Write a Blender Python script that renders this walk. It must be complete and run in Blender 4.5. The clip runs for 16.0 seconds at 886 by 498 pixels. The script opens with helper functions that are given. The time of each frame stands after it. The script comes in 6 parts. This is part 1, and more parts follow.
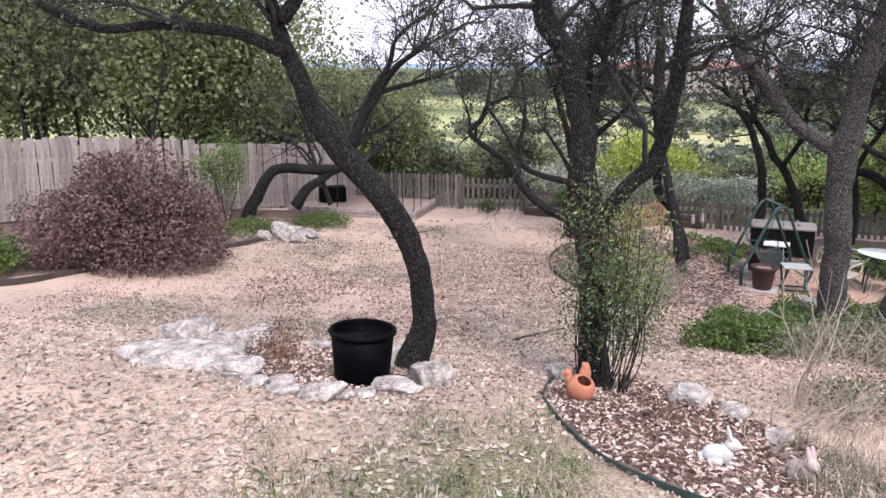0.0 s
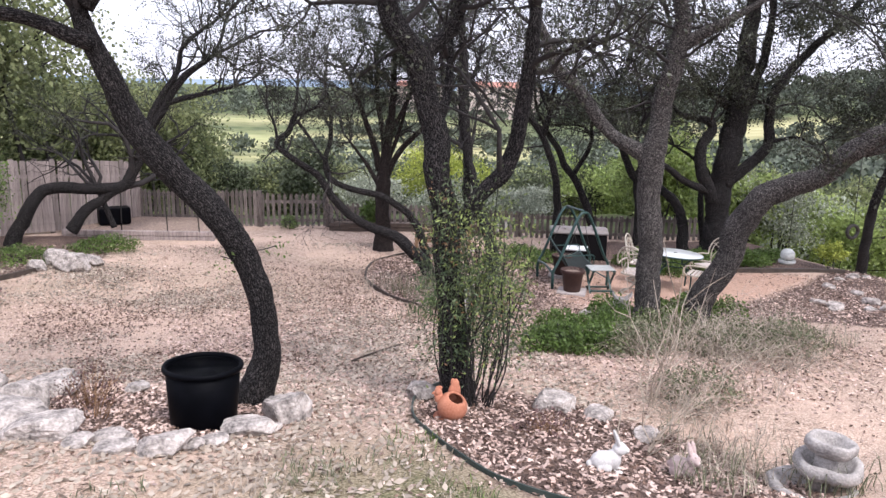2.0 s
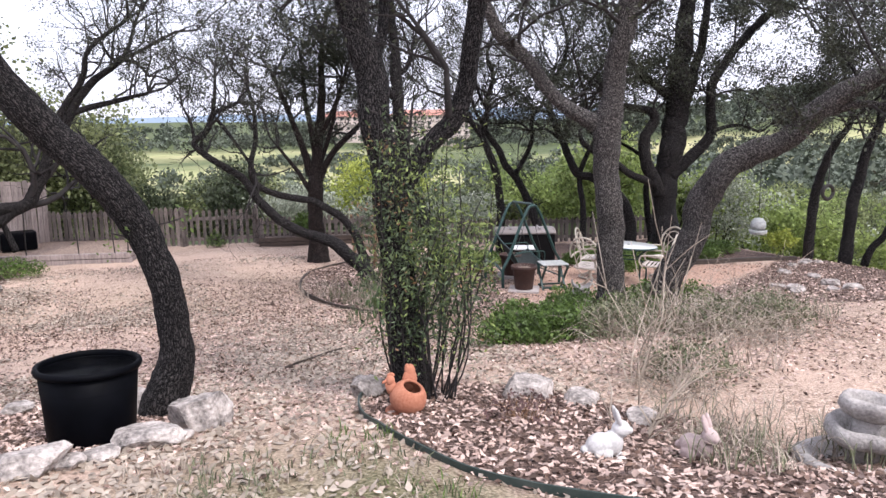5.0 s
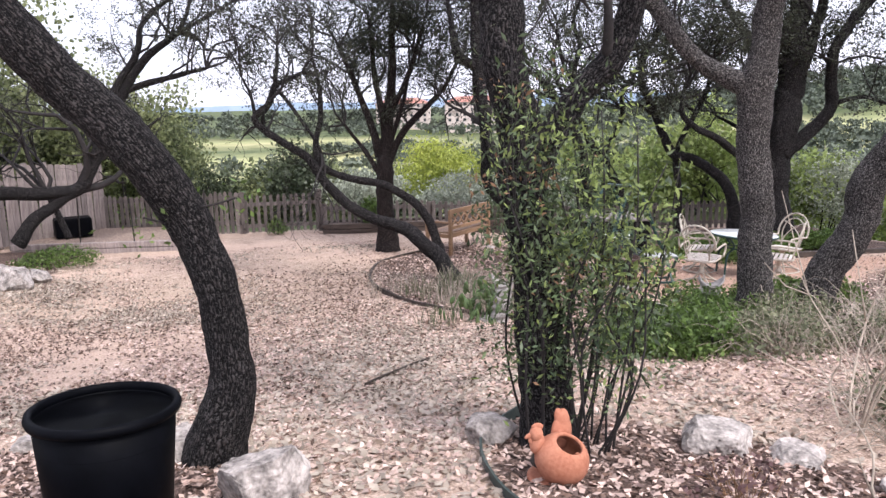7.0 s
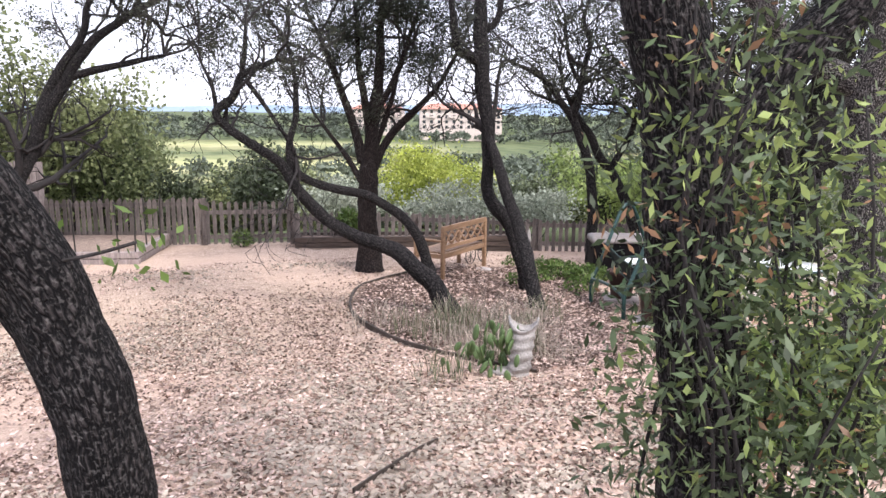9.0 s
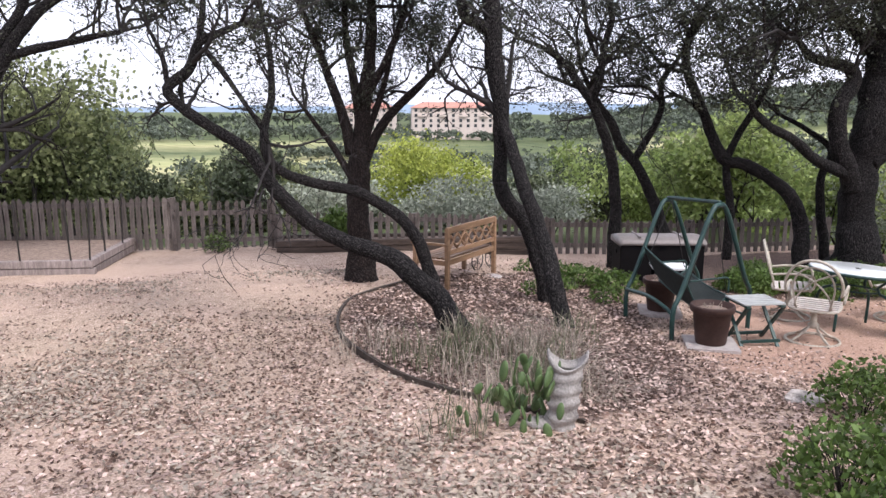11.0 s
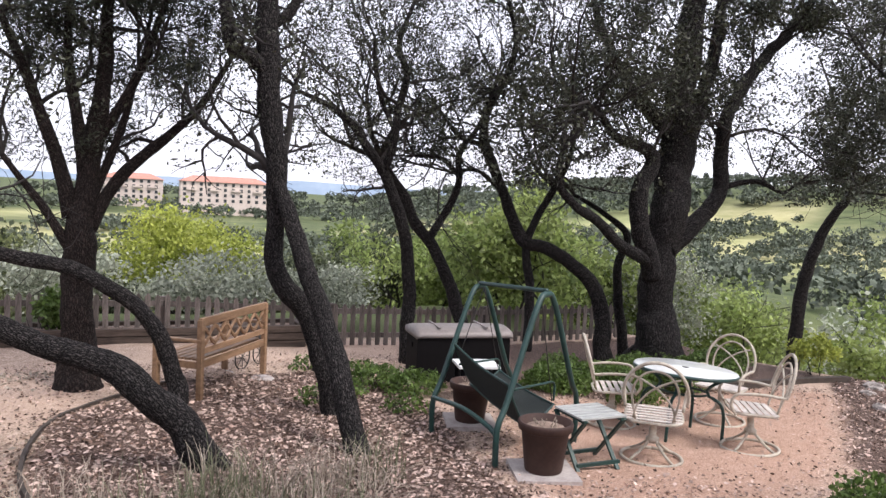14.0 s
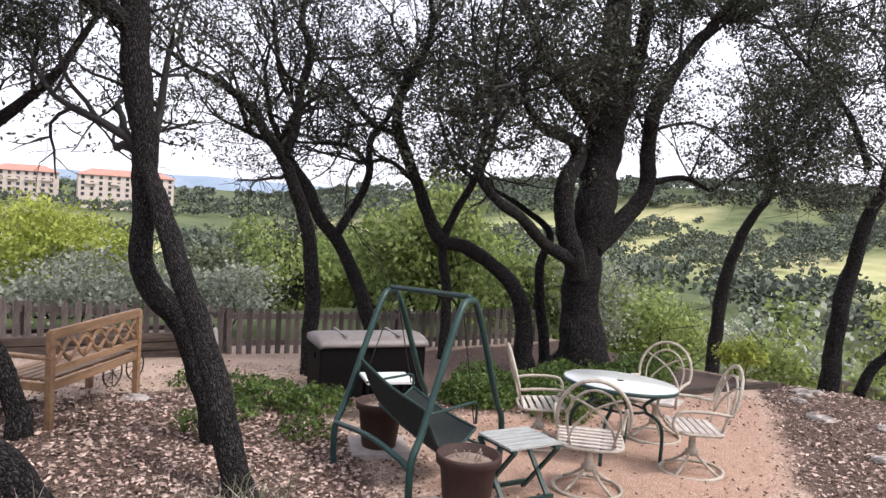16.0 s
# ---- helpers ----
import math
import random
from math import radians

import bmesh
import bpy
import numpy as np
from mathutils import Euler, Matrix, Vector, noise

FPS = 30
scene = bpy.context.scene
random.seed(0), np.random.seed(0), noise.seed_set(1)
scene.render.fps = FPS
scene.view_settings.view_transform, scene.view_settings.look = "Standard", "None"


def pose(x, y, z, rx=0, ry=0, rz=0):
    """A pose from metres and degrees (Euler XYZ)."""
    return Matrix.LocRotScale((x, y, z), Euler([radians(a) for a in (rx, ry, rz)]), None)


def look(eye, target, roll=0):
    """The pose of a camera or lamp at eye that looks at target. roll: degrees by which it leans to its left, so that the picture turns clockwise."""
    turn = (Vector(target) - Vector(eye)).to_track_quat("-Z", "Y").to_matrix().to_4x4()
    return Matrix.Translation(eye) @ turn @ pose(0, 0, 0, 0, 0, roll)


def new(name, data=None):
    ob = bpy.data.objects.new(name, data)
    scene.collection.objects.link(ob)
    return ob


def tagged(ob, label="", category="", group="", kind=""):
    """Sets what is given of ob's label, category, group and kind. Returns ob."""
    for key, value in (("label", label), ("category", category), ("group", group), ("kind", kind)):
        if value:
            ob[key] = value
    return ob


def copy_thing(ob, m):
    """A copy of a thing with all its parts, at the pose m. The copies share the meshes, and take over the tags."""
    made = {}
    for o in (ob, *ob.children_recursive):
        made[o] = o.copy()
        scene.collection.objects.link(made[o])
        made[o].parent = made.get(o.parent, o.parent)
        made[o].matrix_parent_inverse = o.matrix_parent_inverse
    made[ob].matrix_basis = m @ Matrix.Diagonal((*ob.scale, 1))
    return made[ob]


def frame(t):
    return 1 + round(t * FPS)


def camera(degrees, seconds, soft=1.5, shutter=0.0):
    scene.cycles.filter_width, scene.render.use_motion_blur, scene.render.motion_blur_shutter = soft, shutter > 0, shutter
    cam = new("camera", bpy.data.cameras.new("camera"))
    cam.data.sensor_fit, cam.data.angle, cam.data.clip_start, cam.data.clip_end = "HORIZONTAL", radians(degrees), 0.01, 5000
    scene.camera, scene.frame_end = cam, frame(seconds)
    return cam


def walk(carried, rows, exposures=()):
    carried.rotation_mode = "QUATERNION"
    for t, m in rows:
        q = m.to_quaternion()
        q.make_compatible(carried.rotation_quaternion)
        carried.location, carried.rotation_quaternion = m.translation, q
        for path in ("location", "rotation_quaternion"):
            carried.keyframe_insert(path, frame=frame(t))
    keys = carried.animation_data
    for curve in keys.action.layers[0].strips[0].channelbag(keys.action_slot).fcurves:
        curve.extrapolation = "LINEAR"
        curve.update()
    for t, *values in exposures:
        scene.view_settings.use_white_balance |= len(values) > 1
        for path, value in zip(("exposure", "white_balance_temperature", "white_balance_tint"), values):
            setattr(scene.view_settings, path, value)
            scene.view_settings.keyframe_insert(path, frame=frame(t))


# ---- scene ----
cam = camera(61.04, 16.0)
ROWS = [
    (0.0, 0.000, 0.000, 1.500, 76.56, -0.39, 0.99),
    (0.5, -0.243, 0.095, 1.455, 76.55, -0.36, -2.83),
    (1.0, -0.392, 0.234, 1.430, 76.83, -0.28, -7.54),
    (1.5, -0.487, 0.416, 1.398, 77.31, -0.56, -12.16),
    (2.0, -0.539, 0.564, 1.353, 78.06, -1.20, -15.56),
    (2.5, -0.505, 0.687, 1.276, 78.37, -1.80, -17.11),
    (3.0, -0.465, 0.821, 1.144, 78.54, -1.77, -17.63),
    (3.5, -0.457, 0.994, 1.042, 78.52, -1.75, -18.35),
    (6.0, -0.248, 2.144, 0.473, 81.01, 2.44, -21.16),
    (6.5, -0.242, 2.643, 0.440, 80.51, 2.21, -17.61),
    (7.0, -0.272, 3.080, 0.438, 79.32, 1.35, -16.55),
    (7.5, -0.222, 3.503, 0.407, 78.63, 0.74, -16.70),
    (8.0, -0.150, 3.982, 0.434, 78.63, 0.01, -17.39),
    (8.5, -0.149, 4.467, 0.388, 79.00, -0.24, -18.14),
    (9.0, -0.059, 4.975, 0.342, 79.84, -0.39, -18.50),
    (11.5, 0.495, 7.063, 0.085, 79.70, 0.43, -19.71),
    (12.0, 0.645, 7.369, 0.084, 80.74, -0.55, -25.15),
    (12.5, 0.766, 7.679, 0.026, 82.48, -1.55, -32.10),
    (13.0, 0.917, 7.968, -0.037, 83.25, -2.06, -35.12),
    (13.5, 1.072, 8.305, -0.123, 84.62, -2.14, -36.10),
    (14.0, 1.174, 8.609, -0.082, 86.24, -2.85, -36.01),
    (14.5, 1.355, 8.819, -0.065, 87.29, -3.30, -36.75),
    (15.0, 1.491, 9.024, -0.091, 87.62, -3.48, -38.68),
    (15.5, 1.661, 9.240, -0.119, 87.32, -3.63, -40.97),
    (16.0, 1.853, 9.424, -0.148, 86.49, -3.57, -42.59),
]
walk(cam, [(t, pose(x, y, z, rx, ry, rz)) for t, x, y, z, rx, ry, rz in ROWS],
     exposures=[(0.0, 1.10, 6050, 12), (3.5, 1.09, 6100, 12), (7.0, 1.20, 6100, 12), (9.0, 1.40, 6150, 11), (11.5, 0.96, 6100, 11), (12.5, 1.03, 6250, 11), (16.0, 1.0, 6350, 10)])

# ---- light: a bright overcast sky ----
world = bpy.data.worlds.new("overcast_sky")
scene.world = world
world.use_nodes = True
wn, wl = world.node_tree.nodes, world.node_tree.links
sky = wn.new("ShaderNodeTexSky")
sky.sky_type, sky.sun_disc = "NISHITA", False
sky.sun_elevation, sky.sun_rotation = radians(52), radians(160)
sky.air_density, sky.dust_density, sky.ozone_density = 0.7, 6.0, 0.6
pale = wn.new("ShaderNodeMix")
pale.data_type = "RGBA"
pale.inputs[0].default_value = 0.72
pale.inputs[7].default_value = (7.3, 7.2, 7.95, 1)
wl.new(sky.outputs[0], pale.inputs[6])
wl.new(pale.outputs[2], wn["Background"].inputs[0])
wn["Background"].inputs[1].default_value = 0.12
sun = new("sun", bpy.data.lights.new("sun", "SUN"))
sun.data.energy, sun.data.angle, sun.data.color = 1.5, radians(14), (1, 0.95, 0.88)
sun.matrix_world = look((0, 0, 30), (0 + 30 * math.sin(radians(160)) * -0.78, 30 * math.cos(radians(160)) * -0.78, 0))


# ---- materials ----
def mat(name, c1, c2, scale=8.0, rough=0.85, bump=0.3, c3=None, fine=6.0, metal=0.0, coord="Object", stretch=(1, 1, 1), island=0.0, spec=0.4, thin=0.0, detail=6.0):
    m = bpy.data.materials.new(name)
    m.use_nodes = True
    n, l = m.node_tree.nodes, m.node_tree.links
    bsdf = n["Principled BSDF"]
    tc, mp = n.new("ShaderNodeTexCoord"), n.new("ShaderNodeMapping")
    mp.inputs["Scale"].default_value = stretch
    l.new(tc.outputs[coord], mp.inputs[0])
    big, small = n.new("ShaderNodeTexNoise"), n.new("ShaderNodeTexNoise")
    big.inputs["Scale"].default_value, big.inputs["Detail"].default_value = scale, detail
    small.inputs["Scale"].default_value, small.inputs["Detail"].default_value = scale * fine, 4
    l.new(mp.outputs[0], big.inputs[0]), l.new(mp.outputs[0], small.inputs[0])
    ramp = n.new("ShaderNodeValToRGB")
    ramp.color_ramp.elements[0].position, ramp.color_ramp.elements[1].position = 0.34, 0.66
    ramp.color_ramp.elements[0].color, ramp.color_ramp.elements[1].color = (*c1, 1), (*c2, 1)
    if c3:
        e = ramp.color_ramp.elements.new(0.5)
        e.color = (*c3, 1)
    mixf = n.new("ShaderNodeMix")
    mixf.inputs[0].default_value = 0.4
    l.new(big.outputs[0], mixf.inputs[2]), l.new(small.outputs[0], mixf.inputs[3])
    l.new(mixf.outputs[0], ramp.inputs[0])
    out = ramp.outputs[0]
    if island:
        geo, info, hsv, add = n.new("ShaderNodeNewGeometry"), n.new("ShaderNodeObjectInfo"), n.new("ShaderNodeHueSaturation"), n.new("ShaderNodeMapRange")
        mixr = n.new("ShaderNodeMath")
        mixr.operation = "ADD"
        l.new(geo.outputs["Random Per Island"], mixr.inputs[0]), l.new(info.outputs["Random"], mixr.inputs[1])
        frac = n.new("ShaderNodeMath")
        frac.operation = "FRACT"
        l.new(mixr.outputs[0], frac.inputs[0])
        add.inputs[3].default_value, add.inputs[4].default_value = 1 - island, 1 + island
        l.new(frac.outputs[0], add.inputs[0]), l.new(add.outputs[0], hsv.inputs["Value"]), l.new(out, hsv.inputs["Color"])
        out = hsv.outputs[0]
    l.new(out, bsdf.inputs["Base Color"])
    bsdf.inputs["Roughness"].default_value, bsdf.inputs["Metallic"].default_value = rough, metal
    bsdf.inputs["Specular IOR Level"].default_value = spec
    if thin:
        bsdf.inputs["Subsurface Weight"].default_value = 0
        tr, ms = n.new("ShaderNodeBsdfTranslucent"), n.new("ShaderNodeMixShader")
        l.new(out, tr.inputs[0])
        ms.inputs[0].default_value = thin
        l.new(bsdf.outputs[0], ms.inputs[1]), l.new(tr.outputs[0], ms.inputs[2])
        l.new(ms.outputs[0], n["Material Output"].inputs[0])
    if bump:
        b = n.new("ShaderNodeBump")
        b.inputs["Strength"].default_value, b.inputs["Distance"].default_value = bump, 0.02
        l.new(mixf.outputs[0], b.inputs["Height"]), l.new(b.outputs[0], bsdf.inputs["Normal"])
    return m


def bark(name, dark, light, lichen, cell=26.0, amount=0.45):
    m = bpy.data.materials.new(name)
    m.use_nodes = True
    n, l = m.node_tree.nodes, m.node_tree.links
    bsdf = n["Principled BSDF"]
    tc, mp = n.new("ShaderNodeTexCoord"), n.new("ShaderNodeMapping")
    mp.inputs["Scale"].default_value = (cell, cell * 0.3, 1)
    l.new(tc.outputs["UV"], mp.inputs[0])
    warp, wm = n.new("ShaderNodeTexNoise"), n.new("ShaderNodeMix")
    warp.inputs["Scale"].default_value = 1.3
    wm.data_type, wm.blend_type = "RGBA", "LINEAR_LIGHT"
    wm.inputs[0].default_value = 0.5
    l.new(mp.outputs[0], warp.inputs[0]), l.new(mp.outputs[0], wm.inputs[6]), l.new(warp.outputs[1], wm.inputs[7])
    vor = n.new("ShaderNodeTexVoronoi")
    vor.feature, vor.inputs["Scale"].default_value = "DISTANCE_TO_EDGE", 1.0
    l.new(wm.outputs[2], vor.inputs[0])
    ramp = n.new("ShaderNodeValToRGB")
    ramp.color_ramp.elements[0].color, ramp.color_ramp.elements[1].color = (*dark, 1), (*light, 1)
    ramp.color_ramp.elements[0].position, ramp.color_ramp.elements[1].position = 0.08, 0.42
    l.new(vor.outputs[0], ramp.inputs[0])
    spots, sr, mx = n.new("ShaderNodeTexNoise"), n.new("ShaderNodeValToRGB"), n.new("ShaderNodeMix")
    spots.inputs["Scale"].default_value, spots.inputs["Detail"].default_value = 95, 5
    l.new(tc.outputs["Object"], spots.inputs[0]), l.new(spots.outputs[0], sr.inputs[0])
    sr.color_ramp.elements[0].position, sr.color_ramp.elements[1].position = 0.54, 0.66
    mul = n.new("ShaderNodeMath")
    mul.operation, mul.inputs[1].default_value = "MULTIPLY", amount
    l.new(sr.outputs[0], mul.inputs[0])
    mx.data_type = "RGBA"
    mx.inputs[7].default_value = (*lichen, 1)
    l.new(mul.outputs[0], mx.inputs[0]), l.new(ramp.outputs[0], mx.inputs[6]), l.new(mx.outputs[2], bsdf.inputs["Base Color"])
    bsdf.inputs["Roughness"].default_value, bsdf.inputs["Specular IOR Level"].default_value = 0.92, 0.2
    b = n.new("ShaderNodeBump")
    b.inputs["Strength"].default_value, b.inputs["Distance"].default_value = 0.9, 0.03
    l.new(vor.outputs[0], b.inputs["Height"]), l.new(b.outputs[0], bsdf.inputs["Normal"])
    return m


BARK = bark("oak_bark", (0.0025, 0.002, 0.0025), (0.058, 0.050, 0.050), (0.20, 0.185, 0.18), 62, 0.3)
PALE_BARK = bark("lichened_oak_bark", (0.014, 0.012, 0.012), (0.18, 0.16, 0.152), (0.34, 0.32, 0.305), 80, 0.7)
CEDAR_BARK = bark("juniper_bark", (0.006, 0.004, 0.004), (0.048, 0.034, 0.031), (0.10, 0.085, 0.08), 55)
TWIG = mat("twig_bark", (0.010, 0.008, 0.008), (0.030, 0.025, 0.025), 20, bump=0)
OAK_LEAF = mat("oak_leaves", (0.014, 0.018, 0.011), (0.066, 0.070, 0.044), 1.2, 0.5, 0, island=0.5, thin=0.25)
JUNIPER_LEAF = mat("juniper_leaves", (0.010, 0.014, 0.008), (0.04, 0.046, 0.027), 1.2, 0.6, 0, island=0.4, thin=0.15)
GREEN_LEAF = mat("fresh_leaves", (0.055, 0.10, 0.022), (0.16, 0.225, 0.06), 1.0, 0.5, 0, island=0.5, thin=0.42)
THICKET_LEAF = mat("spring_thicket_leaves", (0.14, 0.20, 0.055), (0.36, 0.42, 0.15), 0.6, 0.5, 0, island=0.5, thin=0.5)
YELLOW_LEAF = mat("yellow_green_leaves", (0.22, 0.27, 0.05), (0.47, 0.50, 0.11), 0.8, 0.5, 0, island=0.35, thin=0.42)
SILVER_LEAF = mat("silvery_leaves", (0.24, 0.27, 0.20), (0.46, 0.48, 0.39), 1.0, 0.6, 0, island=0.4, thin=0.2)
WOOD_LEAF = mat("woodland_leaves", (0.075, 0.10, 0.045), (0.29, 0.31, 0.145), 0.35, 0.6, 0, island=0.55, thin=0.5)
DARK_WOOD_LEAF = mat("dark_juniper_wood_leaves", (0.032, 0.045, 0.025), (0.135, 0.155, 0.085), 0.5, 0.6, 0, island=0.5, thin=0.3)
FAR_LEAF = mat("far_woodland", (0.06, 0.075, 0.055), (0.125, 0.145, 0.105), 0.06, 0.8, 0, island=0.35)
NANDINA_LEAF = mat("nandina_leaves", (0.022, 0.042, 0.020), (0.12, 0.155, 0.07), 2.0, 0.5, 0, island=0.5, thin=0.25)
RED_LEAF = mat("reddish_leaves", (0.16, 0.085, 0.045), (0.34, 0.20, 0.11), 2.0, 0.5, 0, island=0.4, thin=0.25)
SHRUB_LEAF = mat("purple_brown_leaves", (0.06, 0.03, 0.032), (0.20, 0.125, 0.115), 1.5, 0.7, 0, island=0.5, thin=0.15)
DEAD_LEAF = mat("dead_leaves", (0.30, 0.205, 0.17), (0.62, 0.48, 0.42), 3.0, 0.8, 0, island=0.5)
BROWN_LEAF = mat("brown_leaves", (0.045, 0.026, 0.02), (0.20, 0.13, 0.10), 3.0, 0.85, 0, island=0.5)
STRAW = mat("straw", (0.21, 0.17, 0.135), (0.44, 0.375, 0.31), 3.0, 0.8, 0, island=0.3)
GRASS = mat("dull_grass", (0.075, 0.085, 0.045), (0.21, 0.215, 0.13), 2.0, 0.7, 0, island=0.4, thin=0.2)
OLD_WOOD = mat("weathered_grey_wood", (0.13, 0.105, 0.10), (0.34, 0.285, 0.27), 3.0, 0.9, 0.35, coord="Object", stretch=(6, 6, 0.6), island=0.3, fine=8)
PICKET_WOOD = mat("weathered_picket_wood", (0.06, 0.05, 0.046), (0.22, 0.185, 0.17), 3.0, 0.9, 0.35, stretch=(6, 6, 0.7), island=0.35, fine=8)
LOG_WOOD = mat("dark_timber", (0.03, 0.022, 0.018), (0.12, 0.09, 0.075), 2.0, 0.9, 0.5, stretch=(0.7, 6, 6), island=0.3)
TEAK = mat("oiled_bench_wood", (0.16, 0.09, 0.05), (0.33, 0.205, 0.125), 3.0, 0.6, 0.2, stretch=(1, 6, 6), island=0.2)
STONE = mat("limestone", (0.075, 0.066, 0.062), (0.58, 0.52, 0.485), 9.0, 0.9, 1.0, c3=(0.32, 0.285, 0.265), fine=5)
CONCRETE = mat("cast_stone", (0.17, 0.155, 0.15), (0.44, 0.41, 0.39), 7, 0.9, 0.9, fine=9)
BLACK_PLASTIC = mat("black_plastic", (0.0015, 0.0017, 0.0025), (0.003, 0.0033, 0.005), 9, 0.5, 0.1, spec=0.04)
DARK_RESIN = mat("dark_brown_resin", (0.004, 0.0035, 0.004), (0.007, 0.006, 0.007), 12, 0.65, 0.15, spec=0.08)
TAUPE_RESIN = mat("taupe_resin", (0.17, 0.15, 0.145), (0.24, 0.21, 0.205), 12, 0.5, 0.1)
TERRACOTTA = mat("terracotta", (0.30, 0.105, 0.058), (0.46, 0.20, 0.125), 7, 0.8, 0.25, fine=8)
POT_CLAY = mat("dark_clay_pot", (0.03, 0.014, 0.011), (0.06, 0.031, 0.025), 6, 0.7, 0.2)
SOIL = mat("potting_soil", (0.13, 0.09, 0.07), (0.36, 0.27, 0.22), 18, 0.95, 0.8)
GREEN_STEEL = mat("green_painted_steel", (0.010, 0.032, 0.030), (0.022, 0.058, 0.052), 12, 0.4, 0.05)
MESH_FABRIC = mat("dark_sling_fabric", (0.008, 0.012, 0.012), (0.022, 0.028, 0.027), 60, 0.85, 0.3)
CREAM_METAL = mat("cream_painted_metal", (0.27, 0.235, 0.19), (0.52, 0.47, 0.40), 9, 0.5, 0.12)
CREAM_STRAP = mat("cream_vinyl_strap", (0.40, 0.35, 0.32), (0.66, 0.61, 0.57), 9, 0.5, 0.1)
TABLE_GLASS = mat("frosted_table_top", (0.56, 0.58, 0.58), (0.68, 0.70, 0.70), 5, 0.18, 0.02, spec=0.6)
SLAT_WOOD = mat("grey_slat_wood", (0.26, 0.27, 0.265), (0.46, 0.47, 0.46), 5, 0.7, 0.2, stretch=(1, 7, 7))
EDGE_STEEL = mat("green_edging_steel", (0.018, 0.035, 0.032), (0.05, 0.065, 0.058), 8, 0.6, 0.1)
RUST_EDGE = mat("dark_edging", (0.03, 0.024, 0.02), (0.08, 0.06, 0.05), 8, 0.8, 0.3)
IRON = mat("black_iron", (0.01, 0.009, 0.009), (0.03, 0.025, 0.022), 20, 0.6, 0.1)
WHITE_GLAZE = mat("chalky_white_paint", (0.40, 0.385, 0.38), (0.66, 0.64, 0.63), 14, 0.6, 0.15)
PINK_STONE = mat("pinkish_cast_stone", (0.36, 0.27, 0.26), (0.52, 0.42, 0.40), 14, 0.8, 0.2)
CACTUS = mat("cactus_skin", (0.05, 0.09, 0.03), (0.11, 0.16, 0.06), 12, 0.55, 0.2)
STUCCO = mat("cream_stucco", (0.50, 0.42, 0.38), (0.60, 0.52, 0.47), 0.5, 0.9, 0.1)
ROOF_TILE = mat("red_roof_tile", (0.38, 0.17, 0.13), (0.48, 0.25, 0.20), 0.6, 0.85, 0.1)
DARK_GLASS = mat("dark_window_glass", (0.03, 0.035, 0.04), (0.06, 0.065, 0.07), 1, 0.15, 0)
# blue-grey of the air's haze painted into the far hills
HAZE_HILL = mat("haze_blue_hills", (0.17, 0.23, 0.31), (0.25, 0.31, 0.39), 0.004, 0.95, 0)
PAVER = mat("grey_paver", (0.30, 0.26, 0.25), (0.48, 0.43, 0.41), 8, 0.9, 0.4)
WHITE_PLASTIC = mat("white_plastic", (0.62, 0.63, 0.65), (0.72, 0.73, 0.74), 8, 0.4, 0.05)


# ---- building helpers ----
def add_mesh(name, verts, faces, material, parent=None, label="", smooth=True, uv=None):
    me = bpy.data.meshes.new(name)
    me.from_pydata([tuple(v) for v in verts], [], faces)
    if material:
        me.materials.append(material)
    if smooth:
        me.polygons.foreach_set("use_smooth", [True] * len(me.polygons))
    if uv is not None:
        layer = me.uv_layers.new(name="UVMap")
        flat = np.empty(len(me.loops), dtype=np.int32)
        me.loops.foreach_get("vertex_index", flat)
        layer.data.foreach_set("uv", np.asarray(uv, dtype=np.float32)[flat].ravel())
    ob = new(name, me)
    if parent is not None:
        ob.parent = parent
    if label:
        tagged(ob, label)
    return ob


def part(name, bm, material, parent, label="", smooth=False, bevel=0.0):
    """Links a bmesh as one mesh object under a thing or a part."""
    if bevel:
        bmesh.ops.bevel(bm, geom=[e for e in bm.edges if e.calc_face_angle(0) > 0.5], offset=bevel, segments=2, affect="EDGES", profile=0.6)
    me = bpy.data.meshes.new(name)
    bm.to_mesh(me)
    bm.free()
    me.materials.append(material)
    if smooth:
        me.polygons.foreach_set("use_smooth", [True] * len(me.polygons))
    ob = new(name, me)
    if parent is not None:
        ob.parent = parent
    if label:
        tagged(ob, label)
    return ob


def thing(name, label, category, m, group="", kind=""):
    ob = new(name)
    ob.empty_display_size = 0.1
    ob.matrix_basis = m
    return tagged(ob, label, category, group, kind)


def box(bm, size, m):
    bmesh.ops.create_cube(bm, size=1, matrix=m @ Matrix.Diagonal((*size, 1)))
    return bm


def boxed(size, m=None, bevel=0.0):
    bm = bmesh.new()
    box(bm, size, m or Matrix())
    return bm


def spline(points, step=0.08):
    """Points of a smooth curve through (x, y, z, r) points."""
    p = [np.array(q, dtype=float) for q in points]
    if len(p) == 2:
        k = max(2, int(np.linalg.norm(p[1][:3] - p[0][:3]) / step))
        return [p[0] + (p[1] - p[0]) * i / k for i in range(k + 1)]
    ext = [2 * p[0] - p[1]] + p + [2 * p[-1] - p[-2]]
    out = []
    for i in range(1, len(ext) - 2):
        a, b, c, d = ext[i - 1:i + 3]
        k = max(1, int(np.linalg.norm(c[:3] - b[:3]) / step))
        for j in range(k):
            u = j / k
            out.append(0.5 * (2 * b + (c - a) * u + (2 * a - 5 * b + 4 * c - d) * u * u + (3 * b - a - 3 * c + d) * u ** 3))
    out.append(p[-1])
    return out


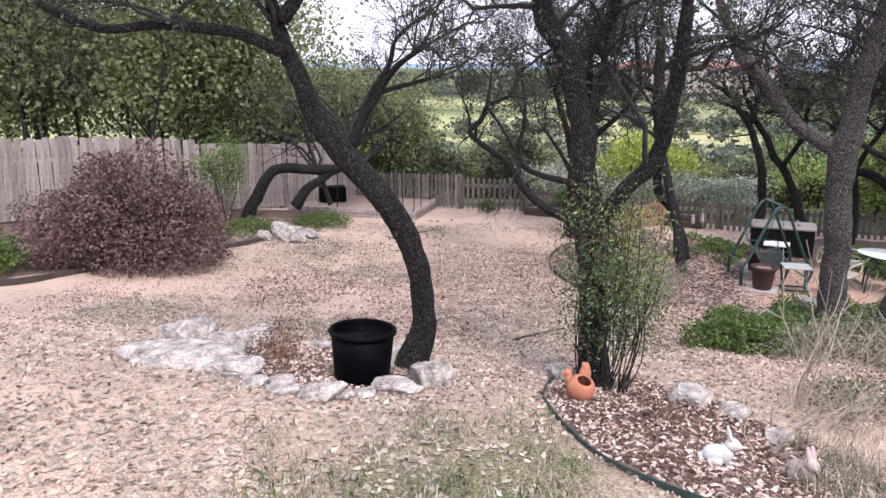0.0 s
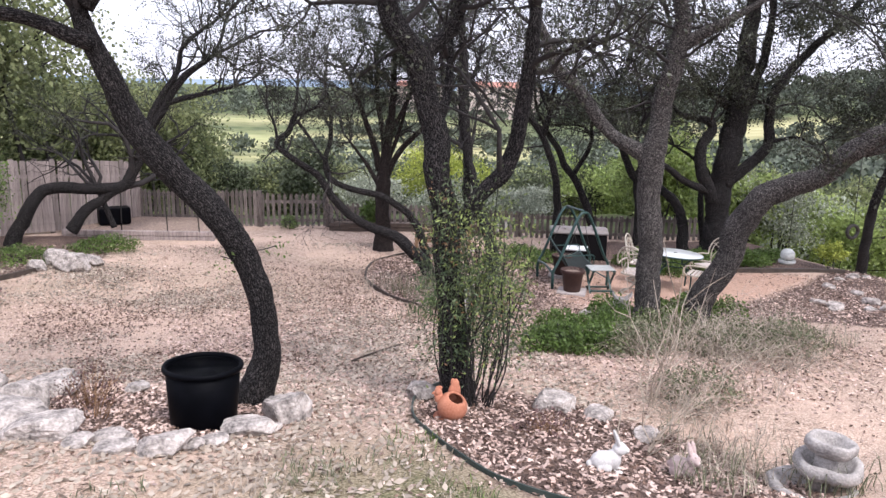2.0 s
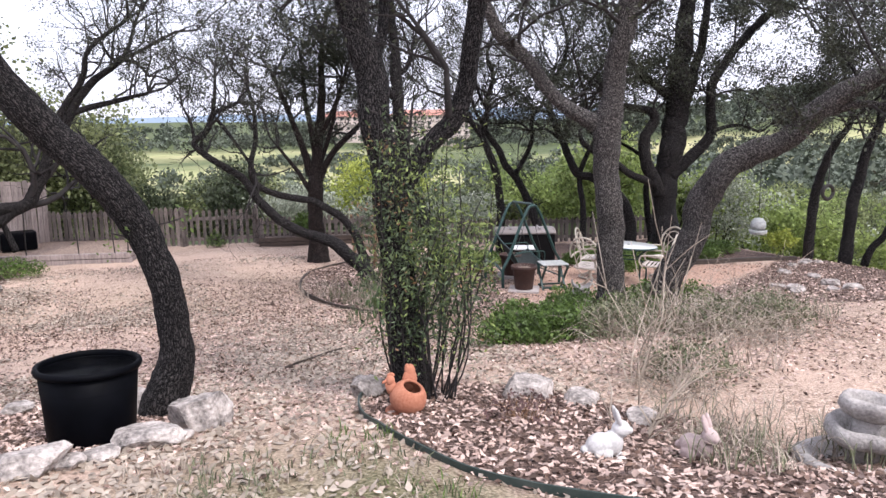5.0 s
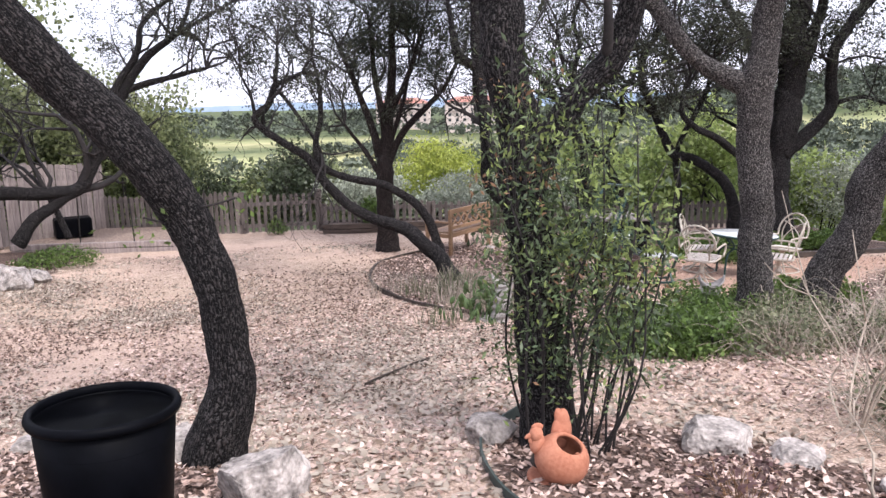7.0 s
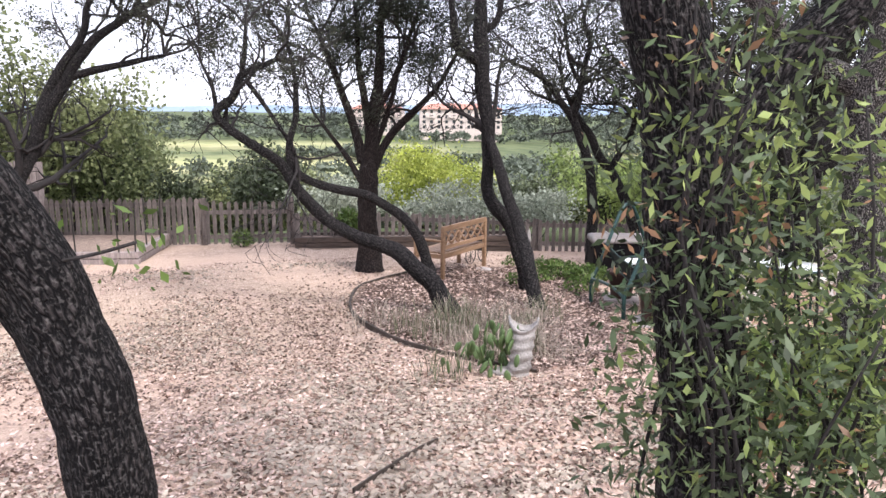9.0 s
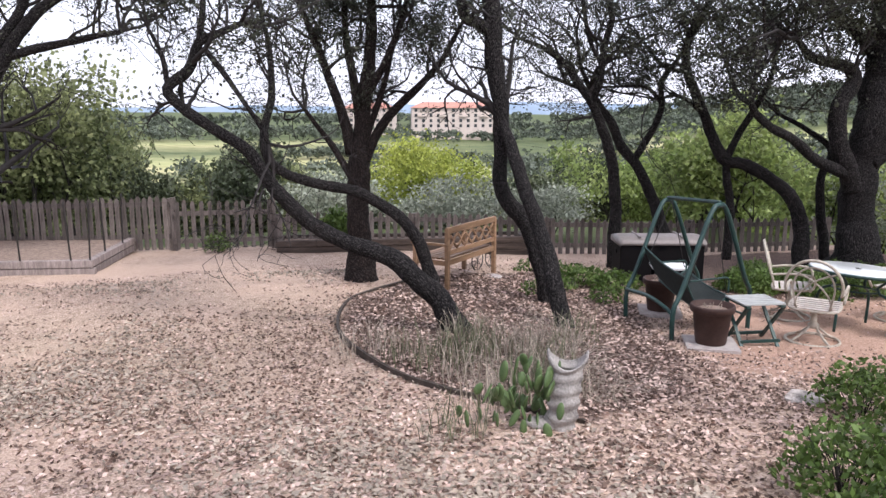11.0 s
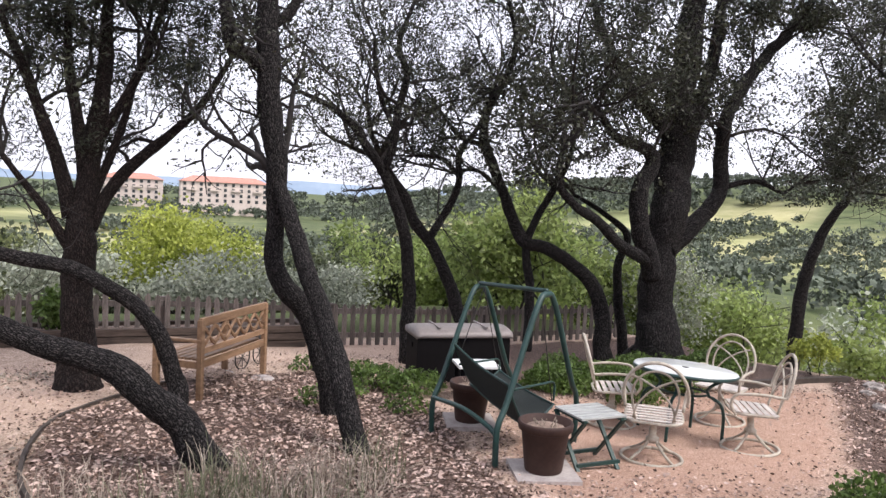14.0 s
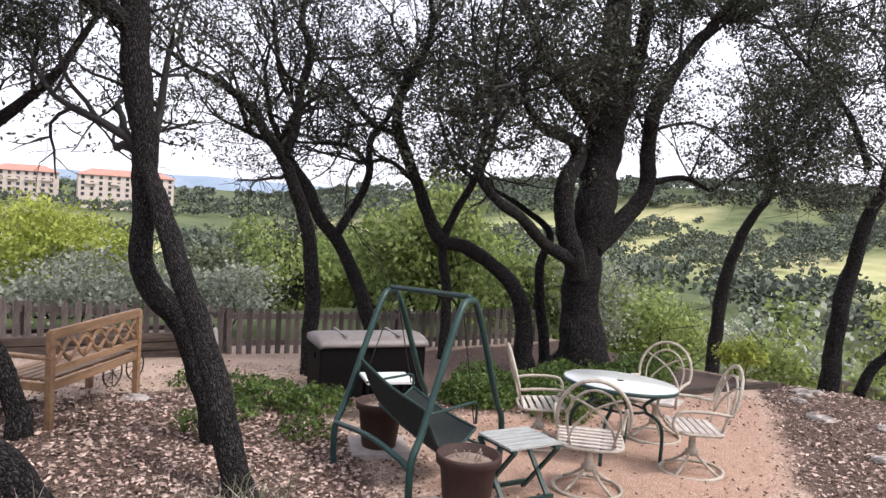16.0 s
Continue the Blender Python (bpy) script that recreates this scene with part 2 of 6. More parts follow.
def tube_data(points, sides=8, rough=0.0, base=0, cap=True):
    """Vertices, faces and UVs (metres) of a tube through (x, y, z, r) points."""
    P = np.array(points, dtype=float)
    n = len(P)
    tan = np.gradient(P[:, :3], axis=0)
    tan /= np.linalg.norm(tan, axis=1)[:, None] + 1e-9
    side = np.cross(tan[0], (0.31, 0.93, 0.17))
    side /= np.linalg.norm(side) + 1e-9
    length = np.concatenate([[0], np.cumsum(np.linalg.norm(np.diff(P[:, :3], axis=0), axis=1))])
    ang = np.arange(sides + 1) * 2 * math.pi / sides
    verts, uv, faces = [], [], []
    mean_r = float(P[:, 3].mean())
    for i in range(n):
        side = side - tan[i] * (side @ tan[i])
        side /= np.linalg.norm(side) + 1e-9
        up = np.cross(tan[i], side)
        r = P[i, 3]
        for k, a in enumerate(ang):
            rr = r
            if rough:
                kk = k % sides
                q = P[i, :3] + (math.cos(ang[kk]) * side + math.sin(ang[kk]) * up) * r
                rr = r * (1 + rough * noise.noise(q * 5.0) + rough * 0.7 * noise.noise(q * 17.0))
            verts.append(P[i, :3] + (math.cos(a) * side + math.sin(a) * up) * rr)
            uv.append((a * mean_r, length[i]))
    w = sides + 1
    for i in range(n - 1):
        for k in range(sides):
            a = base + i * w + k
            faces.append((a, a + 1, a + 1 + w, a + w))
    if cap:
        faces.append(tuple(base + (n - 1) * w + k for k in range(sides)))
        faces.append(tuple(base + k for k in reversed(range(sides))))
    return verts, faces, uv


def rod(name, points, radius, material, parent=None, label="", sides=10, step=0.04):
    pts = spline([(*p, radius) for p in points], step)
    v, f, uv = tube_data(pts, sides)
    return add_mesh(name, v, f, material, parent, label, uv=uv)


def ring_points(radius, z=0.0, n=28, a0=0.0, a1=2 * math.pi, cx=0.0, cy=0.0, sy=1.0):
    return [(cx + radius * math.cos(a0 + (a1 - a0) * i / n), cy + sy * radius * math.sin(a0 + (a1 - a0) * i / n), z) for i in range(n + 1)]


def lathe(profile, n=48, wobble=0.0):
    """A turned shape from (radius, z) pairs."""
    verts, faces = [], []
    for r, z in profile:
        for k in range(n):
            a = 2 * math.pi * k / n
            rr = r * (1 + wobble * noise.noise(Vector((math.cos(a) * 1.3, math.sin(a) * 1.3, z * 4))))
            verts.append((rr * math.cos(a), rr * math.sin(a), z))
    for i in range(len(profile) - 1):
        for k in range(n):
            faces.append((i * n + k, i * n + (k + 1) % n, (i + 1) * n + (k + 1) % n, (i + 1) * n + k))
    faces.append(tuple(reversed(range(n))))
    faces.append(tuple((len(profile) - 1) * n + k for k in range(n)))
    return verts, faces


def leaves_data(centres, size, rng, flat=0.0, narrow=0.5, jitter=0.4):
    """Folded leaf quads (two triangles each side of a midrib kept as one kite) at the centres."""
    c = np.asarray(centres, dtype=float)
    n = len(c)
    d = rng.normal(size=(n, 3))
    d[:, 2] *= 1 - flat
    d /= np.linalg.norm(d, axis=1)[:, None] + 1e-9
    e = rng.normal(size=(n, 3))
    e[:, 2] *= 1 - flat
    e -= d * np.sum(d * e, axis=1)[:, None]
    e /= np.linalg.norm(e, axis=1)[:, None] + 1e-9
    s = size * (1 + jitter * rng.uniform(-1, 1, n))[:, None]
    v = np.empty((n, 4, 3))
    v[:, 0] = c - d * s * 0.5
    v[:, 1] = c + e * s * 0.5 * narrow + d * s * 0.05
    v[:, 2] = c + d * s * 0.5
    v[:, 3] = c - e * s * 0.5 * narrow + d * s * 0.05
    return v.reshape(-1, 3)


def quad_mesh(name, v, material, parent=None, label=""):
    n = len(v) // 4
    me = bpy.data.meshes.new(name)
    me.vertices.add(n * 4)
    me.vertices.foreach_set("co", np.asarray(v, dtype=np.float32).ravel())
    me.loops.add(n * 4)
    me.loops.foreach_set("vertex_index", np.arange(n * 4, dtype=np.int32))
    me.polygons.add(n)
    me.polygons.foreach_set("loop_start", np.arange(0, n * 4, 4, dtype=np.int32))
    me.materials.append(material)
    me.update(calc_edges=True)
    ob = new(name, me)
    if parent is not None:
        ob.parent = parent
    if label:
        tagged(ob, label)
    return ob


# ---- ground ----
PROFILE_Y = [-60, -3, 0, 2, 4, 5.5, 7, 8.7, 11.3, 14.5, 17.3, 21.5, 25, 31, 45, 70, 120, 260, 430, 560, 900, 2600, 4200]
PROFILE_Z = [1.5, -0.3, -0.5, -0.72, -0.93, -1.12, -1.42, -1.78, -2.12, -2.3, -2.33, -2.45, -2.72, -4.3, -7.5, -11, -14, -17, -11, -4, -9, -10, 25]


def clamp(v, a=0.0, b=1.0):
    return max(a, min(b, v))


def base_z(x, y):
    r = y if abs(x) < 20 else max(y, math.hypot(x, y) * (0.75 if x > 0 else 0.35))
    z = float(np.interp(r, PROFILE_Y, PROFILE_Z))
    z -= 0.05 * clamp(x - 4, 0, 4.5) * clamp((y - 8) / 3)
    z -= 0.34 * clamp(x - 13, 0, 25) * clamp((60 - y) / 30)
    z += 0.06 * clamp(-x - 2.5, 0, 6) + 0.11 * clamp(-x - 0.8, 0, 1.8) * clamp((11 - y) / 4) * clamp((y - 2) / 2)
    z -= 0.17 * (clamp(x, 0.4, 3) - 0.9) * clamp(1 - abs(y - 5) / 2.5)
    if y > 150 or abs(x) > 150:
        far = clamp((math.hypot(x, y) - 200) / 250)
        z += far * 5 * noise.noise(Vector((x * 0.004, y * 0.004, 0.3))) + far * 30 * clamp((x - 0.62 * y) / 250, -0.15, 1)
    return z


def ground_z(x, y):
    return base_z(x, y) + 0.02 * noise.noise(Vector((x * 1.7, y * 1.7, 0))) + 0.05 * noise.noise(Vector((x * 0.4, y * 0.4, 3)))


def inside(x, y, poly):
    hit = False
    for (x0, y0), (x1, y1) in zip(poly, poly[1:] + poly[:1]):
        if (y0 > y) != (y1 > y) and x < (x1 - x0) * (y - y0) / (y1 - y0) + x0:
            hit = not hit
    return hit


BED_RIGHT = [(3.9, 17.3), (3.2, 16.9), (2.35, 16.15), (1.93, 14.85), (1.98, 13.5), (2.25, 12.5), (3.0, 11.2), (4.1, 11.5), (4.9, 12.6), (5.3, 13.6), (6.0, 15.0), (6.4, 16.6), (5.4, 17.5)]
BED_HEN = [(1.55, 7.35), (1.02, 6.75), (0.76, 5.75), (0.78, 5.2), (0.92, 4.65), (1.15, 4.25), (1.6, 3.85), (2.3, 3.5), (3.2, 3.6), (3.2, 5.2), (2.2, 6.3)]
BED_TUB = [(-0.25, 6.1), (-0.35, 7.3), (-1.1, 8.0), (-2.2, 7.7), (-2.6, 6.7), (-1.9, 5.8), (-1.0, 5.5)]
BED_LEFT = [(-7.6, 11.2), (-4.1, 16.1), (-3.2, 17.6), (-3.2, 21.0), (-11, 17.5), (-12, 12)]
BED_BACK = [(6.3, 16.4), (7.4, 15.3), (9.0, 14.75), (11.0, 14.5), (12.8, 14.2), (13.2, 18.0), (9.0, 18.6), (8.2, 17.2)]
SLOPE_RIGHT = [(7.4, 10.6), (8.4, 11.9), (11.4, 13.5), (12.6, 14.2), (14, 14.4), (15, 9), (12, 6), (8.6, 8.2)]
PATIO = [(4.9, 12.0), (6.2, 11.4), (7.5, 11.6), (9.5, 12.45), (11.4, 13.5), (10.9, 14.5), (9.0, 14.75), (7.5, 15.2), (6.6, 14.6), (5.7, 13.7), (5.3, 12.9)]


FENCE_X = [-13.5, -6.6, -3.0, 0.1, 2.0, 7.0, 12.5, 17.0, 22.0]
FENCE_Y = [14.2, 18.9, 22.4, 21.5, 21.1, 19.6, 18.2, 15.5, 10.5]


def zones(x, y):
    """Shares of patio grit, mulch, dull grass, wild land and straw meadow at a place."""
    w = 0.5 * noise.noise(Vector((x * 0.9, y * 0.9, 7))) + 0.3 * noise.noise(Vector((x * 3.1, y * 3.1, 9)))
    patio = 0.0
    if 4 < x < 13 and 10 < y < 16:
        e = 0.35 * w
        patio = sum(inside(x + e + 0.13 * i, y + e + 0.13 * j, PATIO) for i, j in ((-1, 0), (1, 0), (0, -1), (0, 1))) / 4
    mulch = 0.0
    for poly in (BED_RIGHT, BED_HEN, BED_TUB, BED_LEFT, SLOPE_RIGHT, BED_BACK):
        if inside(x + 0.06 * w, y + 0.06 * w, poly):
            mulch = 1.0
    mulch *= 1 - patio
    grass = clamp(1.25 - math.hypot((x - 0.2) / 1.5, (y - 3.6) / 1.9) + 0.8 * w) + 0.45 * clamp(0.3 + w * 1.4) * clamp(1 - abs(y - 15.2) / 3.2) * clamp((2.6 - x))
    meadow = clamp((math.hypot(x, y) - 29) / 6) if y > 8 or abs(x) > 20 else 0.0
    if -13.5 < x < 40 and y > 10:
        meadow = max(meadow, clamp((y - 0.4 - float(np.interp(x, FENCE_X, FENCE_Y))) / 0.7))
    d = math.hypot(x, y)
    straw = clamp((d - 165) / 25) * clamp((415 - d) / 40) * clamp(0.75 + 3.0 * noise.noise(Vector((x * 0.011, y * 0.02, 5)))) if d > 100 else clamp(0.2 + w) * clamp((x - 12) / 4)
    return patio, mulch, clamp(grass) * (1 - mulch), meadow, straw


def ground_material():
    m = bpy.data.materials.new("yard_ground")
    m.use_nodes = True
    n, l = m.node_tree.nodes, m.node_tree.links
    bsdf, tc = n["Principled BSDF"], n.new("ShaderNodeTexCoord")

    def tex(scale, detail=6.0):
        t = n.new("ShaderNodeTexNoise")
        t.inputs["Scale"].default_value, t.inputs["Detail"].default_value = scale, detail
        l.new(tc.outputs["Object"], t.inputs[0])
        return t.outputs[0]

    def ramp(src, *stops):
        r = n.new("ShaderNodeValToRGB")
        r.color_ramp.elements[0].position, r.color_ramp.elements[1].position = stops[0][0], stops[-1][0]
        r.color_ramp.elements[0].color, r.color_ramp.elements[1].color = (*stops[0][1], 1), (*stops[-1][1], 1)
        for p, c in stops[1:-1]:
            r.color_ramp.elements.new(p).color = (*c, 1)
        l.new(src, r.inputs[0])
        return r.outputs[0]

    def mix(f, a, b):
        x = n.new("ShaderNodeMix")
        x.data_type = "RGBA"
        l.new(f, x.inputs[0]), l.new(a, x.inputs[6]), l.new(b, x.inputs[7])
        return x.outputs[2]

    def attr(name):
        a = n.new("ShaderNodeAttribute")
        a.attribute_name = name
        return a.outputs["Fac"]

    fine, mid, wide, grit = tex(55), tex(9), tex(0.7), tex(160, 3)
    dry = ramp(mid, (0.32, (0.29, 0.21, 0.155)), (0.48, (0.46, 0.335, 0.26)), (0.66, (0.58, 0.445, 0.355)))
    specks = ramp(fine, (0.38, (0.085, 0.06, 0.048)), (0.5, (0.44, 0.325, 0.26)), (0.62, (0.70, 0.56, 0.475)))
    half = n.new("ShaderNodeValue")
    half.outputs[0].default_value = 0.55
    lawn = mix(half.outputs[0], dry, specks)
    bare = ramp(wide, (0.46, (0, 0, 0)), (0.62, (0.6, 0.6, 0.6)))
    pink = ramp(grit, (0.3, (0.50, 0.355, 0.275)), (0.7, (0.66, 0.50, 0.41)))
    lawn = mix(bare, lawn, pink)
    patio = mix(ramp(mid, (0.35, (0.2, 0.2, 0.2)), (0.65, (0.8, 0.8, 0.8))), ramp(grit, (0.36, (0.25, 0.145, 0.105)), (0.64, (0.58, 0.385, 0.295))), ramp(fine, (0.38, (0.30, 0.18, 0.13)), (0.6, (0.62, 0.44, 0.35))))
    mulch = ramp(fine, (0.34, (0.03, 0.02, 0.017)), (0.52, (0.12, 0.08, 0.066)), (0.7, (0.30, 0.215, 0.185)))
    green = ramp(fine, (0.36, (0.075, 0.075, 0.035)), (0.52, (0.19, 0.175, 0.10)), (0.68, (0.32, 0.28, 0.19)))
    far1, far2 = tex(0.012, 8), tex(0.12, 8)
    straw = mix(ramp(far1, (0.42, (0, 0, 0)), (0.58, (1, 1, 1))), ramp(far2, (0.3, (0.30, 0.29, 0.13)), (0.7, (0.46, 0.42, 0.24))), ramp(far2, (0.3, (0.24, 0.27, 0.11)), (0.7, (0.38, 0.38, 0.19))))
    scrub = ramp(far2, (0.3, (0.045, 0.065, 0.028)), (0.7, (0.12, 0.14, 0.06)))
    meadow = mix(attr("straw"), scrub, straw)
    c = mix(attr("grass"), lawn, green)
    c = mix(attr("mulch"), c, mulch)
    c = mix(attr("patio"), c, patio)
    c = mix(attr("meadow"), c, meadow)
    l.new(c, bsdf.inputs["Base Color"])
    bsdf.inputs["Roughness"].default_value, bsdf.inputs["Specular IOR Level"].default_value = 0.95, 0.2
    b = n.new("ShaderNodeBump")
    b.inputs["Strength"].default_value, b.inputs["Distance"].default_value = 1.0, 0.025
    l.new(fine, b.inputs["Height"]), l.new(b.outputs[0], bsdf.inputs["Normal"])
    return m


def spread(lo, hi, step, reach, growth=1.16):
    mid = list(np.arange(lo, hi + 1e-6, step))
    low, high, s = [], [], step
    while mid[-1] + sum(high) < reach:
        s *= growth
        high.append(s)
    ups = list(mid[-1] + np.cumsum(high))
    downs = list(mid[0] - np.cumsum(high))
    return downs[::-1] + mid + ups


GX, GY = spread(-9, 14, 0.13, 4000), spread(1.5, 22, 0.13, 4000)
gv = [(x, y, ground_z(x, y)) for y in GY for x in GX]
W = len(GX)
gf = [(j * W + i, j * W + i + 1, (j + 1) * W + i + 1, (j + 1) * W + i) for j in range(len(GY) - 1) for i in range(W - 1)]
ground = add_mesh("ground", gv, gf, ground_material())
tagged(ground, "sloping yard of pinkish grit, dry grass and dark mulch beds", "ground", kind="structure")
shares = np.array([zones(v[0], v[1]) for v in gv], dtype=np.float32)
for k, name in enumerate(("patio", "mulch", "grass", "meadow", "straw")):
    ground.data.attributes.new(name, "FLOAT", "POINT").data.foreach_set("value", np.ascontiguousarray(shares[:, k]))


# ---- fences ----
def board_mesh(name, w, t, h, ear):
    """A fence board with clipped or pointed top, its foot at the origin."""
    e = ear
    outline = [(-w / 2, 0), (w / 2, 0), (w / 2, h - e), (w / 2 - min(e, w * 0.45), h), (-w / 2 + min(e, w * 0.45), h), (-w / 2, h - e)]
    v = [(x, -t / 2, z) for x, z in outline] + [(x, t / 2, z) for x, z in outline]
    k = len(outline)
    f = [tuple(range(k)), tuple(reversed(range(k, 2 * k)))] + [(i, k + i, k + (i + 1) % k, (i + 1) % k) for i in range(k)]
    me = bpy.data.meshes.new(name)
    me.from_pydata(v, [], f)
    return me


def fence(name, label, a, b, height, width, gap, ear, material, rails, lift=0.05, post_every=2.4, post_h=None, board="board", thick=0.018, face=1, top_line=None):
    """Boards, rails and posts between two places."""
    rng = random.Random(len(label) + int(a[0] * 10))
    length = math.hypot(b[0] - a[0], b[1] - a[1])
    ang = math.degrees(math.atan2(b[1] - a[1], b[0] - a[0]))
    f = thing(name, label, "fence", pose(a[0], a[1], 0, 0, 0, ang), kind="structure")
    c, s = math.cos(radians(ang)), math.sin(radians(ang))

    def z_at(u):
        return base_z(a[0] + c * u, a[1] + s * u)

    meshes = []
    for k in range(5):
        me = board_mesh(board, width * rng.uniform(0.94, 1.02), thick, height * rng.uniform(0.975, 1.02), ear)
        me.materials.append(material)
        meshes.append(me)
    n = int(length / (width + gap))
    for i in range(n):
        u = (i + 0.5) * length / n
        o = new(board, meshes[rng.randrange(5)])
        o.parent = f
        o.matrix_basis = pose(u, rng.uniform(-0.004, 0.004) - face * (thick / 2 + 0.022), z_at(u) + lift, rng.uniform(-1, 1), rng.uniform(-1.2, 1.2), rng.uniform(-2, 2))
    k = max(1, round(length / post_every))
    for j in range(k):
        u0, u1 = j * length / k, (j + 1) * length / k
        for h in rails:
            z0, z1 = z_at(u0) + h, z_at(u1) + h
            m = pose((u0 + u1) / 2, 0, (z0 + z1) / 2, 0, -math.degrees(math.atan2(z1 - z0, u1 - u0)), 0)
            part("rail", boxed((u1 - u0 - 0.004, 0.038, 0.085), m), material, f)
    for j in range(k + 1):
        u = j * length / k
        ph = post_h or height
        part("post", boxed((0.09, 0.09, ph + 0.3), pose(u, face * 0.07, z_at(u) + ph / 2 - 0.15)), material, f)
    return f


fence("board_fence", "tall weathered grey board fence behind the shrubs", (-13.5, 14.2), (-6.6, 18.9), 1.85, 0.14, 0.004, 0.02, OLD_WOOD, (0.35, 1.4), thick=0.02)
fence("board_fence", "tall sun-bleached board fence stepping down the slope", (-6.6, 18.9), (-3.0, 22.4), 1.75, 0.14, 0.004, 0.02, OLD_WOOD, (0.35, 1.4), thick=0.02)
fence("picket_fence", "weathered grey picket fence behind the garden bed", (-3.0, 22.4), (0.1, 21.5), 1.0, 0.085, 0.035, 0.05, PICKET_WOOD, (0.3, 0.9), board="picket")
fence("picket_gate", "wide weathered picket gate with diagonal braces", (0.16, 21.45), (1.95, 21.15), 0.92, 0.075, 0.07, 0.04, PICKET_WOOD, (0.2, 0.72), board="picket", post_every=1.8, post_h=1.02)
fence("picket_fence", "weathered picket fence behind the timber planter", (2.0, 21.1), (7.0, 19.6), 0.78, 0.08, 0.062, 0.05, PICKET_WOOD, (0.16, 0.56), board="picket", lift=-0.08, post_h=0.66)
fence("picket_fence", "weathered picket fence falling away behind the storage box", (7.0, 19.6), (12.5, 18.2), 0.78, 0.08, 0.065, 0.05, PICKET_WOOD, (0.14, 0.54), board="picket", lift=-0.1, post_h=0.64)
fence("board_fence", "low grey board fence below the patio", (18.9, 16.3), (21.8, 10.6), 1.25, 0.14, 0.004, 0.02, OLD_WOOD, (0.3, 1.2), lift=0.0, face=-1)


# ---- trees ----
def tree(name, label, bark_material, leaf_material):
    ob = thing(name, label, "tree", Matrix())
    return {"ob": ob, "bark": bark_material, "leaf": leaf_material, "limbs": []}


def limb(t, name, pts):
    r0 = pts[0][3]
    fine = 0.05 if r0 > 0.1 else 0.09
    line = spline(pts, fine)
    if name == "trunk":
        p = line[0]
        line = [np.array((p[0], p[1], p[2] - 0.35, p[3] * 1.25)), np.array((p[0], p[1], p[2] - 0.08, p[3] * 1.12))] + line
    for i, q in enumerate(line):
        k = 0.35 * q[3]
        q[:3] += k * np.array(noise.noise_vector(Vector(q[:3] * 2.2)))
    sides = 22 if r0 > 0.1 else 12
    v, f, uv = tube_data(line, sides, 0.12)
    add_mesh(name, v, f, t["bark"], t["ob"], uv=uv)
    t["limbs"].append((name, line))


def crown(t, reach=1.4, start=0.5, twigs=1.0, dense=1.0, leaf=0.042, narrow=0.55, seed=0, top=True):
    """Branches, twigs and leaves that grow out of the limbs' outer parts."""
    rng = np.random.default_rng(seed + int(abs(t["limbs"][0][1][0][0]) * 100))
    tv, tf, centres = [], [], []
    low = 0.12 if t["limbs"][0][1][0][1] > 13 else -0.6

    def shoot(p, d, r, length, level):
        n = 6 if level < 2 else 4
        pts, q, v = [], np.array(p, dtype=float), np.array(d, dtype=float)
        for i in range(n + 1):
            pts.append((*q, max(0.003, r * (1 - 0.75 * i / n))))
            v = v + rng.normal(size=3) * (0.32 if level < 2 else 0.25) + np.array((0, 0, 0.06))
            v /= np.linalg.norm(v)
            q = q + v * length / n
        a, b, _ = tube_data(pts, 5 if level < 1 else 3, base=len(tv), cap=False)
        tv.extend(a), tf.extend(b)
        if level < 2:
            kids = int((5 if level == 0 else 4) * twigs + rng.random())
            for _ in range(kids):
                i = rng.integers(2, n + 1)
                w = np.array(pts[i][:3]) - np.array(pts[i - 1][:3])
                w = w / (np.linalg.norm(w) + 1e-9) + rng.normal(size=3) * 0.75
                w /= np.linalg.norm(w)
                shoot(pts[i][:3], w, pts[i][3] * 0.75, length * rng.uniform(0.45, 0.7), level + 1)
        if level > 0:
            for i in range(2, n + 1):
                if rng.random() < (0.35 if level == 1 else 0.75):
                    k = rng.poisson(9.0 * dense)
                    if k:
                        bunch = np.array(pts[i][:3]) + rng.normal(size=(k, 3)) * (0.05 + 0.012 * dense)
                        centres.append(bunch[bunch[:, 2] > low])

    for name, line in t["limbs"]:
        L = len(line)
        first = int(L * start) if name == "trunk" else int(L * 0.35)
        seglen = sum(np.linalg.norm(line[i + 1][:3] - line[i][:3]) for i in range(first, L - 1))
        count = max(3, int(seglen * 3.0))
        for _ in range(count):
            i = int(rng.integers(first, L - 1))
            if line[i][2] < low:
                continue
            tan = line[i + 1][:3] - line[i][:3]
            tan /= np.linalg.norm(tan) + 1e-9
            d = tan * 0.5 + rng.normal(size=3) * 0.8 + np.array((0, 0, 0.35))
            d /= np.linalg.norm(d)
            shoot(line[i][:3], d, min(0.03, line[i][3] * 0.5), reach * rng.uniform(0.5, 1.1), 0)
        tan = line[-1][:3] - line[-3][:3]
        tan /= np.linalg.norm(tan) + 1e-9
        for _ in range(4):
            d = tan + rng.normal(size=3) * 0.45 + np.array((0, 0, 0.25))
            d /= np.linalg.norm(d)
            shoot(line[-1][:3], d, line[-1][3] * 0.8, reach * rng.uniform(0.9, 1.5), 0)
    add_mesh("twig_mass", tv, tf, TWIG, t["ob"])
    if centres:
        c = np.concatenate(centres)
        quad_mesh("crown", leaves_data(c, leaf, rng, narrow=narrow), t["leaf"], t["ob"])

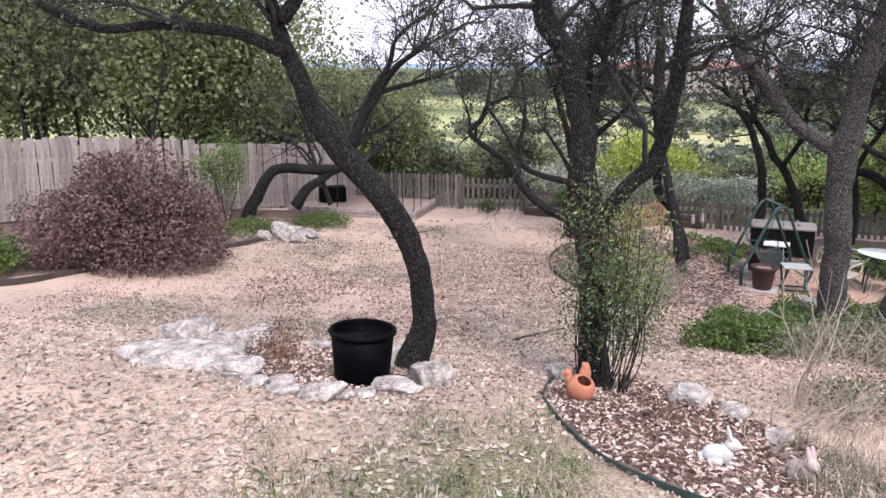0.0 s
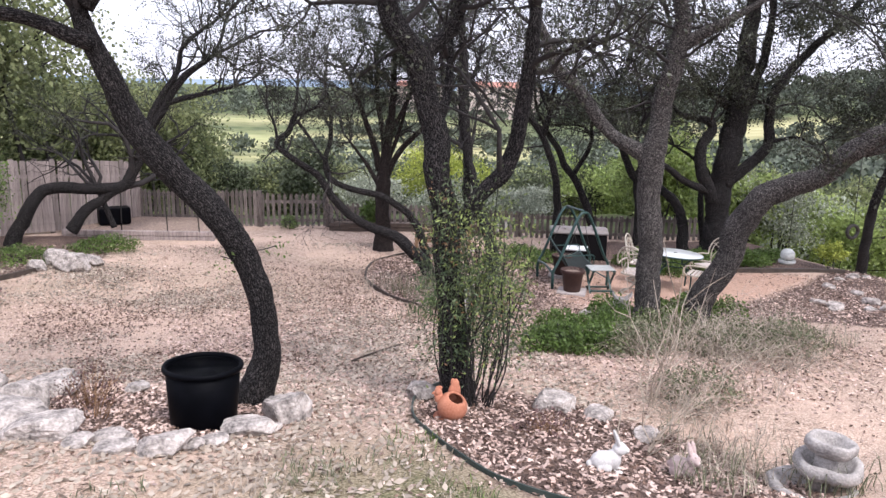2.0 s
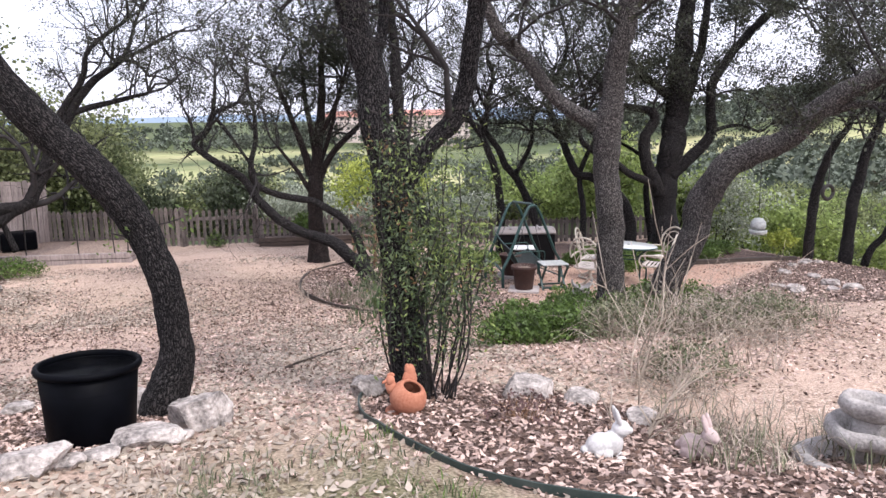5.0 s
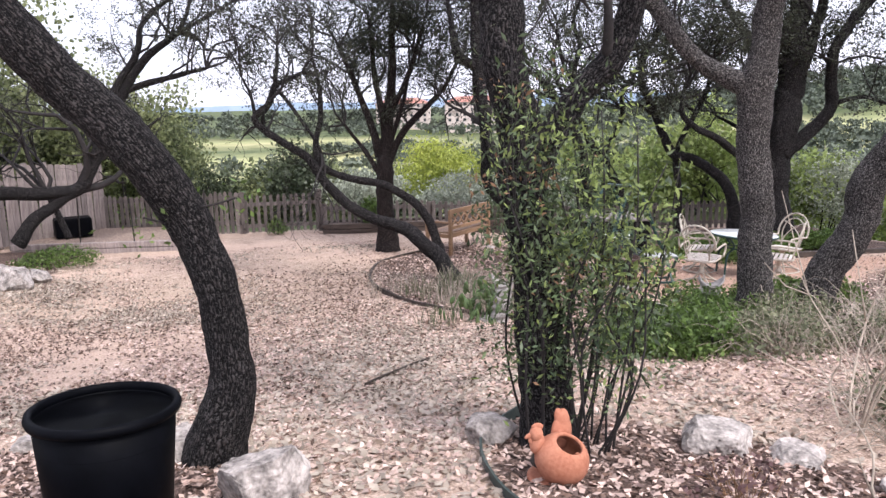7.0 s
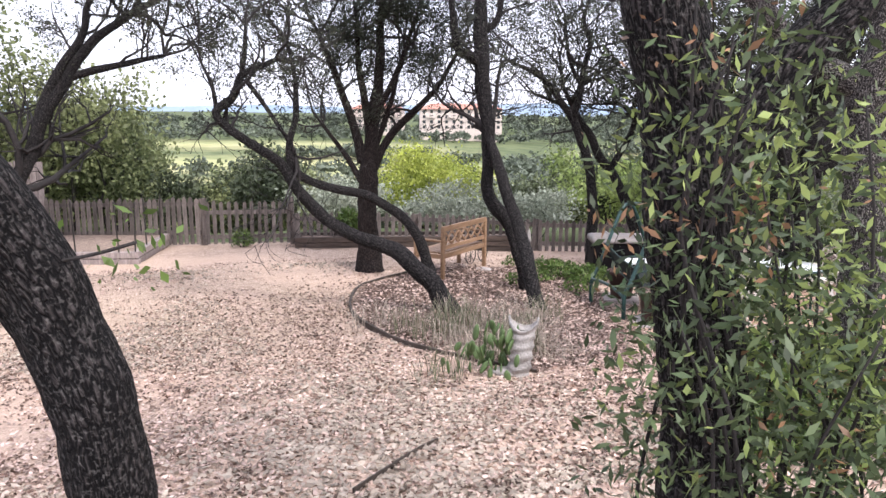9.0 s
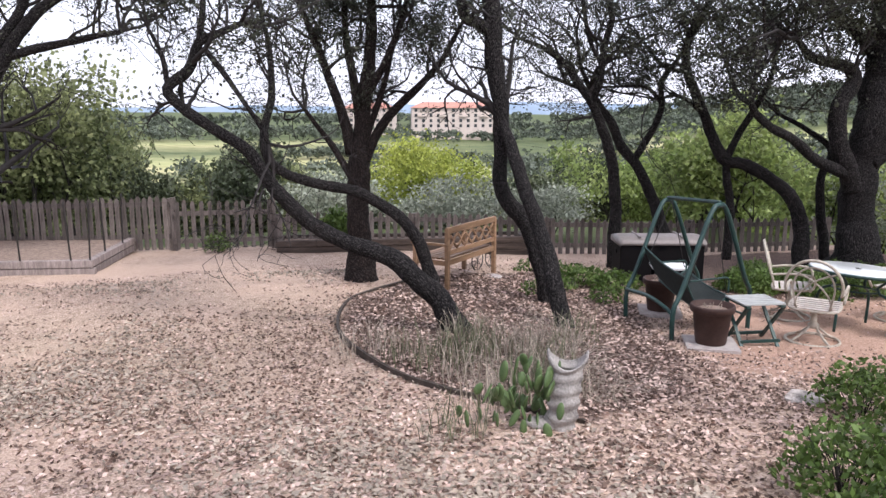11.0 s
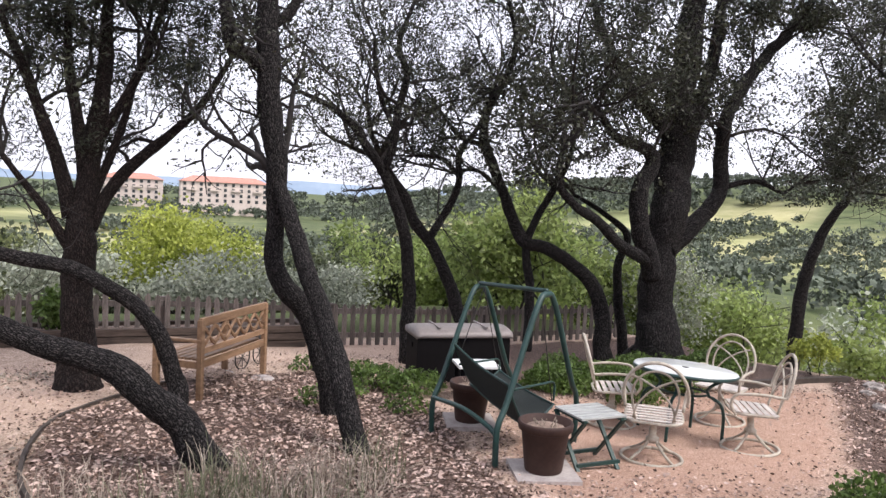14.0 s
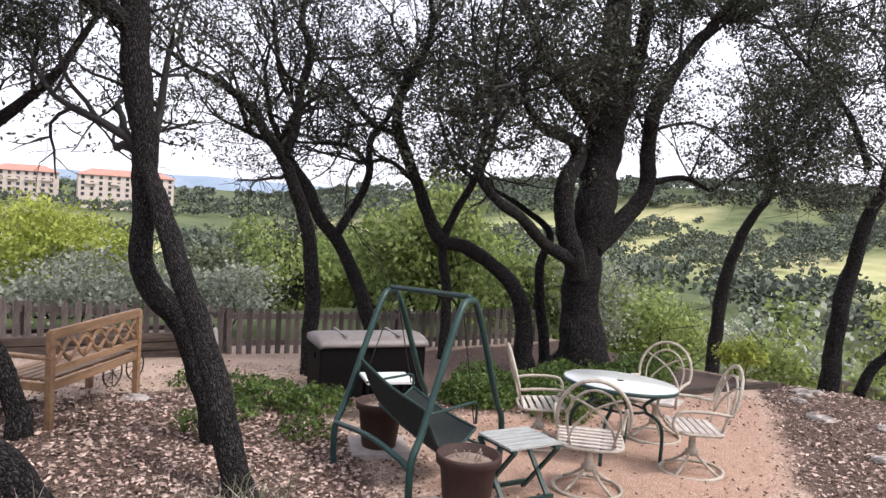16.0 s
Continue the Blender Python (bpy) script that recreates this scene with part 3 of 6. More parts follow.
# trees of the yard
grow = tree('live_oak', 'curved live oak leaning over the black tub, fissured grey bark', BARK, OAK_LEAF)
limb(grow, 'trunk', [(-0.43, 7.12, -1.54, 0.195), (-0.33, 7.12, -1.05, 0.127), (-0.32, 7.12, -0.66, 0.110), (-0.38, 7.12, -0.29, 0.113), (-0.55, 7.12, 0.10, 0.117), (-0.80, 7.11, 0.43, 0.120), (-1.12, 7.08, 0.79, 0.115), (-1.32, 7.06, 1.12, 0.101), (-1.43, 7.04, 1.38, 0.088), (-1.51, 7.03, 1.60, 0.079), (-1.61, 7.01, 1.92, 0.065), (-1.69, 6.99, 2.26, 0.042)])
limb(grow, 'limb', [(-1.51, 6.97, 1.64, 0.070), (-1.71, 6.93, 1.71, 0.059), (-1.94, 6.87, 1.80, 0.054), (-2.30, 6.75, 1.85, 0.048), (-2.60, 6.64, 1.85, 0.043), (-2.97, 6.49, 1.82, 0.038), (-3.26, 6.34, 1.92, 0.032), (-3.46, 6.24, 2.08, 0.027)])
limb(grow, 'limb', [(-1.55, 6.96, 1.90, 0.070), (-1.32, 7.01, 2.29, 0.054), (-1.04, 7.06, 2.71, 0.038)])
crown(grow, reach=1.6, twigs=1.0, start=0.78, dense=1.2)
grow = tree('live_oak', 'multi-stemmed live oak with a low arching stem by the board fence', BARK, OAK_LEAF)
limb(grow, 'trunk', [(-5.36, 18.77, -2.37, 0.180), (-5.04, 18.86, -1.64, 0.149), (-4.71, 18.95, -1.11, 0.133), (-4.26, 19.05, -0.96, 0.126), (-3.57, 19.20, -1.02, 0.126), (-3.00, 19.29, -0.97, 0.126), (-2.67, 19.34, -0.48, 0.125), (-2.40, 19.38, 0.20, 0.110), (-1.99, 19.42, 0.91, 0.095), (-1.53, 19.46, 1.54, 0.081), (-0.89, 19.50, 2.02, 0.059)])
limb(grow, 'limb', [(-4.16, 19.08, -1.98, 0.149), (-3.79, 19.15, -1.53, 0.119), (-3.36, 19.23, -1.20, 0.104), (-3.00, 19.29, -1.00, 0.104)])
limb(grow, 'limb', [(-3.24, 19.25, -1.94, 0.067), (-3.41, 19.23, -1.39, 0.059), (-3.54, 19.20, -1.02, 0.059)])
limb(grow, 'limb', [(-2.52, 19.36, -0.09, 0.096), (-2.25, 19.39, 0.76, 0.081), (-1.67, 19.45, 1.67, 0.066), (-1.53, 19.47, 2.22, 0.051), (-0.68, 19.51, 2.91, 0.037)])
limb(grow, 'limb', [(-1.99, 19.42, 0.91, 0.073), (-1.25, 19.48, 1.12, 0.059), (-0.39, 19.52, 1.33, 0.037)])
crown(grow, reach=1.8, start=0.55, dense=1.3)
grow = tree('juniper_tree', 'juniper tree with shaggy reddish bark and many upswept limbs', CEDAR_BARK, JUNIPER_LEAF)
limb(grow, 'trunk', [(2.77, 17.50, -2.37, 0.260), (2.78, 17.49, -1.84, 0.179), (2.79, 17.49, -1.25, 0.163), (2.79, 17.49, -0.81, 0.162), (2.81, 17.49, -0.43, 0.134), (2.90, 17.47, 0.27, 0.105), (2.98, 17.46, 1.02, 0.085), (3.02, 17.45, 1.70, 0.064), (3.05, 17.44, 2.43, 0.044)])
limb(grow, 'limb', [(2.71, 17.51, -0.49, 0.091), (2.58, 17.53, 0.06, 0.077), (2.41, 17.56, 0.60, 0.063), (2.20, 17.58, 1.18, 0.050), (2.03, 17.60, 1.62, 0.036)])
limb(grow, 'limb', [(2.88, 17.48, -0.61, 0.077), (3.07, 17.44, -0.16, 0.070), (3.36, 17.37, 0.20, 0.063), (3.68, 17.28, 0.51, 0.053), (3.97, 17.19, 0.85, 0.042), (4.27, 17.09, 1.40, 0.028)])
limb(grow, 'limb', [(2.69, 17.51, -0.81, 0.056), (2.48, 17.55, -0.43, 0.049), (2.27, 17.58, -0.13, 0.035), (2.06, 17.60, 0.16, 0.028)])
limb(grow, 'limb', [(2.84, 17.48, -0.17, 0.070), (2.76, 17.50, 0.51, 0.063), (2.66, 17.52, 1.17, 0.050), (2.64, 17.52, 1.83, 0.032)])
limb(grow, 'limb', [(2.92, 17.47, 0.33, 0.056), (3.27, 17.39, 0.99, 0.050), (3.50, 17.33, 1.64, 0.036), (3.67, 17.28, 2.22, 0.025)])
limb(grow, 'limb', [(2.87, 17.48, -0.36, 0.049), (3.18, 17.41, 0.54, 0.042), (3.33, 17.38, 1.18, 0.028)])
crown(grow, reach=1.2, start=0.5, dense=2.7, leaf=0.06, narrow=0.22)
grow = tree('live_oak', 'live oak with a trunk leaning almost flat over the lawn', BARK, OAK_LEAF)
limb(grow, 'trunk', [(3.26, 14.34, -2.39, 0.160), (3.06, 14.42, -2.06, 0.134), (2.83, 14.49, -1.75, 0.120), (2.52, 14.58, -1.48, 0.107), (2.07, 14.69, -1.30, 0.089), (1.62, 14.77, -1.06, 0.080), (1.31, 14.81, -0.72, 0.077), (1.05, 14.83, -0.32, 0.064), (0.72, 14.85, -0.07, 0.059), (0.42, 14.85, 0.15, 0.053), (0.29, 14.85, 0.35, 0.053), (0.48, 14.85, 0.53, 0.053), (0.60, 14.85, 0.80, 0.047), (0.78, 14.85, 0.89, 0.041), (1.02, 14.83, 1.00, 0.029)])
limb(grow, 'limb', [(0.60, 14.85, 0.80, 0.035), (0.64, 14.85, 1.04, 0.032), (0.67, 14.85, 1.40, 0.021)])
limb(grow, 'limb', [(0.64, 14.85, 0.76, 0.035), (0.86, 14.84, 0.47, 0.029), (1.02, 14.83, 0.21, 0.026), (1.17, 14.82, -0.04, 0.026), (1.24, 14.82, -0.21, 0.023)])
limb(grow, 'limb', [(0.29, 14.85, 0.37, 0.029), (0.24, 14.85, 0.67, 0.023), (0.13, 14.84, 0.93, 0.015)])
crown(grow, reach=1.0, start=0.55, dense=0.6)
grow = tree('live_oak', 'slender oak stem arching up beside the bench', BARK, OAK_LEAF)
limb(grow, 'trunk', [(3.50, 16.21, -2.11, 0.097), (3.39, 16.25, -1.77, 0.089), (3.25, 16.29, -1.47, 0.081), (3.01, 16.36, -1.19, 0.077), (2.53, 16.48, -0.92, 0.073), (2.05, 16.57, -0.80, 0.069), (1.64, 16.63, -0.68, 0.065), (1.41, 16.65, -0.45, 0.062), (1.40, 16.65, -0.11, 0.054), (1.50, 16.64, 0.30, 0.047), (1.50, 16.64, 0.84, 0.036), (1.41, 16.65, 1.36, 0.026)])
crown(grow, reach=0.9, start=0.6, dense=0.5)
grow = tree('live_oak', 'live oak with two trunks crossing in the mulch bed', BARK, OAK_LEAF)
limb(grow, 'trunk', [(4.84, 15.40, -2.33, 0.122), (4.68, 15.43, -1.75, 0.108), (4.53, 15.46, -1.31, 0.112), (4.31, 15.49, -1.02, 0.104), (4.19, 15.52, -0.79, 0.096), (4.20, 15.55, -0.39, 0.094), (4.19, 15.58, 0.12, 0.104), (4.14, 15.61, 0.73, 0.114), (4.11, 15.64, 1.23, 0.116), (4.10, 15.67, 1.73, 0.104), (4.09, 15.70, 2.24, 0.082), (4.05, 15.72, 2.9, 0.05)])
limb(grow, 'limb', [(4.44, 14.0, -2.55, 0.135), (4.43, 14.10, -2.36, 0.115), (4.38, 14.35, -1.86, 0.100), (4.39, 14.60, -1.54, 0.093), (4.37, 14.85, -1.16, 0.089), (4.28, 15.10, -0.70, 0.085), (4.23, 15.35, -0.27, 0.077), (4.20, 15.55, 0.05, 0.06)])
limb(grow, 'limb', [(4.11, 15.63, 1.05, 0.081), (3.90, 15.60, 1.21, 0.075), (3.74, 15.60, 1.25, 0.069), (3.68, 15.60, 1.48, 0.064), (3.63, 15.60, 1.80, 0.049), (3.55, 15.6, 2.4, 0.03)])
limb(grow, 'limb', [(4.10, 15.66, 1.5, 0.06), (4.32, 15.6, 1.7, 0.05), (4.42, 15.6, 2.1, 0.03)])
crown(grow, reach=1.3, start=0.86, dense=0.9)
grow = tree('live_oak', 'twisted live oak with dark fissured bark and sparse grey-green leaves', BARK, OAK_LEAF)
limb(grow, 'trunk', [(7.30, 17.72, -2.49, 0.121), (7.28, 17.73, -1.71, 0.103), (7.23, 17.76, -0.86, 0.094), (7.07, 17.87, -0.19, 0.085), (6.90, 17.97, 0.26, 0.076), (6.69, 18.09, 0.59, 0.068), (6.46, 18.22, 0.94, 0.055), (6.17, 18.37, 1.17, 0.043), (5.80, 18.55, 1.35, 0.026)])
limb(grow, 'limb', [(6.90, 17.97, 0.29, 0.068), (6.98, 17.92, 0.60, 0.064), (7.02, 17.90, 1.06, 0.060), (7.12, 17.83, 1.64, 0.052), (7.01, 17.90, 2.12, 0.039), (7.17, 17.80, 2.69, 0.026)])
limb(grow, 'limb', [(7.00, 17.91, 0.89, 0.038), (6.81, 18.02, 1.37, 0.034), (6.73, 18.07, 1.94, 0.026)])
crown(grow, reach=1.4, start=0.5, dense=1.2)
grow = tree('live_oak', 'twisted live oak with dark fissured bark and sparse grey-green leaves', BARK, OAK_LEAF)
limb(grow, 'trunk', [(8.27, 17.73, -1.95, 0.108), (8.11, 17.85, -1.41, 0.099), (7.91, 17.99, -0.90, 0.089), (7.66, 18.16, -0.52, 0.089), (7.44, 18.31, -0.01, 0.076), (7.22, 18.44, 0.37, 0.067)])
limb(grow, 'limb', [(7.79, 18.07, -0.71, 0.067), (8.02, 17.91, -0.25, 0.058), (8.15, 17.82, 0.20, 0.054), (8.15, 17.82, 0.64, 0.045), (8.35, 17.67, 1.04, 0.036), (8.47, 17.57, 1.52, 0.023)])
limb(grow, 'limb', [(8.15, 17.82, 0.28, 0.036), (7.94, 17.97, 0.54, 0.031), (7.57, 18.22, 0.56, 0.022)])
crown(grow, reach=1.4, start=0.5, dense=1.4)
grow = tree('live_oak', 'twisted live oak with dark fissured bark and sparse grey-green leaves', BARK, OAK_LEAF)
limb(grow, 'trunk', [(10.10, 16.48, -2.33, 0.140), (10.06, 16.52, -1.60, 0.120), (9.86, 16.74, -1.12, 0.110), (9.50, 17.10, -0.80, 0.101), (9.17, 17.40, -0.69, 0.101), (9.02, 17.53, -0.31, 0.092), (8.84, 17.68, 0.23, 0.082), (8.66, 17.83, 0.76, 0.078), (8.64, 17.84, 1.29, 0.069), (8.87, 17.66, 1.92, 0.056), (8.95, 17.59, 2.45, 0.042), (8.83, 17.69, 3.05, 0.028)])
limb(grow, 'limb', [(9.29, 17.30, -2.41, 0.084), (9.27, 17.31, -1.48, 0.074), (9.20, 17.38, -0.75, 0.064), (9.32, 17.27, -0.29, 0.060), (9.49, 17.10, 0.21, 0.055), (9.64, 16.96, 0.67, 0.046), (9.68, 16.92, 1.15, 0.032)])
limb(grow, 'limb', [(8.66, 17.83, 0.80, 0.041), (8.33, 18.08, 0.92, 0.037), (8.03, 18.30, 1.35, 0.023)])
limb(grow, 'limb', [(9.49, 17.10, 0.21, 0.041), (9.25, 17.33, 0.52, 0.032), (9.06, 17.49, 1.13, 0.023)])
limb(grow, 'limb', [(8.93, 17.61, 0.05, 0.037), (8.57, 17.91, 0.40, 0.032), (8.28, 18.12, 0.34, 0.023)])
crown(grow, reach=1.6, start=0.5, dense=1.2)
grow = tree('live_oak', 'small thin oak beside the larger oak', BARK, OAK_LEAF)
limb(grow, 'trunk', [(10.87, 16.70, -2.44, 0.089), (10.78, 16.80, -1.58, 0.078), (10.75, 16.83, -1.00, 0.068), (10.83, 16.75, -0.52, 0.058), (10.57, 17.04, -0.16, 0.044), (10.23, 17.39, 0.10, 0.029)])
crown(grow, reach=1.0, start=0.5)
grow = tree('live_oak', 'large live oak with a thick trunk behind the patio', BARK, OAK_LEAF)
limb(grow, 'trunk', [(10.63, 15.9, -2.55, 0.46), (10.64, 15.9, -2.06, 0.335), (10.62, 15.9, -1.38, 0.275), (10.62, 15.9, -0.71, 0.272), (10.70, 15.9, -0.20, 0.28), (10.79, 15.9, 0.39, 0.27), (10.85, 15.9, 1.06, 0.25), (10.90, 15.9, 1.82, 0.225), (11.01, 15.9, 2.68, 0.19), (11.04, 15.9, 3.52, 0.15), (11.01, 15.9, 4.34, 0.09)])
limb(grow, 'limb', [(10.40, 15.85, -1.1, 0.15), (10.20, 15.8, -0.75, 0.145), (9.99, 15.8, -0.38, 0.135), (9.97, 15.8, 0.18, 0.122), (10.17, 15.8, 0.59, 0.112), (9.96, 15.8, 0.81, 0.09), (9.35, 15.8, 0.91, 0.065), (9.0, 15.8, 1.2, 0.045)])
limb(grow, 'limb', [(10.21, 15.8, -0.86, 0.10), (9.62, 15.8, -0.62, 0.082), (9.13, 15.8, -0.32, 0.074), (8.56, 15.8, -0.04, 0.062), (8.28, 15.8, 0.23, 0.052), (8.29, 15.8, 0.59, 0.038)])
limb(grow, 'limb', [(10.64, 15.75, -0.65, 0.145), (11.22, 15.66, -0.17, 0.130), (11.57, 15.61, 0.27, 0.122), (11.51, 15.57, 0.87, 0.112), (11.55, 15.53, 1.46, 0.104), (12.15, 15.49, 2.23, 0.095), (12.98, 15.44, 2.99, 0.078), (13.54, 15.4, 3.55, 0.055)])
limb(grow, 'limb', [(10.92, 15.85, 0.72, 0.130), (11.15, 15.75, 1.51, 0.110), (11.32, 15.70, 2.37, 0.095), (11.36, 15.65, 3.21, 0.075), (11.32, 15.6, 4.02, 0.05)])
limb(grow, 'limb', [(10.75, 15.95, 1.05, 0.112), (10.06, 16.05, 1.55, 0.090), (9.58, 16.1, 2.04, 0.070), (9.24, 16.15, 2.53, 0.054), (8.99, 16.2, 3.24, 0.038)])
limb(grow, 'limb', [(11.55, 15.6, 0.3, 0.05), (12.05, 15.3, 0.45, 0.042), (12.5, 15.1, 0.3, 0.03), (12.75, 15.0, 0.45, 0.02)])
crown(grow, reach=1.7, start=0.6, dense=3.2, leaf=0.05)
grow = tree('live_oak', 'twisted live oak with dark fissured bark and sparse grey-green leaves', BARK, OAK_LEAF)
limb(grow, 'trunk', [(15.57, 16.38, -3.18, 0.140), (15.58, 16.35, -2.19, 0.126), (15.62, 16.29, -1.38, 0.119), (15.69, 16.16, -0.69, 0.106), (15.81, 15.93, -0.06, 0.087), (15.93, 15.68, 0.45, 0.069), (15.95, 15.65, 0.99, 0.056), (15.84, 15.87, 1.64, 0.038)])
limb(grow, 'limb', [(15.93, 15.68, 0.45, 0.044), (16.12, 15.30, 0.89, 0.038), (16.26, 15.00, 1.21, 0.025)])
crown(grow, reach=2.0, start=0.5, dense=3.6, leaf=0.055)
grow = tree('live_oak', 'twisted live oak with dark fissured bark and sparse grey-green leaves', BARK, OAK_LEAF)
limb(grow, 'trunk', [(13.66, 13.56, -2.65, 0.153), (13.67, 13.53, -1.79, 0.123), (13.69, 13.49, -1.11, 0.123), (13.73, 13.38, -0.52, 0.104), (13.77, 13.25, 0.07, 0.094), (13.81, 13.12, 0.48, 0.085), (13.84, 13.01, 1.13, 0.057)])
limb(grow, 'limb', [(13.79, 13.18, -2.57, 0.086), (13.83, 13.04, -2.13, 0.076), (13.89, 12.83, -1.85, 0.066), (13.95, 12.62, -1.17, 0.047)])
limb(grow, 'limb', [(13.75, 13.31, 0.72, 0.057), (13.63, 13.64, 1.53, 0.043), (13.43, 14.18, 2.20, 0.029)])
crown(grow, reach=2.6, start=0.3, dense=3.8, leaf=0.055)
grow = tree('live_oak', 'grey-barked live oak forking above the low hedge', PALE_BARK, OAK_LEAF)
limb(grow, 'trunk', [(4.89, 9.34, -1.94, 0.202), (4.86, 9.36, -1.29, 0.168), (4.84, 9.37, -0.53, 0.158), (4.78, 9.41, 0.05, 0.157), (4.79, 9.41, 0.56, 0.172), (4.85, 9.37, 0.98, 0.134), (4.91, 9.33, 1.47, 0.127), (4.98, 9.28, 1.88, 0.120), (5.01, 9.27, 2.27, 0.105), (4.89, 9.35, 2.86, 0.076)])
limb(grow, 'limb', [(4.72, 9.45, 0.59, 0.112), (4.44, 9.62, 0.75, 0.090), (4.17, 9.76, 1.03, 0.082), (3.93, 9.89, 1.41, 0.082), (3.65, 10.02, 1.71, 0.075), (3.44, 10.11, 2.19, 0.060), (3.25, 10.19, 2.66, 0.038)])
limb(grow, 'limb', [(4.98, 9.29, 1.91, 0.090), (5.21, 9.13, 2.11, 0.075), (5.49, 8.93, 2.30, 0.053), (5.79, 8.69, 2.52, 0.030)])
crown(grow, reach=1.5, start=0.65, dense=0.6)
grow = tree('live_oak', 'live oak with a thick trunk bending low to one side', PALE_BARK, OAK_LEAF)
limb(grow, 'trunk', [(5.67, 9.42, -1.78, 0.203), (5.78, 9.34, -1.33, 0.177), (5.95, 9.21, -0.84, 0.167), (6.04, 9.14, -0.45, 0.182), (6.16, 9.04, -0.06, 0.173), (6.40, 8.84, 0.18, 0.157), (6.73, 8.54, 0.35, 0.133), (6.93, 8.34, 0.65, 0.133), (7.12, 8.14, 0.90, 0.125), (7.34, 7.91, 1.08, 0.110), (7.58, 7.62, 1.34, 0.078), (7.73, 7.43, 1.90, 0.047)])
limb(grow, 'limb', [(7.06, 8.21, 0.69, 0.055), (7.26, 8.00, 0.77, 0.047), (7.49, 7.73, 0.73, 0.027)])
crown(grow, reach=1.6, start=0.6)
grow = tree('live_oak', 'live oak wrapped at its foot by tall nandina stems', BARK, OAK_LEAF)
limb(grow, 'trunk', [(1.30, 6.55, -1.31, 0.155), (1.27, 6.60, -0.79, 0.127), (1.24, 6.65, -0.30, 0.120), (1.21, 6.70, 0.18, 0.119), (1.15, 6.75, 0.61, 0.114), (1.14, 6.80, 0.98, 0.110), (1.07, 6.85, 1.35, 0.105), (0.99, 6.90, 1.62, 0.106), (0.89, 6.95, 1.81, 0.102), (0.79, 7.00, 2.01, 0.093), (0.70, 7.02, 2.4, 0.07)])
limb(grow, 'limb', [(1.22, 6.72, 0.03, 0.082), (1.54, 6.72, 0.47, 0.077), (1.70, 6.70, 0.61, 0.075), (1.83, 6.68, 0.90, 0.073), (1.87, 6.65, 1.23, 0.068), (1.90, 6.62, 1.60, 0.063), (1.92, 6.60, 2.04, 0.058)])
limb(grow, 'limb', [(0.99, 6.92, 1.58, 0.073), (1.23, 7.00, 1.77, 0.064), (1.37, 7.00, 1.96, 0.060), (1.41, 7.00, 2.32, 0.045)])
limb(grow, 'limb', [(1.14, 6.80, 1.0, 0.05), (1.32, 7.05, 1.35, 0.04), (1.40, 7.3, 1.8, 0.025)])
crown(grow, reach=1.3, start=0.75, dense=0.5)


# ---- woods and country beyond the fences ----
def leafy(rng, x, y, z, rx, rz, n, clumps):
    """Leaf places of one uneven crown made of clumps, centred at x, y, z."""
    k = rng.normal(size=(clumps, 3))
    k /= np.linalg.norm(k, axis=1)[:, None]
    k *= rng.uniform(0.35, 0.95, clumps)[:, None]
    pick = rng.integers(0, clumps, n)
    p = k[pick] + rng.normal(size=(n, 3)) * 0.2
    return p * np.array((rx, rx, rz)) + np.array((x, y, z))


def wood(name, label, spots, material, leaf, per, seed, trunk=0.07, clumps=16, category="woodland"):
    """Many trees as one mass: stems and leaves. Spots: x, y, height, crown radius."""
    rng = np.random.default_rng(seed)
    ob = thing(name, label, category, Matrix(), kind="stuff")
    tv, tf, lv = [], [], []
    for x, y, h, r in spots:
        z = base_z(x, y)
        if trunk:
            pts, q = [], np.array((x, y, z - 0.3))
            for i in range(7):
                pts.append((*q, trunk * (1.2 - 0.15 * i) * h / 5))
                q = q + np.array((rng.normal() * 0.16, rng.normal() * 0.16, h * 0.15))
            a, b, _ = tube_data(pts, 6, base=len(tv))
            tv.extend(a), tf.extend(b)
            for _ in range(5):
                i = rng.integers(2, 6)
                s = np.array(pts[i][:3])
                e = s + np.array((rng.normal() * r * 0.6, rng.normal() * r * 0.6, h * 0.25))
                a, b, _ = tube_data([(*s, pts[i][3] * 0.6), (*(0.5 * (s + e) + rng.normal(size=3) * 0.15), pts[i][3] * 0.4), (*e, 0.01)], 5, base=len(tv))
                tv.extend(a), tf.extend(b)
        lv.append(leafy(rng, x, y, z + h * 0.6, r, h * 0.42, per, clumps))
    if tv:
        add_mesh("stem_mass", tv, tf, TWIG, ob)
    quad_mesh("foliage", leaves_data(np.concatenate(lv), leaf, rng, narrow=0.7), material, ob)
    return ob


wr = np.random.default_rng(5)
spots = [(1 + 14 * wr.random(), 27.5 + 9 * wr.random(), wr.uniform(2.0, 3.1), wr.uniform(0.8, 1.3)) for _ in range(36)]
wood("juniper_wood", "dark green junipers crowding beyond the picket fence", spots[::3], WOOD_LEAF, 0.11, 2000, 11)
wood("juniper_wood", "dark junipers crowding below the picket fence", spots[1::3] + spots[2::3], DARK_WOOD_LEAF, 0.11, 2000, 61)
spots = [(-9 + 9.5 * wr.random(), 26 + 6 * wr.random(), wr.uniform(4.2, 6.2), wr.uniform(1.3, 1.9)) for _ in range(13)]
wood("oak_wood", "tall dark oaks and junipers behind the garden bed", spots, WOOD_LEAF, 0.13, 1900, 12, 0.05, 26)
spots = [(-18 + 12.5 * wr.random(), 19.5 + 7 * wr.random() + 0.0, wr.uniform(6.0, 8.5), wr.uniform(1.7, 2.5)) for _ in range(26)]
spots = [(x, max(y, 21.5 + (x + 8) * 0.55), h, r) for x, y, h, r in spots]
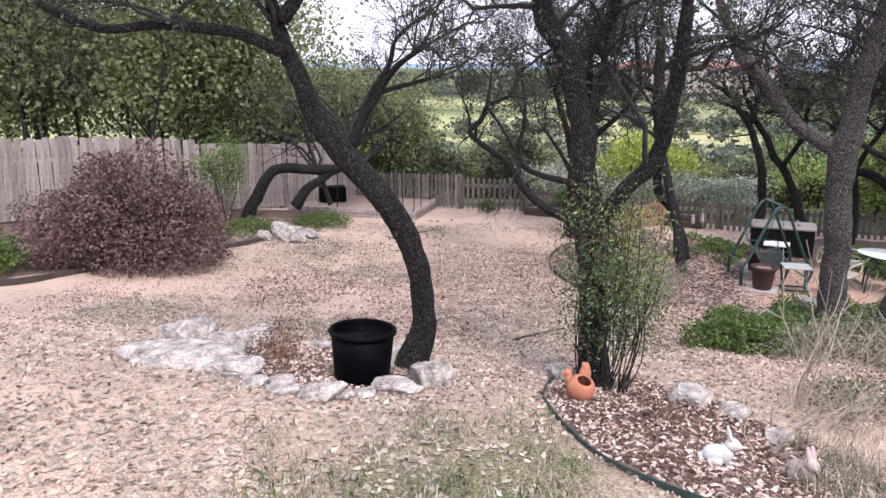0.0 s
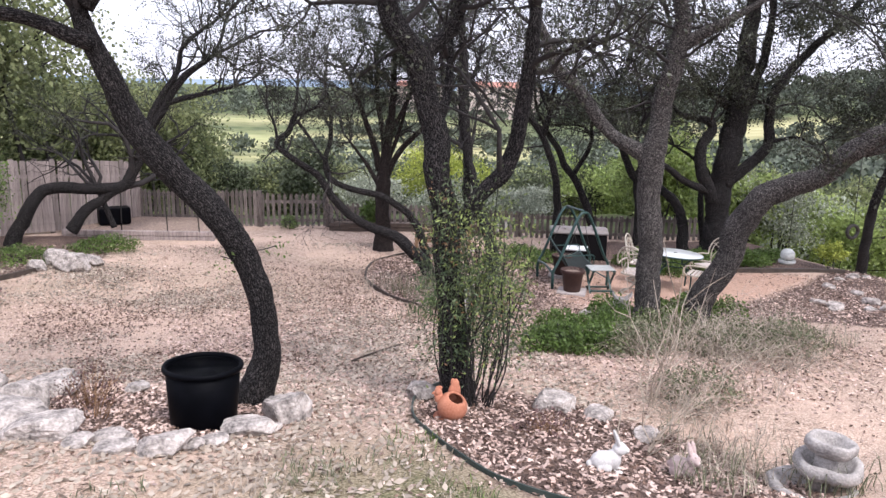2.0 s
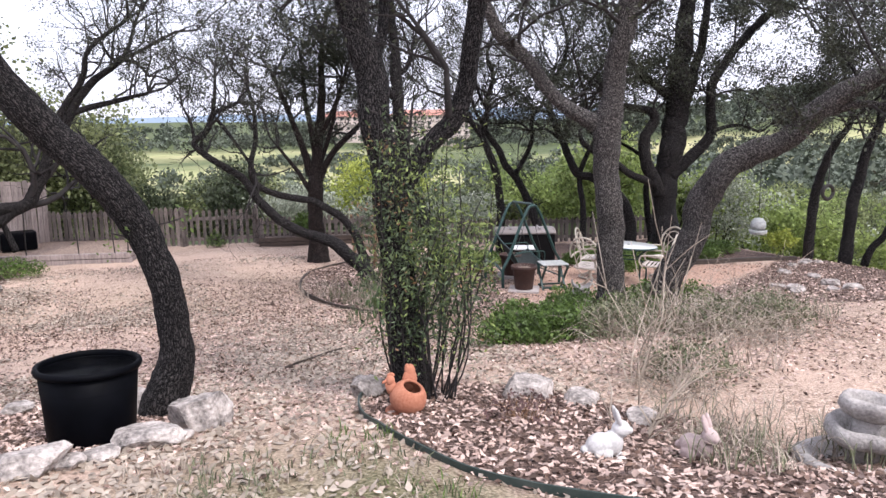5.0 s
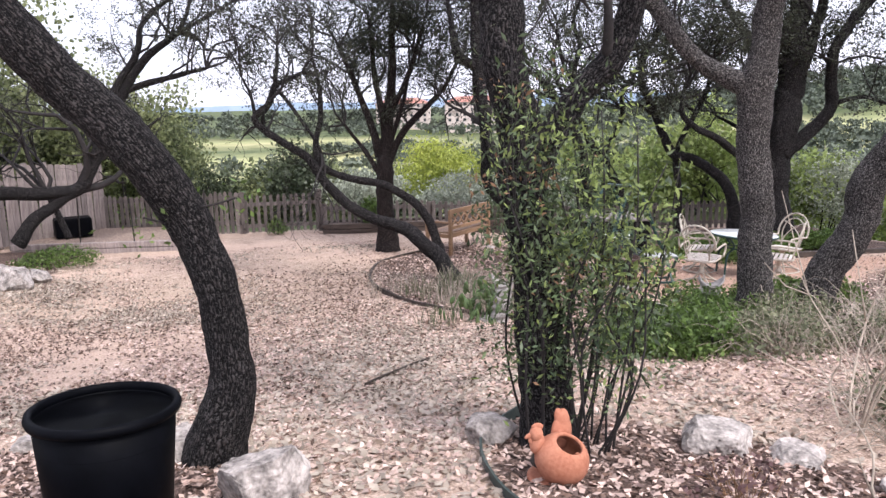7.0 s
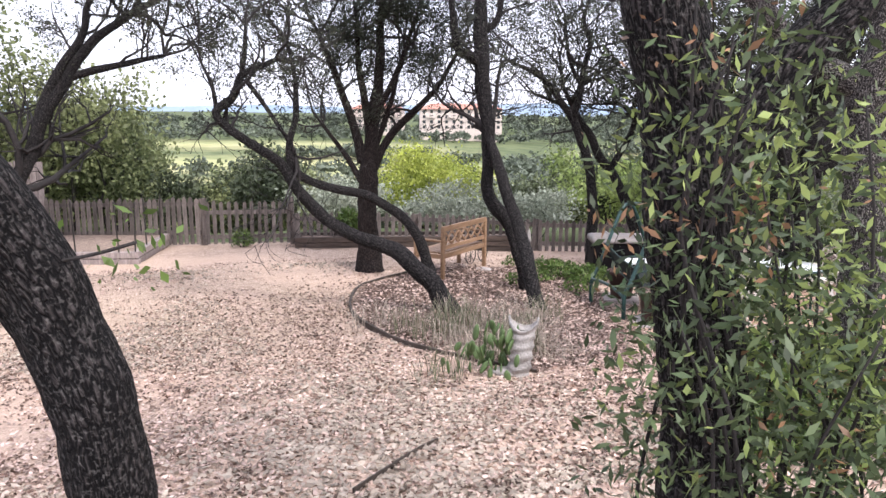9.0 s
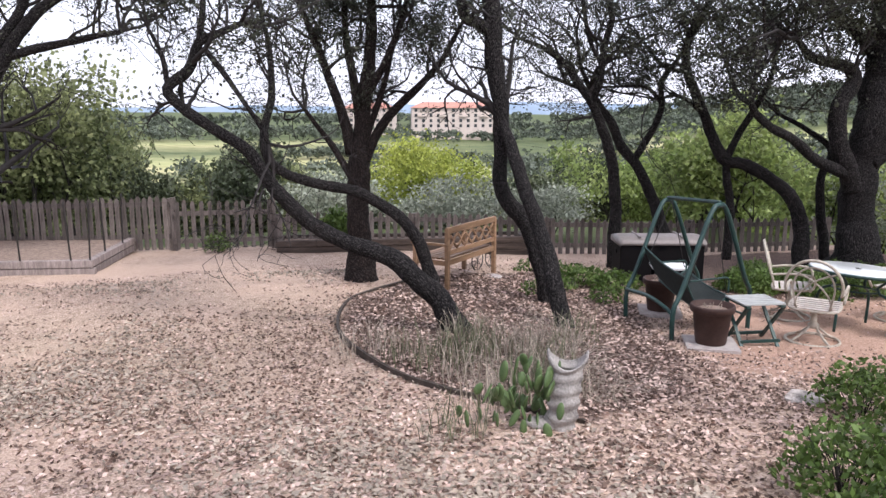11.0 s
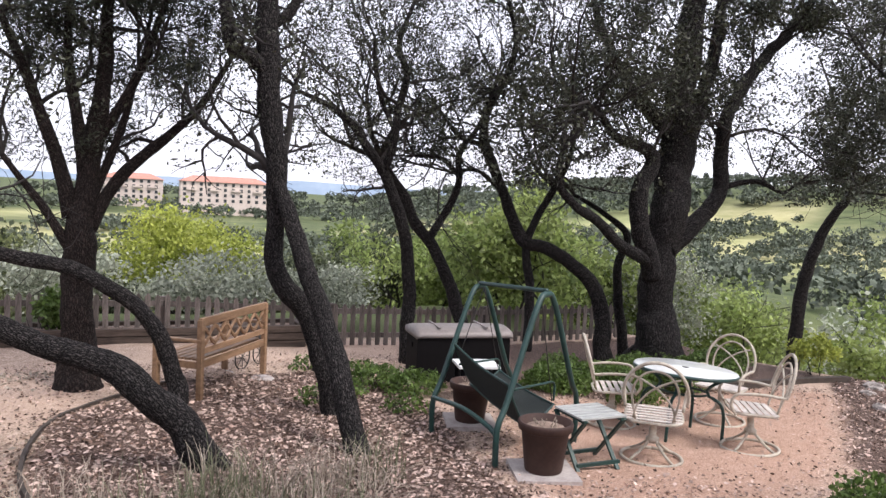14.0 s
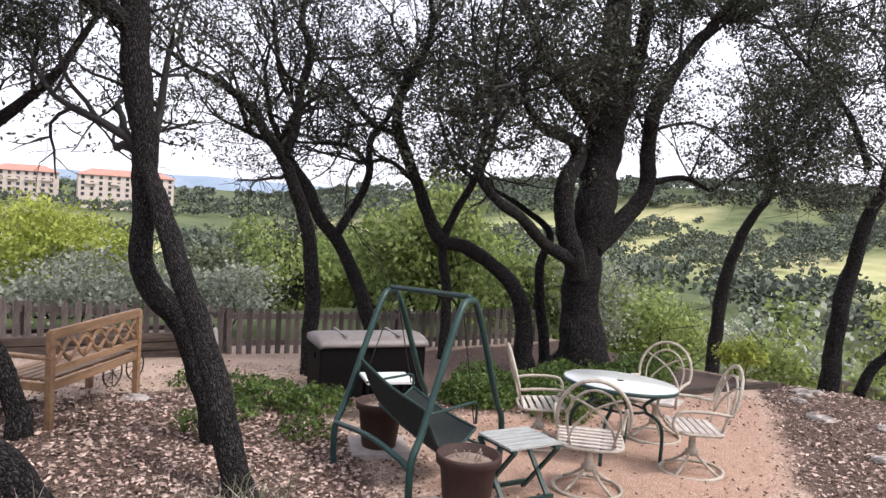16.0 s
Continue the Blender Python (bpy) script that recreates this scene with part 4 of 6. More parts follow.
wood("oak_wood", "tall shady oaks behind the board fence", spots[::2], WOOD_LEAF, 0.14, 3200, 13, 0.05, 40)
wood("oak_wood", "tall green trees behind the board fence", spots[1::2], WOOD_LEAF, 0.13, 3600, 23, 0.05, 40)
spots = [(12 + 13 * wr.random(), 19 + 11 * wr.random(), wr.uniform(1.9, 3.2), wr.uniform(1.0, 1.7)) for _ in range(38)]
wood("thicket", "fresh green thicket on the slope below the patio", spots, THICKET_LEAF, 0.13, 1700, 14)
spots = [(15.5 + 9 * wr.random(), 4 + 13 * wr.random(), wr.uniform(2.0, 3.4), wr.uniform(1.1, 1.8)) for _ in range(18)]
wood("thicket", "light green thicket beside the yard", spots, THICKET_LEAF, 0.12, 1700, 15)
spots = [(-6 + 70 * wr.random(), 42 + 40 * wr.random(), wr.uniform(3.5, 5.5), wr.uniform(1.6, 2.6)) for _ in range(110)]
wood("far_wood", "scattered junipers on the falling slope", spots, WOOD_LEAF, 0.32, 520, 16, 0.05)

jr = np.random.default_rng(55)
spots = [(-7 + 6.2 * jr.random(), 26.5 + 6 * jr.random(), jr.uniform(4.2, 5.2), jr.uniform(1.0, 1.5)) for _ in range(15)]
spots += [(-0.8 + 3.6 * jr.random(), 25.5 + 6 * jr.random(), jr.uniform(2.2, 3.2), jr.uniform(0.9, 1.2)) for _ in range(8)]
wood("juniper_wood", "dull green junipers close behind the picket fence", spots[::2], WOOD_LEAF, 0.12, 2600, 56, 0.05, 26)
wood("juniper_wood", "dark junipers close behind the garden bed", spots[1::2], DARK_WOOD_LEAF, 0.12, 2600, 57, 0.05, 26)


sr = np.random.default_rng(77)
spots = [(19 + 58 * sr.random(), 13 + 52 * sr.random(), sr.uniform(2.6, 4.8), sr.uniform(1.4, 2.5)) for _ in range(190)]
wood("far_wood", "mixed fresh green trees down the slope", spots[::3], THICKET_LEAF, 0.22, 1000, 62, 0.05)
wood("far_wood", "dull green trees down the slope", spots[1::3], WOOD_LEAF, 0.22, 1000, 63, 0.05)
wood("far_wood", "pale silvery trees down the slope", spots[2::6], SILVER_LEAF, 0.2, 1000, 64, 0.05)
wood("far_wood", "dark junipers down the slope", spots[5::6], DARK_WOOD_LEAF, 0.22, 1000, 65, 0.05)
spots = []
for _ in range(420):
    a, d = radians(sr.uniform(30, 72)), sr.uniform(390, 570)
    spots.append((d * math.sin(a), d * math.cos(a), sr.uniform(5, 8), sr.uniform(3.2, 5.5)))
wood("far_wood", "wooded hillside across the meadow", spots, FAR_LEAF, 1.7, 90, 66, 0, 8)
spots = []
for _ in range(22):
    a, d = radians(sr.uniform(24, 72)), sr.uniform(120, 330)
    for _ in range(16):
        spots.append((d * math.sin(a) + sr.normal() * 13, d * math.cos(a) + sr.normal() * 7, sr.uniform(3.5, 6), sr.uniform(2.5, 4)))
wood("far_wood", "dark clumps of trees dotting the meadow", spots, FAR_LEAF, 1.0, 110, 67, 0, 10)


def far_spots(n, x0, x1, y0, y1, h0, h1):
    return [(x0 + (x1 - x0) * wr.random(), y0 + (y1 - y0) * wr.random(), wr.uniform(h0, h1), wr.uniform(3.2, 5.5)) for _ in range(n)]


wood("far_wood", "dark woods across the valley", far_spots(300, -40, 420, 95, 140, 3.2, 5.2), FAR_LEAF, 1.0, 110, 17, 0, 10)
clusters = []
for _ in range(12):
    cx, cy = wr.uniform(5, 330), wr.uniform(140, 300)
    clusters += [(cx + wr.normal() * 14, cy + wr.normal() * 7, wr.uniform(3.5, 6), wr.uniform(2.5, 4)) for _ in range(20)]
wood("far_wood", "clumps of trees across the valley meadow", clusters, FAR_LEAF, 1.2, 90, 27, 0, 10)
wood("far_wood", "wooded ridge across the valley", far_spots(520, -120, 620, 395, 520, 5, 7.5), FAR_LEAF, 1.7, 80, 18, 0, 8)
wood("far_wood", "wooded ridge on the skyline", far_spots(420, -260, 900, 520, 700, 7, 10), FAR_LEAF, 2.4, 60, 19, 0, 8)


def garden_tree(name, label, x, y, h, r, material, leaf, per, seed, stem=0.05, category="tree"):
    rng = np.random.default_rng(seed)
    ob = thing(name, label, category, pose(x, y, base_z(x, y)))
    for s in range(4):
        q, pts = np.array((rng.normal() * 0.06, rng.normal() * 0.06, -0.1)), []
        d = np.array((rng.normal() * 0.2, rng.normal() * 0.2, 1.0))
        for i in range(7):
            pts.append((*q, stem * (1 - 0.11 * i)))
            q = q + d * h * 0.11 + rng.normal(size=3) * 0.04
        v, f, uv = tube_data(spline(pts, 0.15), 6)
        add_mesh("stem", v, f, BARK, ob, uv=uv)
    quad_mesh("crown", leaves_data(leafy(rng, 0, 0, h * 0.62, r, h * 0.4, per, 22), leaf, rng, narrow=0.6), material, ob)
    return ob


garden_tree("yellow_green_tree", "bright yellow-green leafy tree behind the picket fence", 6.3, 26.2, 2.45, 1.75, YELLOW_LEAF, 0.10, 13000, 31)
garden_tree("silvery_shrub", "pale silvery shrub just beyond the picket fence", 3.4, 22.9, 1.3, 1.2, SILVER_LEAF, 0.08, 6000, 32, 0.02, "shrub")
garden_tree("silvery_shrub", "pale silvery shrub beyond the timber planter", 5.9, 22.2, 1.25, 1.4, SILVER_LEAF, 0.08, 6500, 33, 0.02, "shrub")
garden_tree("silvery_shrub", "pale silvery shrub beyond the fence corner", 8.2, 22.0, 1.2, 1.2, SILVER_LEAF, 0.08, 5000, 34, 0.02, "shrub")
garden_tree("olive_shrub", "pale green round shrub on the lower slope", 15.5, 19.5, 2.4, 1.4, SILVER_LEAF, 0.08, 7000, 35, 0.03, "shrub")
garden_tree("leafy_sapling", "thin-stemmed sapling in front of the board fence", -5.6, 18.0, 2.2, 0.75, GREEN_LEAF, 0.06, 3200, 36, 0.018, "shrub")
garden_tree("bamboo_clump", "bright green clump beside the timber planter", 3.0, 20.58, 0.75, 0.3, GREEN_LEAF, 0.08, 1400, 37, 0.01, "shrub")
garden_tree("yellow_green_shrub", "yellow-green weedy shrub beside the patio steps", 12.7, 14.5, 0.6, 0.34, YELLOW_LEAF, 0.06, 1300, 38, 0.01, "shrub")


# hills on the horizon; distance haze is put into their blue colour
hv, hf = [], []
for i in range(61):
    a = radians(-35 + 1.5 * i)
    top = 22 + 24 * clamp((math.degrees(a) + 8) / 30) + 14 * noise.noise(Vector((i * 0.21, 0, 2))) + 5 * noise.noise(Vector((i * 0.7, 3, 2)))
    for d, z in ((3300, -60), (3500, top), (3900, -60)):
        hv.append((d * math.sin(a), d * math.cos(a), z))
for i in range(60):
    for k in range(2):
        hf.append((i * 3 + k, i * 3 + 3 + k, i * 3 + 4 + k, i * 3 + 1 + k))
tagged(add_mesh("backdrop", hv, hf, HAZE_HILL), "low hills along the horizon, coloured blue for distance haze", "hills", kind="structure")


# far apartment house on the ridge
def apartment(x, y, turn, width, storeys, label):
    z = -9.0
    ob = thing("apartment_building", label, "building", pose(x, y, z, 0, 0, turn))
    h, d = storeys * 3.1, 16
    part("wall", boxed((width, d, h + 14), pose(0, 0, h / 2 - 7)), STUCCO, ob)
    bm = bmesh.new()
    v = [bm.verts.new(p) for p in ((-width / 2 - 1, -d / 2 - 1, h), (width / 2 + 1, -d / 2 - 1, h), (width / 2 + 1, d / 2 + 1, h), (-width / 2 - 1, d / 2 + 1, h), (-width / 2 + 7, 0, h + 3.6), (width / 2 - 7, 0, h + 3.6))]
    for q in ((0, 1, 5, 4), (1, 2, 5), (2, 3, 4, 5), (3, 0, 4), (3, 2, 1, 0)):
        bm.faces.new([v[i] for i in q])
    part("roof", bm, ROOF_TILE, ob)
    for s in range(storeys):
        n = int(width / 4.2)
        for i in range(n):
            u = -width / 2 + (i + 0.5) * width / n
            w = part("window", boxed((1.7, 0.3, 1.8), pose(u, -d / 2 - 0.05, s * 3.1 + 1.7)), DARK_GLASS, ob)
    for i in range(4):
        u = -width / 2 + (i + 0.5) * width / 4
        part("balcony", boxed((5.2, 1.4, 1.0), pose(u, -d / 2 - 0.7, h * 0.62)), STUCCO, ob)
    return ob


def on_bearing(deg, dist):
    return 1.0 + dist * math.sin(radians(deg)), 8.3 + dist * math.cos(radians(deg))


bx, by = on_bearing(19.8, 470)
apartment(bx, by, -14, 50, 4, "long cream apartment building with red tile roof")
bx, by = on_bearing(13.6, 500)
apartment(bx, by, -22, 34, 4, "cream apartment building with red tile roof")


# ---- rocks ----
def rock(x, y, sx, sy, sz, turn=0.0, seed=0, sink=0.25, material=None, label="rough pale limestone rock edging the bed", group="rocks round the tub bed"):
    rng = random.Random(seed * 13 + 5)
    cuts = []
    for _ in range(13):
        d = Vector((rng.gauss(0, 1), rng.gauss(0, 1), rng.gauss(0, 1) * 0.8)).normalized()
        cuts.append((d, rng.uniform(0.58, 0.9)))
    cuts.append((Vector((rng.gauss(0, 0.15), rng.gauss(0, 0.15), 1)).normalized(), rng.uniform(0.5, 0.75)))
    bm = bmesh.new()
    bmesh.ops.create_icosphere(bm, subdivisions=5, radius=1)
    o = Vector((seed * 7.1, seed * 3.3, seed))
    for v in bm.verts:
        q = v.co * (1 + 0.22 * noise.noise(v.co * 1.3 + o))
        for d, h in cuts:
            over = q.dot(d) - h
            if over > 0:
                q -= d * over * 0.93
        q *= 1.18 + 0.07 * noise.noise(q * 5 + o) + 0.035 * noise.noise(q * 14 + o)
        v.co = Vector((q.x * sx, q.y * sy, q.z * sz))
    me = bpy.data.meshes.new("rock")
    bm.to_mesh(me)
    bm.free()
    me.materials.append(material or STONE)
    ob = new("rock", me)
    ob.matrix_basis = pose(x, y, base_z(x, y) + sz * (1 - 2 * sink), 0, 0, turn)
    return tagged(ob, label, "rock", group)


rock(-0.2, 6.14, 0.17, 0.15, 0.17, 20, 1)
rock(-0.48, 5.83, 0.17, 0.11, 0.09, -5, 2)
rock(-0.34, 5.85, 0.08, 0.06, 0.05, 30, 3)
rock(-0.72, 5.62, 0.10, 0.07, 0.045, 10, 4)
rock(-0.86, 5.52, 0.08, 0.07, 0.05, 60, 5)
rock(-1.05, 5.45, 0.21, 0.12, 0.085, 25, 6)
rock(-1.38, 5.70, 0.13, 0.09, 0.06, -20, 7)
rock(-1.33, 5.45, 0.13, 0.10, 0.05, 15, 8)
rock(-1.58, 5.60, 0.10, 0.08, 0.05, 40, 9)
rock(-2.35, 6.15, 0.50, 0.32, 0.14, -20, 10, label="large flat pale limestone slab edging the bed")
rock(-1.86, 5.85, 0.27, 0.19, 0.12, 10, 11)
rock(-2.62, 7.15, 0.21, 0.18, 0.2, 35, 12)
rock(-2.22, 6.9, 0.18, 0.15, 0.16, -30, 13)
rock(-2.15, 7.7, 0.25, 0.18, 0.14, 5, 14)
rock(-2.95, 7.5, 0.18, 0.15, 0.12, 60, 15)
rock(-1.5, 7.95, 0.12, 0.10, 0.06, 60, 16)
rock(-0.58, 7.25, 0.16, 0.12, 0.14, 10, 17)
rock(2.12, 6.2, 0.19, 0.15, 0.14, -25, 18, label="rough grey limestone rock behind the mulch bed", group="rocks of the hen bed")
rock(2.4, 5.95, 0.15, 0.12, 0.08, 15, 19, label="pale flat limestone rock in dry grass", group="rocks of the hen bed")
rock(2.6, 5.5, 0.14, 0.11, 0.06, 50, 20, label="pale flat limestone rock in dry grass", group="rocks of the hen bed")
rock(1.03, 6.72, 0.13, 0.11, 0.11, 0, 21, label="brownish rock at the foot of the oak", group="rocks of the hen bed")
for i, (x, y, s) in enumerate(((-3.55, 16.2, 0.34), (-3.95, 16.75, 0.32), (-4.2, 16.2, 0.2), (-3.3, 16.75, 0.22))):
    rock(x, y, s, s * 0.8, s * 0.75, 40 * i, 30 + i, label="white weathered limestone rock at the end of the shrub bed", group="rocks of the far bed")
rock(4.9, 11.1, 0.17, 0.13, 0.05, 20, 42, label="grey flat stone beside the hedge", group="stepping stones")
for i in range(14):
    a = wr.uniform(0, 1)
    rock(9.8 + 3.0 * a + wr.normal() * 0.2, 10.6 + 3.1 * a + wr.normal() * 0.35, wr.uniform(0.08, 0.2), wr.uniform(0.07, 0.13), wr.uniform(0.04, 0.08), wr.uniform(0, 180), 50 + i, label="flat grey stone on the mulch slope", group="stones by the patio")


# ---- edging strips ----
def edging(label, pts, height, thick, material, lift=0.0):
    line = spline([(x, y, 0, 0.1) for x, y in pts], 0.06)
    v, f = [], []
    for i, p in enumerate(line):
        q, r = line[min(i + 1, len(line) - 1)], line[max(i - 1, 0)]
        d = np.array((q[1] - r[1], r[0] - q[0]))
        d /= np.linalg.norm(d) + 1e-9
        z = base_z(p[0], p[1]) + lift
        for s, h in ((-1, -0.1), (-1, height), (1, height), (1, -0.1)):
            v.append((p[0] + d[0] * s * thick / 2, p[1] + d[1] * s * thick / 2, z + h + 0.008 * noise.noise(Vector((p[0] * 3, p[1] * 3, 0)))))
    for i in range(len(line) - 1):
        for k in range(3):
            f.append((i * 4 + k, i * 4 + k + 1, i * 4 + 5 + k, i * 4 + 4 + k))
    ob = add_mesh("bed_edging", v, f, material, smooth=False)
    return tagged(ob, label, "edging", kind="structure")


edging("green steel edging round the hen bed", [(1.5, 7.35), (1.02, 6.78), (0.78, 6.0), (0.76, 5.4), (0.9, 4.72), (1.12, 4.32), (1.6, 3.9), (2.4, 3.5)], 0.055, 0.012, EDGE_STEEL)
edging("dark edging round the shady mulch bed", [(3.9, 17.3), (3.2, 16.9), (2.35, 16.15), (1.93, 14.85), (1.98, 13.5), (2.25, 12.5), (3.0, 11.2)], 0.05, 0.03, RUST_EDGE)
edging("dark timber edging of the shrub bed", [(-8.2, 10.6), (-7.04, 11.25), (-5.5, 14.0), (-4.2, 16.1)], 0.09, 0.05, RUST_EDGE)
edging("half-buried rusty edging strip in the lawn", [(0.75, 9.0), (0.95, 9.2), (1.3, 9.55), (1.5, 9.7)], 0.009, 0.01, RUST_EDGE)
edging("dark timber edging behind the patio", [(9.2, 14.9), (11.2, 14.4), (12.6, 13.9)], 0.1, 0.1, RUST_EDGE)


# ---- timber beds ----
def timber_box(label, a, b, depth, courses, th, side, material):
    L = math.hypot(b[0] - a[0], b[1] - a[1])
    ang = math.degrees(math.atan2(b[1] - a[1], b[0] - a[0]))
    ob = thing("timber_bed", label, "raised bed", pose(a[0], a[1], min(base_z(*a), base_z(*b)), 0, 0, ang))
    for c in range(courses):
        z = th * (c + 0.5) - 0.03
        for u, v, sx, sy in ((L / 2, th / 2, L, th), (L / 2, side * depth, L, th), (th / 2, side * depth / 2, th, abs(depth) - th * 1.1), (L - th / 2, side * depth / 2, th, abs(depth) - th * 1.1)):
            bm = boxed((sx - 0.01, sy - 0.01, th - 0.012), pose(u + wr.normal() * 0.012, v + wr.normal() * 0.008, z))
            part("timber", bm, material, ob, bevel=0.012)
    part("soil", boxed((L - th * 1.6, abs(depth) - th * 1.4, th * courses * 0.8), pose(L / 2, side * depth / 2, th * courses * 0.4 - 0.02)), SOIL, ob)
    return ob


timber_box("long raised planter of stacked dark timbers", (1.9, 20.5), (6.5, 19.45), 0.7, 3, 0.12, 1, LOG_WOOD)
timber_box("raised garden bed edged with grey timbers", (-4.6, 20.35), (-1.05, 19.5), 2.4, 2, 0.13, 1, OLD_WOOD)
for x, y, lean in ((-1.1, 19.55, 5), (-0.92, 20.3, -3), (-0.72, 21.1, 4), (-2.1, 19.8, -4), (-3.2, 20.1, 3), (-1.35, 19.6, -6)):
    p = rod("wire_post", [(0, 0, -0.1), (0.01 * lean, 0, 1.15)], 0.014, IRON)
    p.matrix_basis = pose(x, y, base_z(x, y), 0, 0, 0)
    tagged(p, "thin dark metal post of the garden bed", "post", "posts of the garden bed")
bin_ob = thing("compost_bin", "dark overturned plastic bin in the garden bed", "bin", pose(-3.5, 21.2, base_z(-3.5, 21.2) + 0.2, 0, 0, 15))
part("shell", boxed((0.75, 0.5, 0.42), pose(0, 0, 0.21)), BLACK_PLASTIC, bin_ob, bevel=0.05)


# ---- black tub ----
def turned(name, profile, material, parent, label="", n=56, wobble=0.0, m=None):
    v, f = lathe(profile, n, wobble)
    ob = add_mesh(name, v, f, material, parent, label)
    if m is not None:
        ob.matrix_basis = m
    return ob


tub = thing("nursery_tub", "large empty black plastic nursery tub with a rolled rim", "plant tub", pose(-0.82, 6.3, -1.235, -1.5, 1.5, 0) @ Matrix.Diagonal((1, 1, 1.16, 1)))
turned("shell", [(0.235, 0), (0.245, 0.01), (0.262, 0.2), (0.28, 0.405), (0.27, 0.405), (0.252, 0.2), (0.235, 0.03), (0.02, 0.03)], BLACK_PLASTIC, tub)
turned("rim", [(0.282, 0.395), (0.298, 0.395), (0.304, 0.41), (0.298, 0.426), (0.284, 0.43), (0.271, 0.424), (0.269, 0.40), (0.275, 0.395)], BLACK_PLASTIC, tub)
for h in (0.3, 0.34):
    turned("rib", [(0.262 + h * 0.02, h), (0.266 + h * 0.02, h + 0.006), (0.262 + h * 0.02, h + 0.012), (0.25, h + 0.006)], BLACK_PLASTIC, tub)
turned("soil", [(0.225, 0.02), (0.225, 0.06), (0.01, 0.065)], SOIL, tub)


# ---- ornaments of the hen bed ----
def blob(bm, size, m, sub=3):
    bmesh.ops.create_icosphere(bm, subdivisions=sub, radius=1, matrix=m @ Matrix.Diagonal((*size, 1)))


hen = thing("hen_planter", "terracotta planter shaped like a sitting hen", "planter", pose(1.05, 5.95, base_z(1.05, 5.95) - 0.01, 0, 0, -8) @ Matrix.Scale(0.9, 4))
turned("base_ring", [(0.09, 0), (0.115, 0.006), (0.125, 0.03), (0.122, 0.05), (0.10, 0.055), (0.02, 0.056)], TERRACOTTA, hen, n=40)
shell = [(0.135 * math.sin(a), 0.135 - 0.125 * math.cos(a)) for a in np.linspace(0.35, 2.55, 15)]
shell += [(0.068, 0.235), (0.063, 0.226), (0.075, 0.215), (0.118, 0.16), (0.118, 0.11), (0.08, 0.05), (0.01, 0.045)]
turned("body", shell, TERRACOTTA, hen, n=44, m=pose(0, 0, 0.028, 20, 17, 0))
turned("soil", [(0.108, 0.10), (0.08, 0.112), (0.01, 0.115)], LOG_WOOD, hen, m=pose(0, 0, 0.02))
bm = bmesh.new()
blob(bm, (0.034, 0.03, 0.04), pose(-0.088, -0.03, 0.285))
blob(bm, (0.036, 0.034, 0.055), pose(-0.082, -0.026, 0.235, 0, 14, 0))
blob(bm, (0.026, 0.01, 0.012), pose(-0.125, -0.034, 0.28, 0, -20, 10))
blob(bm, (0.03, 0.009, 0.02), pose(-0.082, -0.03, 0.322))
blob(bm, (0.01, 0.009, 0.018), pose(-0.118, -0.034, 0.255))
part("head", bm, TERRACOTTA, hen, smooth=True)
bm = bmesh.new()
blob(bm, (0.062, 0.03, 0.09), pose(0.072, 0.075, 0.235, -8, 10, 20))
blob(bm, (0.042, 0.022, 0.07), pose(0.08, 0.08, 0.285, -8, 6, 20))
blob(bm, (0.026, 0.018, 0.05), pose(0.062, 0.082, 0.31, -8, -6, 20))
part("tail", bm, TERRACOTTA, hen, smooth=True)
for s in (-1, 1):
    bm = bmesh.new()
    for i in range(5):
        for j in range(4):
            a = s * (0.55 + 0.24 * i + 0.1 * (j % 2))
            h = 0.10 + 0.027 * j
            r = 0.135 * math.sqrt(max(0.05, 1 - ((h + 0.01 - 0.16) / 0.135) ** 2)) + 0.002
            blob(bm, (0.018, 0.016, 0.015), pose(r * math.cos(a), r * math.sin(a), h), 1)
    part("wing", bm, TERRACOTTA, hen, smooth=True)


def rabbit(x, y, turn, material, label, s=1.0):
    bm = bmesh.new()
    blob(bm, (0.085, 0.06, 0.075), pose(-0.02, 0, 0.075))
    blob(bm, (0.06, 0.052, 0.07), pose(0.04, 0, 0.09))
    blob(bm, (0.05, 0.043, 0.046), pose(0.085, 0, 0.165))
    blob(bm, (0.022, 0.022, 0.02), pose(0.128, 0, 0.155))
    for k in (-1, 1):
        blob(bm, (0.014, 0.02, 0.06), pose(0.062, 0.02 * k, 0.235, 0, -18, 0))
        blob(bm, (0.05, 0.022, 0.04), pose(-0.02, 0.05 * k, 0.045))
        blob(bm, (0.03, 0.015, 0.015), pose(0.08, 0.03 * k, 0.012))
    blob(bm, (0.025, 0.025, 0.025), pose(-0.105, 0, 0.06))
    me = bpy.data.meshes.new("rabbit_statue")
    bm.to_mesh(me)
    bm.free()
    me.polygons.foreach_set("use_smooth", [True] * len(me.polygons))
    me.materials.append(material)
    ob = new("rabbit_statue", me)
    ob.matrix_basis = pose(x, y, base_z(x, y) - 0.01, 0, 0, turn) @ Matrix.Scale(s, 4)
    melt = ob.modifiers.new("melt", "REMESH")
    melt.mode, melt.voxel_size, melt.use_smooth_shade = "VOXEL", 0.005, True
    return tagged(ob, label, "statue")


rabbit(1.86, 4.82, -15, WHITE_GLAZE, "white painted stone rabbit sitting in the mulch", 1.05)
rabbit(2.42, 4.75, -70, PINK_STONE, "pinkish stone rabbit half hidden in dry grass", 1.0)

